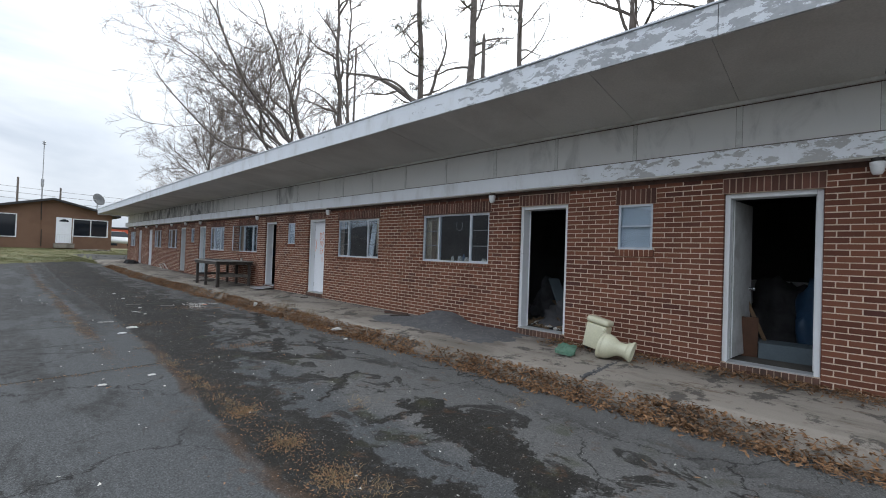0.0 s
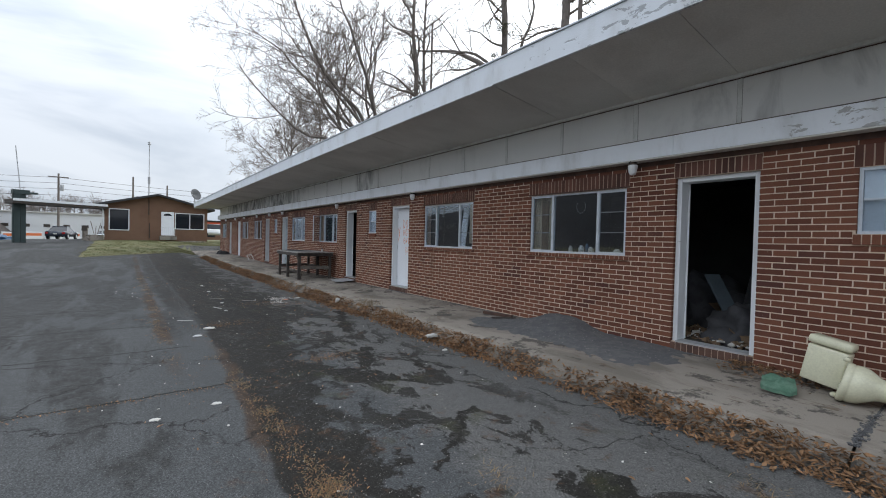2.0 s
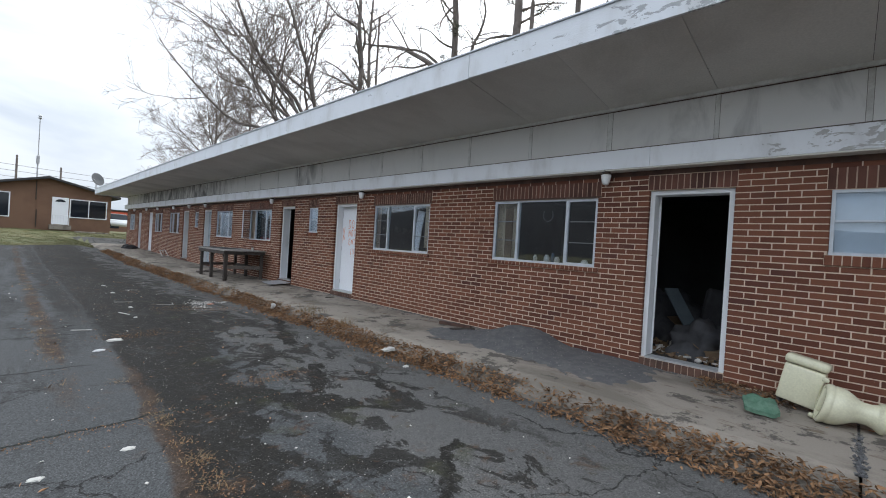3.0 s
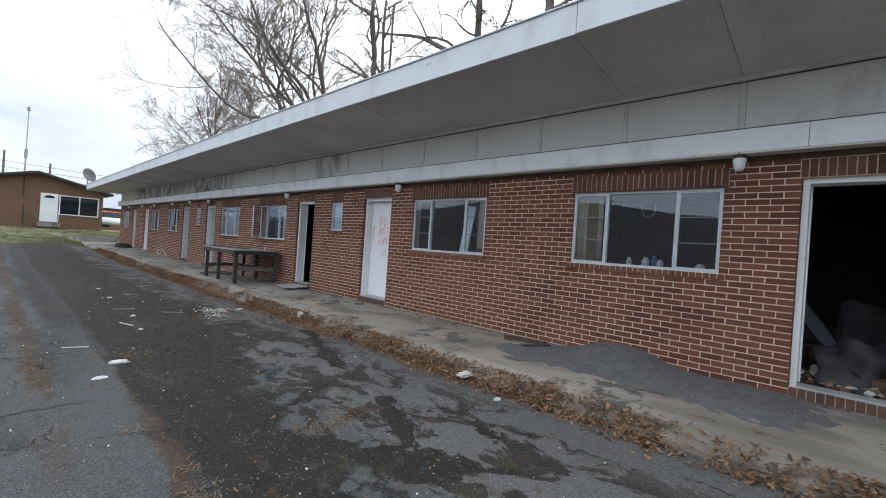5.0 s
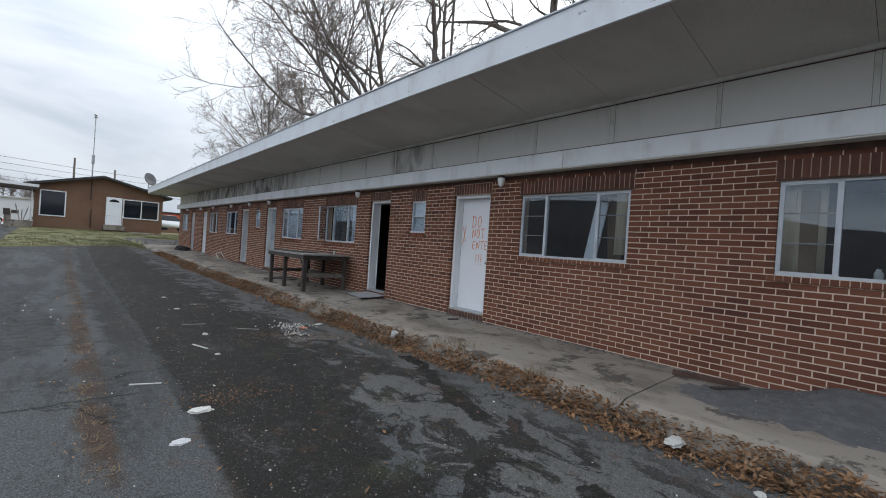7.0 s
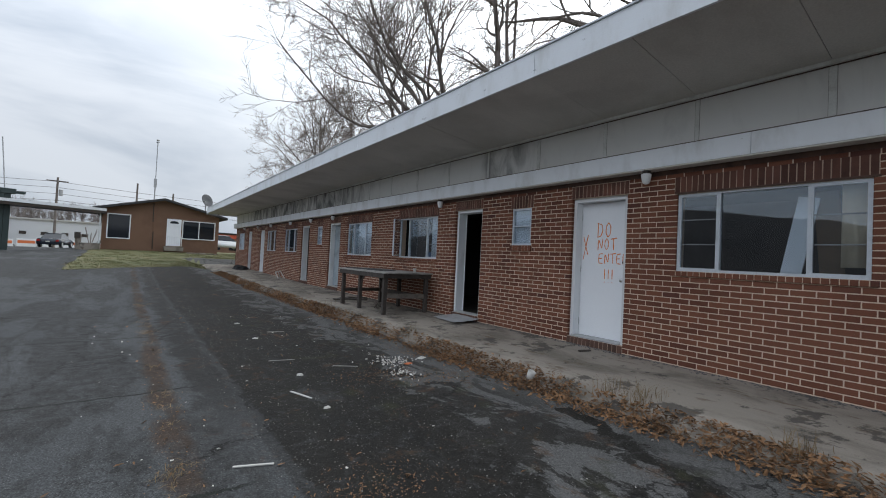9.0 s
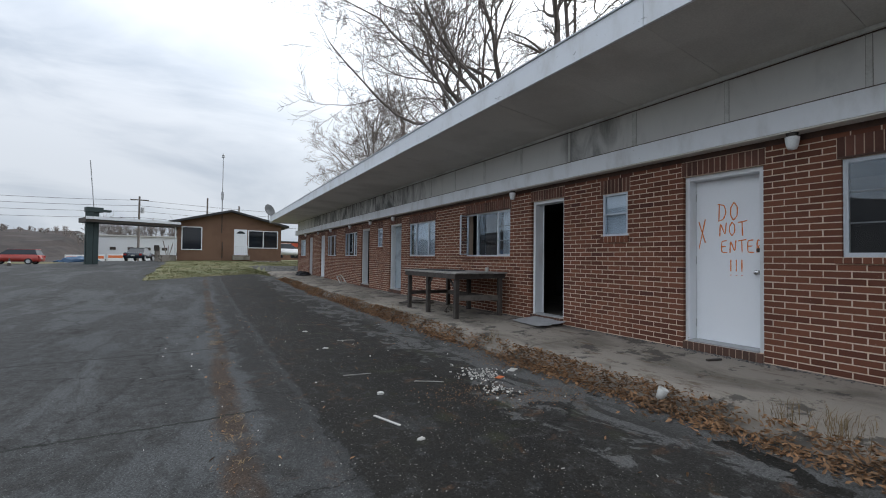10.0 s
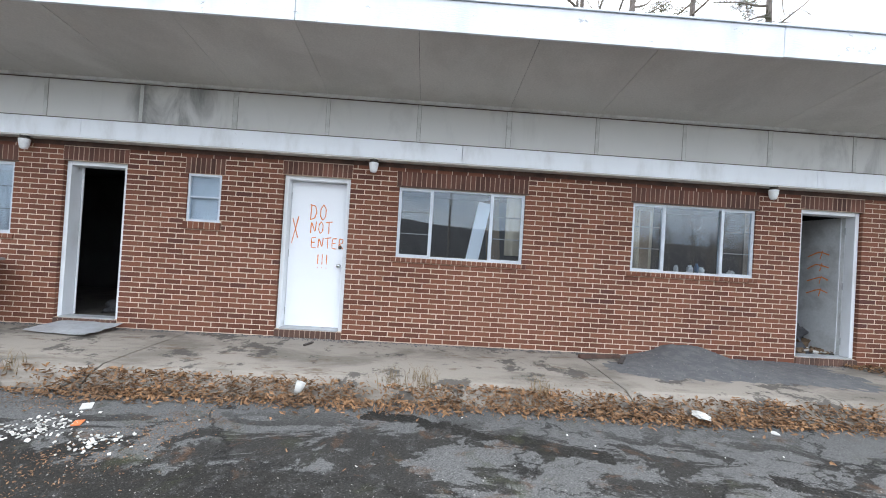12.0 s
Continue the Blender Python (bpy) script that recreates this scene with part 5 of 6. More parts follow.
part("feed_arm", rods((((0, 0, 0.9), (-0.3, -0.55, 0.95)), 0.02)), STEEL, dish)

# drive-through canopy beside the office
can = thing("entrance_canopy", pose(-5.45, 43.2, 0.52, 0, 0, 22), "flat white-edged canopy on a dark green panelled pier", "canopy")
part("pier", boxes((-0.34, -0.01, 0, 0.5, 0, 3.82), (0.01, 0.30, 0.06, 0.46, 0, 3.78), (-0.38, -0.34, 0.15, 0.35, 0, 3.82), bevel=0.01), GREEN_PAINT, can, "dark green pier")
part("pier_cap", boxes((-0.4, 0.5, -0.03, 0.53, 3.55, 3.86), (0.5, 0.95, 0.05, 0.45, 3.6, 3.74), bevel=0.015), GREEN_PAINT, can)
part("footing", boxes((-0.7, 0.7, -0.3, 1.0, -0.2, 0.08), bevel=0.02), CONCRETE, can)
bm = boxes((-0.5, 5.0, -0.5, 1.4, 2.86, 3.16))
part("canopy_roof", bm, DARK_METAL, can, "dark canopy soffit")
part("canopy_edge", boxes((-0.52, 5.0, -0.53, -0.5, 3.04, 3.22)), WHITE_WOOD, can, "white canopy edge")
mast2 = thing("flag_pole", pose(-5.5, 43.4, 4.38), "thin bare pole above the canopy pier", "pole")
part("pole", rods((((0, 0, 0), (-0.25, 0, 3.1)), 0.03)), STEEL, mast2)

post_ = thing("utility_cabinet", pose(-2.0, 44.2, ground_z(-2.0, 44.2)), "small grey meter post beside the office", "utility box")
part("post", boxes((-0.16, 0.16, -0.12, 0.12, -0.05, 1.0), bevel=0.02), CONCRETE, post_)
part("meter", boxes((-0.2, 0.12, -0.17, -0.12, 0.75, 1.15), bevel=0.01), DARK_METAL, post_)
planter = thing("planter", pose(-1.15, 44.0, ground_z(-1.1, 44)), "low stone planter with bare shrub stems", "planter")
part("body", boxes((-0.75, 0.3, -0.4, 0.4, -0.1, 0.45), bevel=0.03), CONCRETE, planter)
part("stems", rods(*[(((-0.2 + 0.1 * math.sin(i * 2.1), 0.15 * math.cos(i * 1.3), 0.45), (-0.2 + 0.35 * math.sin(i * 2.1), 0.35 * math.cos(i * 1.3), 0.9 + 0.6 * abs(math.sin(i)))), 0.015) for i in range(11)], sides=4), TWIG, planter)
for dx, dy in ((4.2, 43.2), (4.9, 42.7)):
    tagged(part("step", boxes((-0.6, 0.6, -0.35, 0.35, -0.2, 0.1), bevel=0.02, m=pose(dx + 0.6, dy, ground_z(dx, dy) + 0.02)), CONCRETE), "low concrete step in the lawn", "step", "steps to the office")


# ---- cars ----
def car(m, paint, label, tall=1.45, long_=4.6, suv=False):
    c = thing("car", m, label, "car", "parked cars")
    L, Wd = long_ / 2, 0.88
    bel = 0.92 if not suv else 1.05
    side = [(-L, 0.45), (-L + 0.05, bel - 0.06), (-L + 0.35, bel + 0.02), (L - 0.9, bel - 0.02), (L - 0.25, bel - 0.2), (L, 0.6), (L - 0.03, 0.3), (-L + 0.05, 0.3)]
    bm = bmesh.new()
    a = [bm.verts.new((x, -Wd, z)) for x, z in side]
    b = [bm.verts.new((x, Wd, z)) for x, z in side]
    bm.faces.new(a), bm.faces.new(b[::-1])
    for i in range(len(side)):
        j = (i + 1) % len(side)
        bm.faces.new((a[i], b[i], b[j], a[j]))
    bmesh.ops.bevel(bm, geom=bm.edges[:], offset=0.06, segments=3, affect="EDGES")
    part("body", bm, paint, c, "", True)
    back = -L + (0.15 if suv else 0.75)
    cab0 = [(back, bel - 0.02), (L - 1.25, bel - 0.02)]
    cab1 = [(back + (0.25 if suv else 0.75), tall), (L - 2.0, tall)]
    bm = bmesh.new()
    v = [bm.verts.new((x, s * w, z)) for (x, z), w in ((cab0[0], 0.82), (cab0[1], 0.82), (cab1[1], 0.62), (cab1[0], 0.62)) for s in (-1, 1)]
    for f in ((0, 2, 4, 6), (1, 7, 5, 3), (0, 6, 7, 1), (2, 3, 5, 4), (0, 1, 3, 2)):
        bm.faces.new([v[i] for i in f])
    part("glasshouse", bm, DARK_GLASS, c, "dark glazing")
    part("roof", boxes((cab1[0][0] - 0.05, cab1[1][0] + 0.05, -0.63, 0.63, tall - 0.01, tall + 0.03), bevel=0.02), paint, c)
    for x in (-L + 0.85, L - 0.9):
        for s in (-1, 1):
            w = part("wheel", lathe([(0.2, -0.1), (0.31, -0.1), (0.33, -0.07), (0.33, 0.07), (0.31, 0.1), (0.2, 0.1)], 20, pose(x, s * 0.82, 0.33, 90, 0, 0)), RUBBER, c, "black tyre")
            part("rim", lathe([(0.19, -0.105), (0.2, -0.1), (0.2, 0.1), (0.19, 0.105)], 14, pose(x, s * 0.82, 0.33, 90, 0, 0)), STEEL, w)
    for s in (-1, 1):
        part("tail_light", boxes((-L - 0.01, -L + 0.05, s * 0.72 - 0.12, s * 0.72 + 0.12, bel - 0.3, bel - 0.12), bevel=0.01), REDLAMP, c)
    part("number_plate", boxes((-L - 0.02, -L + 0.02, -0.16, 0.16, 0.55, 0.68)), PAPER, c)
    return c


car(pose(-5.2, 66.0, ground_z(-5.2, 66), 0, 0, 80), CAR_BLUE, "dark blue saloon car parked beyond the canopy")
car(pose(-16.6, 70.0, ground_z(-16.6, 70), 0, 0, 175), CAR_RED, "red estate car parked across the road", 1.6, 4.6, True)
car(pose(9.8, 62.0, ground_z(9.8, 62) + 0.35, 0, 0, 10), CAR_WHITE, "white estate car parked behind the office", 1.65, 4.6, True)
car(pose(-2.2, 92.0, ground_z(-2.2, 92), 0, 0, 100), CAR_WHITE, "white car parked by the far store", 1.5, 4.5)


# ---- across the road ----
store = thing("store_building", pose(-9.5, 118.0, ground_z(-9.5, 118)), "long low white store across the road", "building")
part("wall", boxes((-11.0, 9.5, 0, 14, -0.3, 5.0), bevel=0.02), CAR_WHITE, store)
part("roof", boxes((-11.3, 9.8, -0.3, 14.3, 5.01, 5.3), bevel=0.02), PAPER, store)
for k in range(6):
    part("window", boxes((-9.0 + 3.0 * k, -8.0 + 3.0 * k, -0.06, 0.02, 2.2, 2.8)), DARK_METAL, store)
store2 = thing("brick_store", pose(14, 108, ground_z(14, 108)), "low brown building with an orange sign band behind the office", "building")
part("wall", boxes((-9, 9, 0, 10, -0.3, 4.4), bevel=0.02), TAN_STUCCO, store2)
part("sign_band", boxes((-9.1, 9.1, -0.2, 0, 3.4, 4.2), bevel=0.02), worn("orange_red_panel", (0.55, 0.09, 0.04), (0.45, 0.08, 0.04), 0.5), store2)
part("roof", boxes((-9.4, 9.4, -0.4, 10.3, 4.41, 4.6)), ROOFING, store2)
for k in range(4):
    part("window", boxes((-7.5 + 4 * k, -5.2 + 4 * k, -0.05, 0.02, 0.9, 2.8)), DARK_GLASS, store2)
shed = thing("green_shed", pose(-15.0, 150.0, 0.3), "small pale green house on the far slope", "building")
part("wall", boxes((-3.5, 3.5, 0, 6, -0.3, 4.4)), worn("pale_green", (0.22, 0.28, 0.27), (0.18, 0.22, 0.22)), shed)
part("roof", boxes((-3.9, 3.9, -0.4, 6.4, 4.4, 4.8)), ROOFING, shed)
WARN = worn("orange_barrier_paint", (0.62, 0.16, 0.05), (0.5, 0.13, 0.05), 0.6)
for k in range(5):
    bx, by = -13.2 + 1.9 * k, 78.0 + 1.3 * k
    q = thing("road_barrier", pose(bx, by, ground_z(bx, by), 0, 0, 35), "white and orange plastic road barrier", "barrier", "road barriers")
    part("body", boxes((-1.0, 1.0, -0.2, 0.2, 0, 0.35), (-1.0, 1.0, -0.1, 0.1, 0.35, 1.05), bevel=0.03), CAR_WHITE, q)
    part("stripe", boxes((-0.9, 0.9, -0.115, -0.1, 0.5, 0.85)), WARN, q, "orange stripe")
tarp = heap("blue_tarpaulin", -10.6, 66.0, 1.6, 0.7, 0.55, BLUE, "pale blue tarpaulin heaped by the road", "tarpaulin", 4.0)
tarp.location.z = ground_z(-10.6, 66) - FLOOR_Z
for x, y in ((-13.6, 58.0), (-15.6, 60.5)):
    cone = thing("traffic_cone", pose(x, y, ground_z(x, y)), "small traffic cone at the edge of the drive", "traffic cone", "traffic cones")
    part("base", boxes((-0.22, 0.22, -0.22, 0.22, 0, 0.05), bevel=0.01), RUBBER, cone)
    part("body", lathe([(0.16, 0.05), (0.09, 0.4), (0.03, 0.72)], 14), WARN if x < -15 else DARK_METAL, cone)
    part("stripe", lathe([(0.118, 0.28), (0.092, 0.42)], 14), PAPER, cone)

# utility poles and lines
for x, y, h in ((-7.0, 82.0, 9.3), (-48.0, 80.0, 9.3), (-36.0, 6.5, 9.3), (1.55, 84.0, 9.9), (6.2, 86.0, 9.2), (46.0, 84.0, 9.3)):
    p = thing("utility_pole", pose(x, y, ground_z(x, y)), "grey wooden utility pole with crossarm", "utility pole", "utility poles")
    part("pole", lathe([(0.16, -0.3), (0.11, h)], 10), BARK, p)
    if h == 9.3:
        part("crossarm", boxes((-1.1, 1.1, -0.06, 0.06, h - 0.55, h - 0.43)), BARK, p)
        part("transformer", lathe([(0.2, h - 2.4), (0.22, h - 2.2), (0.22, h - 1.6), (0.1, h - 1.5)], 12, pose(0.38, 0, 0)), STEEL, p)
for dz, dy in ((8.75, 0.0), (8.0, 0.3), (7.2, 0.5), (6.3, 0.4)):
    bm = bmesh.new()
    for (xa, ya), (xb, yb) in (((-48, 80), (-7, 82)), ((-7, 82), (46, 84)), ((-170, 74), (-48, 80)), ((46, 84), (170, 90))):
        pts = [Vector((xa + (xb - xa) * t, ya + (yb - ya) * t + dy, dz + ground_z(-7, 82) - 2.4 * (t - t * t))) for t in [i / 14 for i in range(15)]]
        tube(bm, pts, [0.022] * 15, 4)
    tagged(part("power_line", bm, DARK_METAL), "sagging black power line between poles", "cable", "power lines")


# ---- hills and far woods ----
def hill_ring():
    verts, faces = [], []
    n = 160
    for i in range(n + 1):
        a = 2 * math.pi * i / n
        d = Vector((math.sin(a), math.cos(a), 0))
        az = math.degrees(math.atan2(d.x, d.y))
        ridge = 12 + 32 * math.exp(-(((az + 62) / 24) ** 2)) + 10 * math.exp(-(((az + 105) / 30) ** 2)) + 5 * noise.noise(d * 2.3) + 2.2 * noise.noise(d * 9) + 1.0 * noise.noise(d * 40)
        for r, h in ((230, -2), (275, ridge * 0.5), (330, ridge), (420, ridge * 0.9)):
            verts.append((d.x * r, d.y * r + 20, h))
    for i in range(n):
        for j in range(3):
            faces.append((4 * i + j, 4 * i + j + 1, 4 * i + 5 + j, 4 * i + 4 + j))
    ob = pydata_part("backdrop_hills", verts, faces, HILL)
    return tagged(ob, "far wooded winter hills round the valley", "hills", kind="structure")


hill_ring()


# ---- trees ----
class Wood:
    """Collects tapered tubes in plain lists."""

    def __init__(self):
        self.v, self.f = [], []

    def tube(self, pts, radii, sides):
        n0 = len(self.v)
        up = Vector((0.3, 0.2, 0.93))
        n = len(pts)
        for i in range(n):
            d = (pts[min(i + 1, n - 1)] - pts[max(i - 1, 0)])
            a = d.cross(up)
            if a.length < 1e-4:
                a = d.cross(Vector((1, 0, 0)))
            a.normalize()
            c = d.cross(a).normalized()
            for k in range(sides):
                t = 2 * math.pi * k / sides
                q = pts[i] + radii[i] * (math.cos(t) * a + math.sin(t) * c)
                self.v.append((q.x, q.y, q.z))
        for i in range(n - 1):
            for k in range(sides):
                j = (k + 1) % sides
                self.f.append((n0 + i * sides + k, n0 + i * sides + j, n0 + (i + 1) * sides + j, n0 + (i + 1) * sides + k))

    def clump(self, p, size, rng, count=26):
        """A tuft of needles."""
        for _ in range(count):
            d = Vector((rng.gauss(0, 1), rng.gauss(0, 1), rng.gauss(0.25, 0.8))).normalized() * size * rng.uniform(0.5, 1.2)
            s = Vector((rng.gauss(0, 1), rng.gauss(0, 1), rng.gauss(0, 1))).normalized() * size * 0.05
            o = p + Vector((rng.gauss(0, 1), rng.gauss(0, 1), rng.gauss(0, 0.5))) * size * 0.45
            n0 = len(self.v)
            for q in (o - s, o + s, o + d):
                self.v.append((q.x, q.y, q.z))
            self.f.append((n0, n0 + 1, n0 + 2))


def limb(wood, fine, rng, start, d, length, r, level, lift, counts, bend=0.27):
    n = max(3, min(9, int(length / 0.45) + 2)) if level < 3 else 3
    pts, radii, dirs = [start], [r], [d]
    step = length / n
    wander = Vector((rng.gauss(0, 1), rng.gauss(0, 1), rng.gauss(0, 1))) * bend * 0.5
    for i in range(n):
        jig = Vector((rng.gauss(0, 1), rng.gauss(0, 1), rng.gauss(0, 1))) * bend
        d = (d + jig * 0.6 + wander * 0.4 + Vector((0, 0, lift))).normalized()
        pts.append(pts[-1] + d * step)
        radii.append(r * (1 - 0.8 * (i + 1) / n) + 0.003)
        dirs.append(d)
    sides = 8 if level == 0 else 6 if level == 1 else 4 if level == 2 else 3
    (wood if level < 2 else fine).tube(pts, radii, sides)
    if level >= len(counts):
        return
    for k in range(counts[level]):
        t = 0.25 + 0.75 * (k + rng.random()) / counts[level]
        i = min(n - 1, int(t * n))
        base = pts[i].lerp(pts[i + 1], t * n - i)
        side = Vector((rng.gauss(0, 1), rng.gauss(0, 1), rng.gauss(0, 0.7)))
        side = (side - side.dot(dirs[i]) * dirs[i]).normalized()
        nd = (dirs[i] * rng.uniform(0.55, 1.0) + side * rng.uniform(0.5, 0.95)).normalized()
        limb(wood, fine, rng, base, nd, length * rng.uniform(0.34, 0.58) * (1.15 - 0.5 * t), max(0.006, r * (1 - 0.75 * t) * 0.55), level + 1, lift * 0.8 + 0.02, counts, bend)


def bare_tree(x, y, height, r, seed, label, limbs, counts=(7, 7, 6), z=0.0, stem=None):
    """limbs: (height share, direction, length, radius share) of the main limbs that show over the roof."""
    rng = random.Random(seed)
    t = thing("tree", pose(x, y, z), label, "tree", "bare trees behind the motel")
    wood, fine = Wood(), Wood()
    lean = stem or Vector((0, 0, 1))
    pts, radii = [Vector((0, 0, -0.2))], [r * 1.25]
    n = 10
    for i in range(1, n + 1):
        pts.append(pts[-1] + (lean + Vector((rng.gauss(0, 0.07), rng.gauss(0, 0.07), 0))).normalized() * (height + 0.2) / n)
        radii.append(r * (1 - 0.75 * i / n))
    wood.tube(pts, radii, 9)
    for share, d, length, rs in limbs:
        q = share * n
        i = min(n - 1, int(q))
        limb(wood, fine, rng, pts[i].lerp(pts[i + 1], q - i), Vector(d).normalized(), length, r * rs, 1, 0.045, (0,) + counts)
    pydata_part("trunk", wood.v, wood.f, BARK, t, "grey trunk and limbs")
    tagged(pydata_part("crown", fine.v, fine.f, TWIG, t, "leafless twigs"), kind="stuff")
    return t


def fan(rng, count, lean, lo=0.35, hi=1.0, length=4.0):
    out = []
    for k in range(count):
        a = rng.uniform(0, 2 * math.pi)
        d = Vector((math.cos(a) * 0.8, math.sin(a) * 0.8, rng.uniform(0.35, 1.0))) + Vector(lean)
        s = lo + (hi - lo) * (k + rng.random()) / count
        out.append((s, d, length * rng.uniform(0.7, 1.15) * (1.2 - 0.55 * s), 0.42 * (1.25 - 0.7 * s)))
    return out


def pine(x, y, height, r, seed, tufts=True, from_share=0.45):
    rng = random.Random(seed)
    t = thing("pine_tree", pose(x, y, 0), "tall thin pine with sparse needle tufts behind the motel", "tree", "pines behind the motel")
    wood, fine, green = Wood(), Wood(), Wood()
    pts, radii = [Vector((0, 0, -0.2))], [r * 1.2]
    n = 12
    for i in range(1, n + 1):
        pts.append(pts[-1] + Vector((rng.gauss(0, 0.03), rng.gauss(0, 0.03), 1)).normalized() * height / n)
        radii.append(r * (1 - 0.6 * i / n))
    wood.tube(pts, radii, 9)
    for k in range(24):
        s = from_share + (1 - from_share) * k / 24
        q = s * n
        i = min(n - 1, int(q))
        a = rng.uniform(0, 2 * math.pi)
        d = Vector((math.cos(a), math.sin(a), rng.uniform(-0.15, 0.35)))
        start = pts[i].lerp(pts[i + 1], q - i)
        L = rng.uniform(1.0, 2.6)
        before = len(fine.v)
        limb(wood, fine, rng, start, d, L, r * 0.25, 1, 0.02, (0, 6, 5), 0.3)
        if tufts and k % 2 == 0:
            for _ in range(7):
                v = fine.v[rng.randrange(before, len(fine.v))]
                green.clump(Vector(v), 0.26, rng, 40 if y < 4 else 24)
    pydata_part("trunk", wood.v, wood.f, BARK, t, "dark straight trunk")
    tagged(pydata_part("twig_mass", fine.v, fine.f, TWIG, t), kind="stuff")
    if green.v:
        tagged(pydata_part("needles", green.v, green.f, NEEDLES, t, "sparse dark needles"), kind="stuff")
    return t


rng = random.Random(21)
# spreading tree whose limbs hang far over the roof
bare_tree(10.9, 20.7, 7.0, 0.22, 5, "large leafless tree with limbs spreading over the motel roof",
          [(0.80, (-0.80, 0.50, 0.22), 9.4, 0.40), (0.86, (-0.72, 0.50, 0.42), 9.8, 0.42), (0.90, (-0.62, 0.42, 0.66), 10.0, 0.42), (0.95, (-0.42, 0.36, 0.9), 9.6, 0.42),
           (0.84, (-0.55, 0.75, 0.35), 7.5, 0.42), (0.97, (-0.2, 0.2, 1.0), 8.0, 0.45), (0.92, (-0.75, 0.2, 0.6), 7.0, 0.4), (0.99, (0.2, 0.4, 1.0), 7.0, 0.4), (0.88, (-0.4, 0.9, 0.7), 7.0, 0.4)], (10, 8, 8))
bare_tree(11.3, 22.6, 7.0, 0.16, 6, "leafless tree leaning over the motel roof",
          [(0.85, (-0.6, 0.6, 0.5), 7.0, 0.6), (0.92, (-0.35, 0.5, 0.9), 7.0, 0.5), (0.97, (0.1, 0.2, 1.0), 6.5, 0.5), (0.95, (-0.5, 0.9, 0.4), 6.0, 0.45)], (9, 8, 6))
# twin trunk wound with climbers
bare_tree(12.0, 19.1, 17.0, 0.19, 7, "tall leafless tree wound with climbers", fan(rng, 16, (0, 0.1, 0.1), 0.45, 1.0, 3.0), (6, 6, 4))
bare_tree(12.3, 18.55, 16.0, 0.14, 8, "slender leafless tree beside its twin", fan(rng, 14, (0, -0.1, 0.2), 0.45, 1.0, 2.6), (6, 5, 4))
bare_tree(14.0, 37.5, 13.0, 0.16, 9, "small leafless tree beyond the motel roof", fan(rng, 20, (0, 0.1, 0.2), 0.35, 1.0, 4.6), (8, 7, 6))
bare_tree(11.3, 36.3, 11.0, 0.16, 10, "round leafless tree beyond the motel", fan(rng, 26, (0, 0.2, 0.1), 0.25, 1.0, 5.6), (9, 8, 6))
bare_tree(17.0, 48.0, 11.0, 0.16, 14, "leafless tree behind the motel", fan(rng, 20, (0, 0, 0.1), 0.3, 1.0, 4.6), (6, 6, 5))
bare_tree(18.0, 33.0, 12.0, 0.18, 15, "leafless tree further behind the motel", fan(rng, 20, (0, 0, 0.2), 0.35, 1.0, 4.6), (6, 6, 5))
bare_tree(13.2, 4.4, 12.0, 0.16, 11, "forked leafless tree behind the motel", fan(rng, 8, (0.1, 0.2, 0.2), 0.6, 1.0, 5.0), (6, 5, 4))
# crooked limb growing off the first pine's foot
bare_tree(12.9, 13.2, 8.6, 0.20, 12, "crooked leafless tree beside the pines", [(0.97, (-0.1, 1.0, 0.25), 6.5, 0.7), (0.9, (-0.2, 0.9, 0.9), 5.0, 0.4), (0.98, (0.2, -0.6, 0.8), 4.0, 0.4)], (6, 5, 4), stem=Vector((0, 0.0, 1)))
pine(13.0, 13.7, 19.0, 0.19, 31)
pine(13.0, 10.8, 20.0, 0.21, 32)
pine(13.1, 8.6, 18.0, 0.13, 33, False)
pine(14.0, 2.6, 15.0, 0.16, 34, True, 0.3)
pine(14.5, 0.4, 14.0, 0.16, 35, True, 0.3)
pine(13.5, -1.8, 14.0, 0.16, 36, True, 0.3)
snag = thing("bare_pole", pose(13.0, 19.15, 0), "thin straight dead stem behind the motel", "pole")
part("stem", lathe([(0.07, -0.2), (0.05, 12.6)], 8), BARK, snag)
snag2 = thing("bare_pole", pose(13.0, 10.2, 0), "broken dead stem beside the pines", "pole")
part("stem", lathe([(0.1, -0.2), (0.075, 10.2), (0.02, 10.45)], 8), BARK, snag2)


# far wood edges across the road, one mass of thin stems
def far_wood(name, xs, ys, count, height, seed, floor=ground_z, mat=TWIG):
    rng = random.Random(seed)
    w = Wood()
    for _ in range(count):
        x, y = rng.uniform(*xs), rng.uniform(*ys)
        h = height * rng.uniform(0.6, 1.1)
        base = Vector((x, y, floor(x, y) - 0.1))
        w.tube([base, base + Vector((rng.gauss(0, 0.3), 0, h))], [0.12, 0.02], 3)
        for k in range(15):
            s = base + Vector((0, 0, h * rng.uniform(0.3, 0.95)))
            d = Vector((rng.gauss(0, 1), rng.gauss(0, 1), rng.uniform(0.4, 1.4))).normalized() * h * rng.uniform(0.15, 0.34)
            w.tube([s, s + d], [0.05, 0.012], 3)
            for _ in range(4):
                e = s + d * rng.uniform(0.3, 1.0)
                w.tube([e, e + (d + Vector((rng.gauss(0, 1), rng.gauss(0, 1), rng.gauss(0.4, 1))) * h * 0.12) * 0.45], [0.03, 0.01], 3)
    return tagged(pydata_part(name, w.v, w.f, mat), "leafless winter wood in the distance", "trees", kind="stuff")


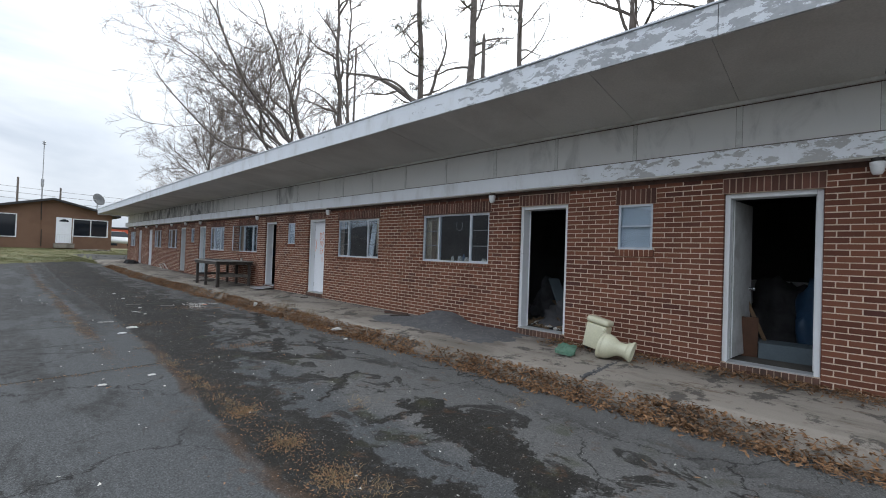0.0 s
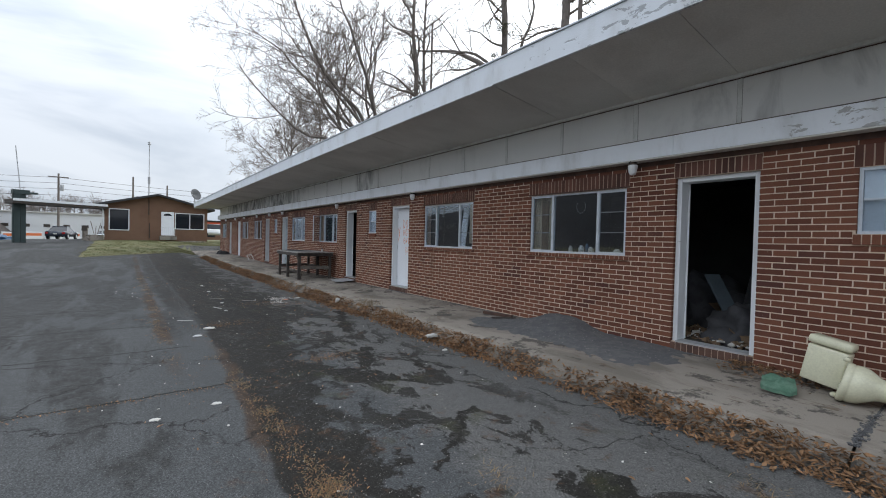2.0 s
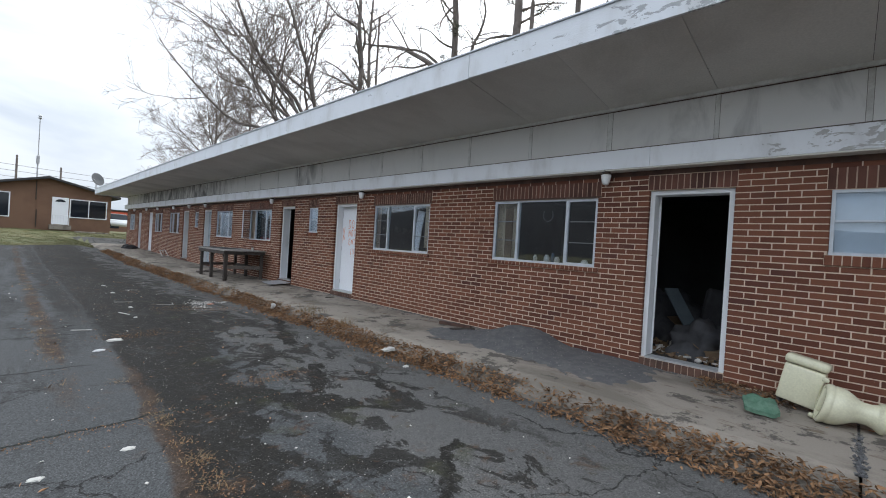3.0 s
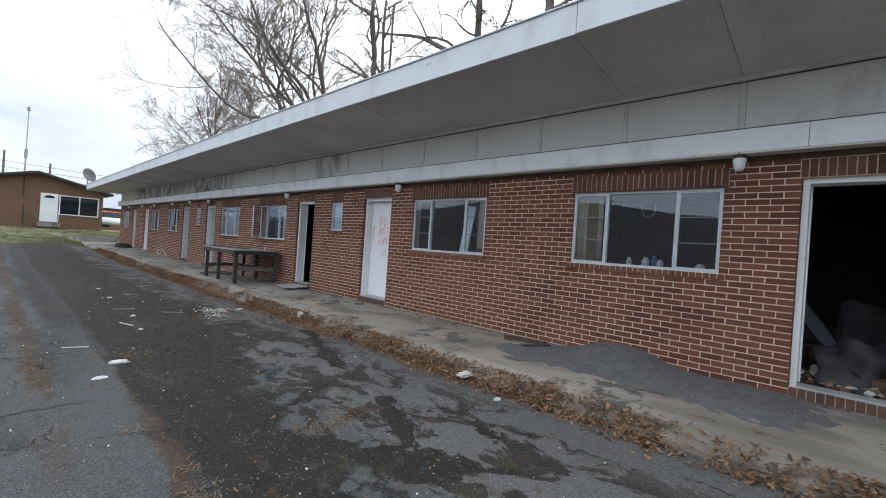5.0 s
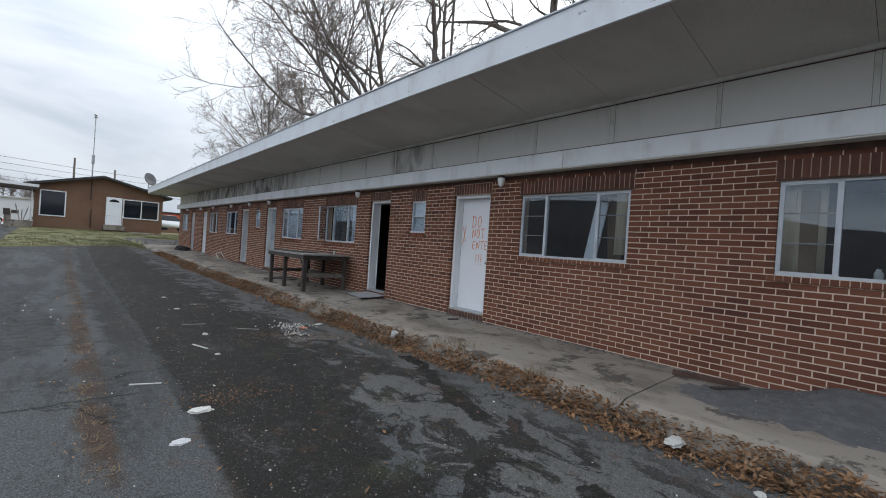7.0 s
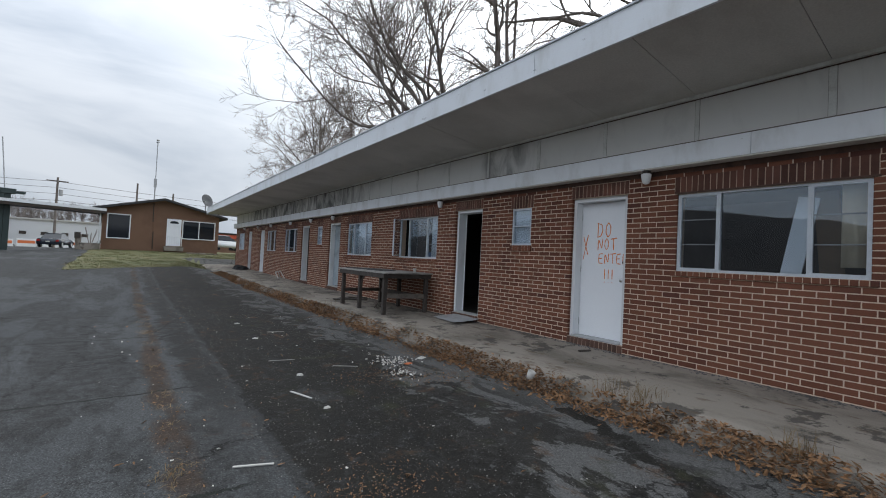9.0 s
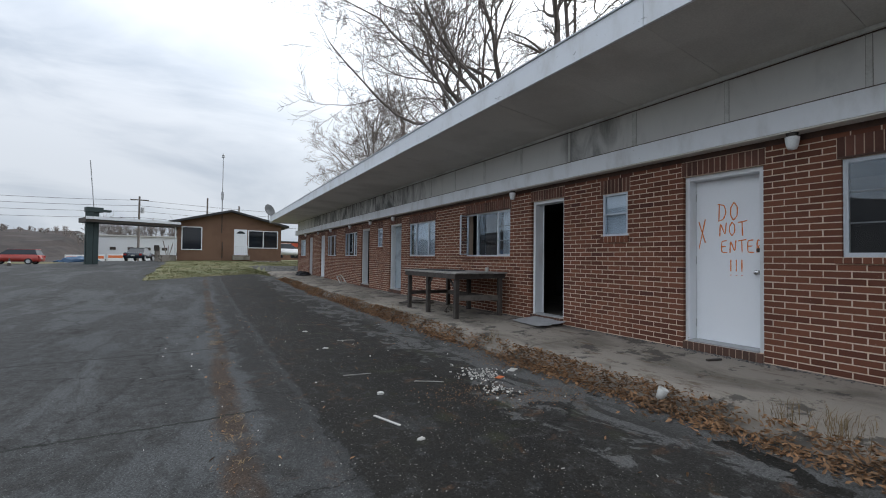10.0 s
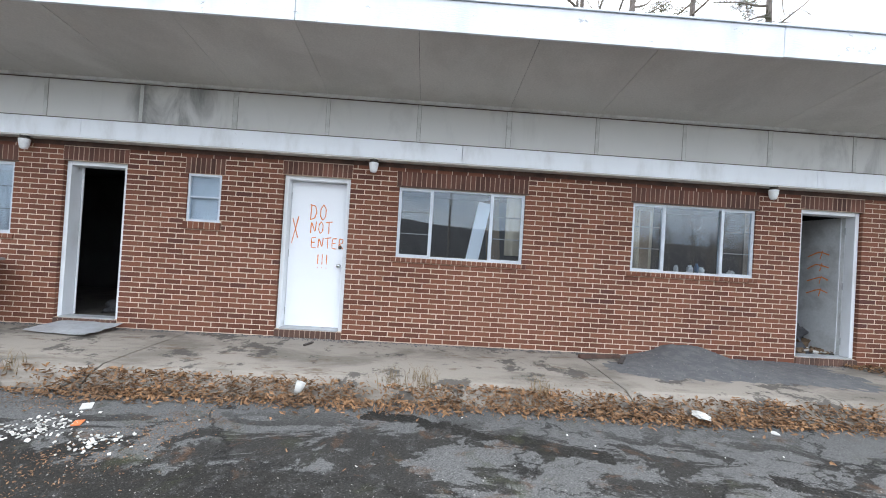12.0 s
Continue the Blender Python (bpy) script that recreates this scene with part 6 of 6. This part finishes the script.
def bank_z(x, y):
    rough = 1 + 0.22 * noise.noise(Vector((x * 0.15, y * 0.1, 0))) + 0.1 * noise.noise(Vector((x * 0.6, y * 0.5, 3)))
    scrub = 5.6 * smoothstep(-15, -22, x) * smoothstep(90, 112, y)
    slope = 5.5 * smoothstep(134, 165, y) * smoothstep(14, -4, x)
    return ground_z(x, y) + max(scrub, slope) * rough - 0.15


bank = grid_sheet("backdrop_bank", spaced((-130, -22, 3), (-22, 20, 1.5)), spaced((88, 186, 2.5)), bank_z, BRUSH)
tagged(bank, "low brown scrubby bank and slope across the road", "bank", kind="structure")
far_wood("roadside_scrub", (-90, -18), (109, 118), 260, 1.2, 42, bank_z, TWIG)
far_wood("far_woods", (-26, -2), (150, 180), 90, 6, 41, bank_z, BARK)
far_wood("opposite_woods", (-62, -44), (-70, -14), 70, 9, 43)


# ---- lawn before the office ----
LAWN_EDGE = [(-1.45, 28.0), (0.6, 30.0), (2.2, 31.0), (4.0, 32.1), (4.6, 36.2)]


def lawn_front(x):
    for (a, b), (c, d) in zip(LAWN_EDGE, LAWN_EDGE[1:]):
        if a <= x <= c:
            return b + (d - b) * (x - a) / (c - a)
    return 36.2 if x > 4.6 else 28.0


def lawn_z(x, y):
    edge = min(y - lawn_front(x), (x + 1.45) * 2.0)
    return ground_z(x, y) + 0.05 * smoothstep(0.0, 0.5, edge) - 0.012 + 0.02 * noise.noise(Vector((x, y, 0)))


bm = bmesh.new()
cols = []
for x in spaced((-1.45, 8.0, 0.35), (8.0, 30.0, 2.0)):
    y0 = lawn_front(x) + 0.12 * noise.noise(Vector((x * 2.2, 0, 0)))
    cols.append([bm.verts.new((x, y, lawn_z(x, y))) for y in [y0 + (64 - y0) * (k / 24) ** 1.6 for k in range(25)]])
for p, q in zip(cols, cols[1:]):
    for k in range(24):
        bm.faces.new((p[k], q[k], q[k + 1], p[k + 1]))
lawn = part("lawn", bm, LAWN, round_=True)
tagged(lawn, "patchy yellow-green winter lawn before the office", "grass", kind="structure")


def blades(name, spots, mat, label, h=(0.05, 0.14), w=0.006, seed=3, floor=None, leans=(0.2, 1.2)):
    """Loose upright blades at the given (x, y, spread, count) spots."""
    rng = random.Random(seed)
    v, f = [], []
    for x, y, sp, count in spots:
        for _ in range(count):
            px, py = x + rng.gauss(0, sp), y + rng.gauss(0, sp)
            z = (floor or ground_z)(px, py)
            a = rng.uniform(0, 2 * math.pi)
            lean = rng.uniform(*leans)
            L = rng.uniform(*h)
            d = Vector((math.cos(a) * lean, math.sin(a) * lean, 1)).normalized() * L
            s = Vector((-math.sin(a), math.cos(a), 0)) * w
            n = len(v)
            o = Vector((px, py, z - 0.004))
            m = o + d * 0.6
            t = o + d + Vector((math.cos(a), math.sin(a), -0.5)) * L * 0.3
            for q in (o - s, o + s, m + s * 0.7, m - s * 0.7, t):
                v.append((q.x, q.y, q.z))
            f += [(n, n + 1, n + 2, n + 3), (n + 3, n + 2, n + 4)]
    return tagged(pydata_part(name, v, f, mat), label, "grass", kind="stuff")


rng = random.Random(8)
spots = []
for _ in range(900):
    x = rng.uniform(-1.3, 9.0)
    y = lawn_front(x) + rng.random() ** 1.5 * (44.5 - lawn_front(x))
    spots.append((x, y, 0.16, 24))
blades("lawn_grass", spots, GRASS, "short dry lawn grass", (0.04, 0.11), 0.008, 5, lawn_z)
tufts = [(1.36, 3.38, 0.06, 110), (1.36, 2.52, 0.07, 110), (1.34, 1.87, 0.08, 150), (1.45, 1.55, 0.10, 120), (3.55, 1.9, 0.08, 60), (2.3, 2.9, 0.08, 60), (4.22, 7.55, 0.10, 110), (4.2, 9.0, 0.12, 70), (4.2, 12.4, 0.1, 60)]
for _ in range(70):
    y = rng.uniform(0.0, 20.0)
    tufts.append(((0.86 if y > 7 else 1.36) + rng.gauss(0, 0.05), y, 0.05, 15))
blades("kerb_weeds", [(4.42, 8.75, 0.1, 110), (4.38, 9.05, 0.07, 50), (4.35, 7.6, 0.08, 60), (4.3, 12.6, 0.07, 40), (4.36, 16.2, 0.1, 60)], BLADE, "dry tall weeds at the walkway edge", (0.10, 0.26), 0.0022, 9, lambda x, y: walk_z(y) - 0.06, (0.1, 0.7))
blades("joint_weeds", tufts, BLADE, "dry weeds in the joints of the asphalt", (0.025, 0.07), 0.0025, 6, leans=(0.7, 3.0))


# ---- dead leaves, grit and litter ----
def scatter(name, place, count, size, mat, label, category, seed, curl=0.5, thick=False):
    """Small loose pieces: curled leaves, or chips with some thickness."""
    rng = random.Random(seed)
    v, f = [], []
    for _ in range(count):
        x, y, z = place(rng)
        s = size * rng.uniform(0.5, 1.3)
        m = pose(x, y, z, rng.gauss(0, 22), rng.gauss(0, 22), rng.uniform(0, 360))
        n = len(v)
        if thick:
            a, b, c = s * rng.uniform(0.5, 1), s * rng.uniform(0.4, 0.9), s * rng.uniform(0.25, 0.5)
            pts = [(sx * a * rng.uniform(0.6, 1), sy * b * rng.uniform(0.6, 1), sz * c) for sx in (-1, 1) for sy in (-1, 1) for sz in (0, 1)]
            fs = ((0, 1, 3, 2), (4, 6, 7, 5), (0, 4, 5, 1), (2, 3, 7, 6), (0, 2, 6, 4), (1, 5, 7, 3))
        else:
            k, w = curl * rng.uniform(0.2, 1.4), rng.uniform(0.28, 0.6)
            pts = [(-s, 0, 0.25 * k * s), (-0.3 * s, -w * s, k * s * 0.5), (0.35 * s, -0.5 * w * s, k * s * 0.6), (1.15 * s, 0.1 * s, 0.3 * k * s), (0.3 * s, 0.75 * w * s, k * s * 0.5), (-0.45 * s, 0.8 * w * s, k * s * 0.6), (0.1 * s, 0, 0)]
            fs = ((0, 1, 6), (1, 2, 6), (2, 3, 6), (3, 4, 6), (4, 5, 6), (5, 0, 6))
        for p in pts:
            q = m @ Vector(p)
            v.append((q.x, q.y, q.z))
        f += [tuple(n + i for i in t) for t in fs]
    return tagged(pydata_part(name, v, f, mat), label, category, kind="stuff")


def leaf_strip(rng):
    while True:
        y = -3.2 + 33 * rng.random() ** 1.15
        dens = 0.62 + 0.7 * noise.noise(Vector((0, y * 0.9, 3.3))) + 0.35 * noise.noise(Vector((0, y * 3.1, 6.1)))
        if rng.random() < dens:
            break
    x = 9.0
    while x > 4.40:
        x = 4.15 + rng.gauss(0, 0.105) - 0.08 * noise.noise(Vector((0, y * 0.7, 8)))
    top = 0.085 * math.exp(-((x - 4.20) / 0.13) ** 2) * max(0.25, dens)
    base = ground_z(x, y) if x < 4.12 else max(ground_z(x, y), walk_z(y) - 0.14 + 0.8 * (x - 4.18)) if x < 4.28 else walk_z(y) - 0.07 + (x - 4.28) * 0.35
    return x, y, base + 0.012 + top * rng.random()


def leaf_wall(rng):
    y = rng.uniform(-2.5, 2.9)
    x = 5.97 - abs(rng.gauss(0, 0.24))
    return x, y, WALK_Z + 0.028 + 0.03 * rng.random()


def leaf_stray(rng):
    x, y = rng.uniform(0.2, 4.0), rng.uniform(-1, 18)
    return x, y, ground_z(x, y) + 0.012


def leaf_drift(rng):
    k = rng.choice(((1.36, 3.38, 0.08, 0.07), (1.36, 2.52, 0.09, 0.08), (1.34, 1.87, 0.1, 0.1), (1.36, 4.6, 0.05, 0.9), (0.6, 5.66, 0.8, 0.04), (1.36, 2.2, 0.12, 0.7), (1.36, 3.6, 0.1, 0.8), (1.7, 8.9, 0.25, 0.12), (3.5, 10.6, 0.3, 0.15), (2.9, 11.0, 0.25, 0.2), (0.86, 9.5, 0.08, 2.5), (3.9, 11.9, 0.15, 0.3), (2.4, 6.1, 0.2, 0.1)))
    x, y = k[0] + rng.gauss(0, k[2]), k[1] + rng.gauss(0, k[3])
    return x, y, ground_z(x, y) + 0.006


scatter("leaf_litter", leaf_strip, 30000, 0.025, LEAF, "brown dead leaves drifted against the walkway edge", "leaves", 51)
scatter("wall_leaves", leaf_wall, 2300, 0.026, LEAF, "brown dead leaves along the foot of the wall", "leaves", 52)
scatter("stray_leaves", leaf_stray, 150, 0.022, LEAF, "single dead leaves on the asphalt", "leaves", 53)
scatter("leaf_crumbs", leaf_drift, 5200, 0.009, LEAF, "crumbled leaves in drifts on the asphalt", "leaves", 54)


def grit(rng):
    x, y = rng.uniform(1.3, 3.0), rng.uniform(0.5, 18)
    return x, y, ground_z(x, y)


def plaster(rng):
    k = rng.choice(((3.38, 11.52, 0.16), (3.30, 11.45, 0.1), (3.18, 10.98, 0.09)))
    x, y = k[0] + rng.gauss(0, k[2]), k[1] + rng.gauss(0, k[2])
    return x, y, ground_z(x, y) + 0.004


def crumbs(rng):
    x, y = rng.uniform(0.0, 4.0), rng.uniform(0.0, 16)
    return x, y, ground_z(x, y) + 0.001


def mound_grit(rng):
    p = rng.choice(MOUND_AT)
    return p.x + rng.uniform(-0.03, 0.03), p.y + rng.uniform(-0.03, 0.03), p.z - 0.004


def wall_grit(rng):
    y = rng.uniform(-3.0, 24.0)
    return 5.96 - abs(rng.gauss(0, 0.06)), y, WALK_Z + 0.014


def joint_dirt(rng):
    return rng.uniform(4.35, 5.9), 1.62 + rng.gauss(0, 0.018), WALK_Z + rng.uniform(-0.012, 0.004)


scatter("joint_dirt", joint_dirt, 420, 0.014, ASH, "dark dirt packed in the walkway joint", "dirt", 65, thick=True)
def room_rubbish(rng):
    return rng.uniform(6.25, 7.3), rng.uniform(2.75, 3.8), FLOOR_Z + 0.01 + 0.05 * rng.random()


scatter("room_litter", room_rubbish, 70, 0.045, PAPER, "pale scraps strewn on the room floor", "litter", 66, thick=True)
scatter("room_litter", room_rubbish, 160, 0.06, CARDBOARD, "torn brown scraps strewn on the room floor", "litter", 67, thick=True)
scatter("mound_grit", mound_grit, 1500, 0.010, GRAVEL, "loose stones on the grit mound", "grit", 68, thick=True)
scatter("gravel", grit, 4500, 0.006, GRAVEL, "fine loose grit on the damp asphalt", "gravel", 61, thick=True)
scatter("plaster_rubble", plaster, 190, 0.015, RUBBLE, "broken white plaster on the asphalt", "rubble", 62, thick=True)
scatter("white_crumbs", crumbs, 130, 0.011, RUBBLE, "small white crumbs of litter on the asphalt", "litter", 63, thick=True)
scatter("wall_grit", wall_grit, 2600, 0.013, ASH, "dark crumbled grit along the foot of the wall", "grit", 64, thick=True)


def sliver(x, y, length, width, turn, mat, label, category="stick"):
    bm = boxes((-length / 2, length / 2, -width / 2, width / 2, 0, 0.008), bevel=0.002, m=pose(x, y, ground_z(x, y) + 0.002, 0, 0, turn))
    return tagged(part(category.replace(" ", "_"), bm, mat), label, category)


sliver(2.14, 12.06, 0.3, 0.015, -10, DUSTY_WOOD, "pale thin strip of wood on the asphalt")
sliver(2.72, 11.49, 0.3, 0.015, -32, DUSTY_WOOD, "pale thin strip of wood on the asphalt")
sliver(1.93, 10.71, 0.3, 0.02, -70, PAPER, "broken pale strip of wood on the asphalt")
sliver(1.25, 9.55, 0.24, 0.018, -20, PAPER, "short pale strip of wood on the asphalt")
sliver(2.6, 14.0, 0.26, 0.018, -15, DUSTY_WOOD, "pale thin strip of wood on the asphalt")
sliver(3.48, 11.29, 0.10, 0.06, 20, WARN, "small orange chip among the plaster", "chip")
sliver(3.81, 11.48, 0.14, 0.08, 30, PAPER, "scrap of white paper by the leaves", "paper scrap")


def crumple(name, x, y, rx, ry, h, mat, label, category, seed, z=None):
    bm = bmesh.new()
    bmesh.ops.create_icosphere(bm, subdivisions=3, radius=1.0)
    for v in bm.verts:
        n = noise.noise(v.co * 2.2 + Vector((seed, 0, 0))) + 0.6 * noise.noise(v.co * 5 + Vector((0, seed, 0)))
        c = v.co * (1 + 0.4 * n)
        v.co = Vector((c.x * rx, c.y * ry, max(-0.1, c.z) * h))
    bm.transform(pose(x, y, (ground_z(x, y) if z is None else z) + 0.1 * h))
    return tagged(part(name, bm, mat), label, category)


crumple("paper_scrap", 1.50, 8.70, 0.085, 0.05, 0.02, PAPER, "crumpled white paper on the asphalt", "paper", 2)
crumple("plastic_bag", 1.28, 8.21, 0.055, 0.045, 0.015, STEEL, "grey plastic bag flattened on the asphalt", "bag", 3)
crumple("plastic_bag", 4.08, 6.16, 0.10, 0.06, 0.035, PAPER, "white plastic wrapper among the dead leaves", "wrapper", 4, 0.06)
crumple("paper_scrap", 2.13, 11.35, 0.035, 0.025, 0.02, PAPER, "small crumpled white paper on the asphalt", "paper", 5)
crumple("paper_scrap", 2.02, 10.29, 0.03, 0.02, 0.012, PAPER, "small crumpled white paper on the asphalt", "paper", 6)
crumple("paper_scrap", 2.18, 13.55, 0.04, 0.03, 0.015, PAPER, "small crumpled white paper on the asphalt", "paper", 7)
crumple("paper_scrap", 2.22, 15.07, 0.04, 0.03, 0.015, PAPER, "small crumpled white paper on the asphalt", "paper", 8)
crumple("paper_scrap", 1.06, 5.20, 0.04, 0.025, 0.01, PAPER, "flat scrap of white paper on the asphalt", "paper", 9)
crumple("paper_scrap", 0.60, 5.09, 0.04, 0.022, 0.01, PAPER, "flat scrap of white paper on the asphalt", "paper", 10)
crumple("paper_scrap", 3.9, 5.6, 0.04, 0.03, 0.015, PAPER, "scrap of white paper at the leaf drift", "paper", 11)
foam = part("foam_cup", lathe([(0.032, 0), (0.036, 0.03), (0.045, 0.095), (0.041, 0.095), (0.03, 0.01)], 16, pose(4.16, 9.89, 0.075, 18, 8, 0)), PAPER, round_=True)
tagged(foam, "white foam cup standing in the dead leaves", "cup")
bm = boxes((-0.03, 0.03, -0.3, 0.3, 0, 0.05), bevel=0.006, m=pose(5.72, 6.45, WALK_Z + 0.012, 0, 0, 12))
tagged(part("broken_plank", bm, BROWN_WOOD), "short rotten plank at the foot of the wall", "plank")
carcass = thing("folded_chair", pose(5.6, 24.6, walk_z(24.6) + 0.015), "broken white chair frame lying on the walkway", "chair")
part("frame", rods((((0, 0, 0.02), (0.0, 0.5, 0.25)), 0.02), (((0.25, 0, 0.02), (0.2, 0.5, 0.3)), 0.02), (((0, 0.1, 0.02), (0.25, 0.1, 0.02)), 0.02), (((0.0, 0.5, 0.25), (0.2, 0.5, 0.3)), 0.02), (((0, 0, 0.25), (0.2, 0.45, 0.02)), 0.02)), PAPER, carcass)
crumple("rubbish_bag", 5.45, 31.0, 0.35, 0.5, 0.2, CLOTH, "dark bag of rubbish by the far door", "bag", 13, walk_z(31) + 0.01)


# ---- brickwork, last ----
def brick_rects():
    """Running bond round the openings: (y0, y1, z0) of every stretcher."""
    out = []
    k = 0
    z = BRICK_TOP - COURSE
    rng = random.Random(4)
    while z > 0.10:
        mid = z + COURSE / 2
        spans = [(Y_START, Y_END)]
        for a, b, h0, h1 in HOLES + HEADS + SILLS:
            if h0 - 0.01 < mid < h1 + 0.01:
                spans = cut(spans, a, b)
        off = (BRICK_LEN / 2 if k % 2 else 0.0)
        for a, b in spans:
            n0, n1 = math.floor((a - off) / BRICK_LEN), math.ceil((b - off) / BRICK_LEN)
            for n in range(n0, n1):
                p, q = max(a, off + n * BRICK_LEN), min(b, off + (n + 1) * BRICK_LEN)
                if a < p and b - q < 0.05 and q < b:
                    q = b
                if p > a and p - a < 0.05:
                    p = a
                if q - p > 0.05:
                    out.append((p + (0.001 if p == a else JOINT / 2), q - (0.001 if q == b else JOINT / 2), z + JOINT / 2))
        z, k = z - COURSE, k + 1
    return out


def brick_shape(w, h, d):
    """Front and four bevelled sides of one brick, face at x = 0."""
    c = 0.0025
    v = [(0, c, c), (0, w - c, c), (0, w - c, h - c), (0, c, h - c), (c, 0, 0), (c, w, 0), (c, w, h), (c, 0, h), (d, 0, 0), (d, w, 0), (d, w, h), (d, 0, h)]
    f = [(0, 3, 2, 1)]
    for i in range(4):
        j = (i + 1) % 4
        f += [(i, j, 4 + j, 4 + i), (4 + i, 4 + j, 8 + j, 8 + i)]
    return v, f


rng = random.Random(11)
verts, faces = [], []
shape_v, shape_f = brick_shape(BRICK_LEN - JOINT, COURSE - JOINT, 0.07)
whole = bpy.data.meshes.new("brick")
whole.from_pydata(shape_v, [], shape_f)
whole.materials.append(BRICK)
single = 0
for y0, y1, z0 in brick_rects():
    proud = rng.uniform(-0.0015, 0.0015)
    full = abs(y1 - y0 - BRICK_LEN + JOINT) < 0.001
    if full and 6.05 < y0 < 9.4 and z0 < 1.25 and single < 300:
        b = new("brick", whole)
        b.parent = wall_front
        b.location = (WALL_X + proud, y0, z0)
        single += 1
        continue
    sv, sf = brick_shape(y1 - y0, COURSE - JOINT, 0.07)
    n = len(verts)
    verts += [(WALL_X + proud + x, y0 + y, z0 + z) for x, y, z in sv]
    faces += [tuple(n + i for i in f) for f in sf]
rest = pydata_part("brickwork", verts, faces, BRICK, wall_front, "red stretcher bricks")
tagged(rest, kind="stuff")


def upright_row(name, a, b, z0, z1, proud, label, mat=BRICK):
    """Bricks on end side by side."""
    n = max(1, round((b - a) / 0.0677))
    step = (b - a) / n
    verts, faces = [], []
    for i in range(n):
        sv, sf = brick_shape(step - 0.009, z1 - z0 - 0.008, 0.012 + max(0.0, proud))
        k = len(verts)
        j = rng.uniform(-0.002, 0.002)
        verts += [(WALL_X - proud + j + x, a + i * step + 0.0045 + y, z0 + 0.004 + z) for x, y, z in sv]
        faces += [tuple(k + q for q in f) for f in sf]
    return pydata_part(name, verts, faces, mat, wall_front, label)


for a, b in WINDOWS:
    part("lintel_angle", boxes((WALL_X - 0.014, WALL_X + 0.02, a - 0.05, b + 0.03, WIN_Z[1] + 0.003, WIN_Z[1] + 0.022)), BROWN_WOOD, wall_front, "dark steel edge over the window")
# Darker bricks and mortar layer paint in shade along with the grime.
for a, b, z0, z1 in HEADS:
    upright_row("soldier_course", a, b, z0, z1, 0.0, "grimy bricks on end over the opening, coloured darker for the shade there", SHADED_HEAD_BRICK)
    part("head_mortar", boxes((WALL_X + 0.0022, WALL_X + 0.03, a + 0.003, b - 0.003, z0 + 0.003, z1 - 0.002)), SHADED_GRIMY_MORTAR, wall_front)
for a, b, z0, z1 in SILLS:
    upright_row("brick_sill", a, b, z0, z1, 0.022, "projecting sill of bricks on edge", DULL_BRICK if z0 < 0.5 else BRICK)
    bm = boxes((WALL_X - 0.0165, WALL_X + 0.03, a + 0.008, b - 0.008, z0 + 0.010, z1 - 0.007))
    part("sill_mortar", bm, MORTAR if z0 > 0.5 else SHADED_GRIMY_MORTAR, wall_front)
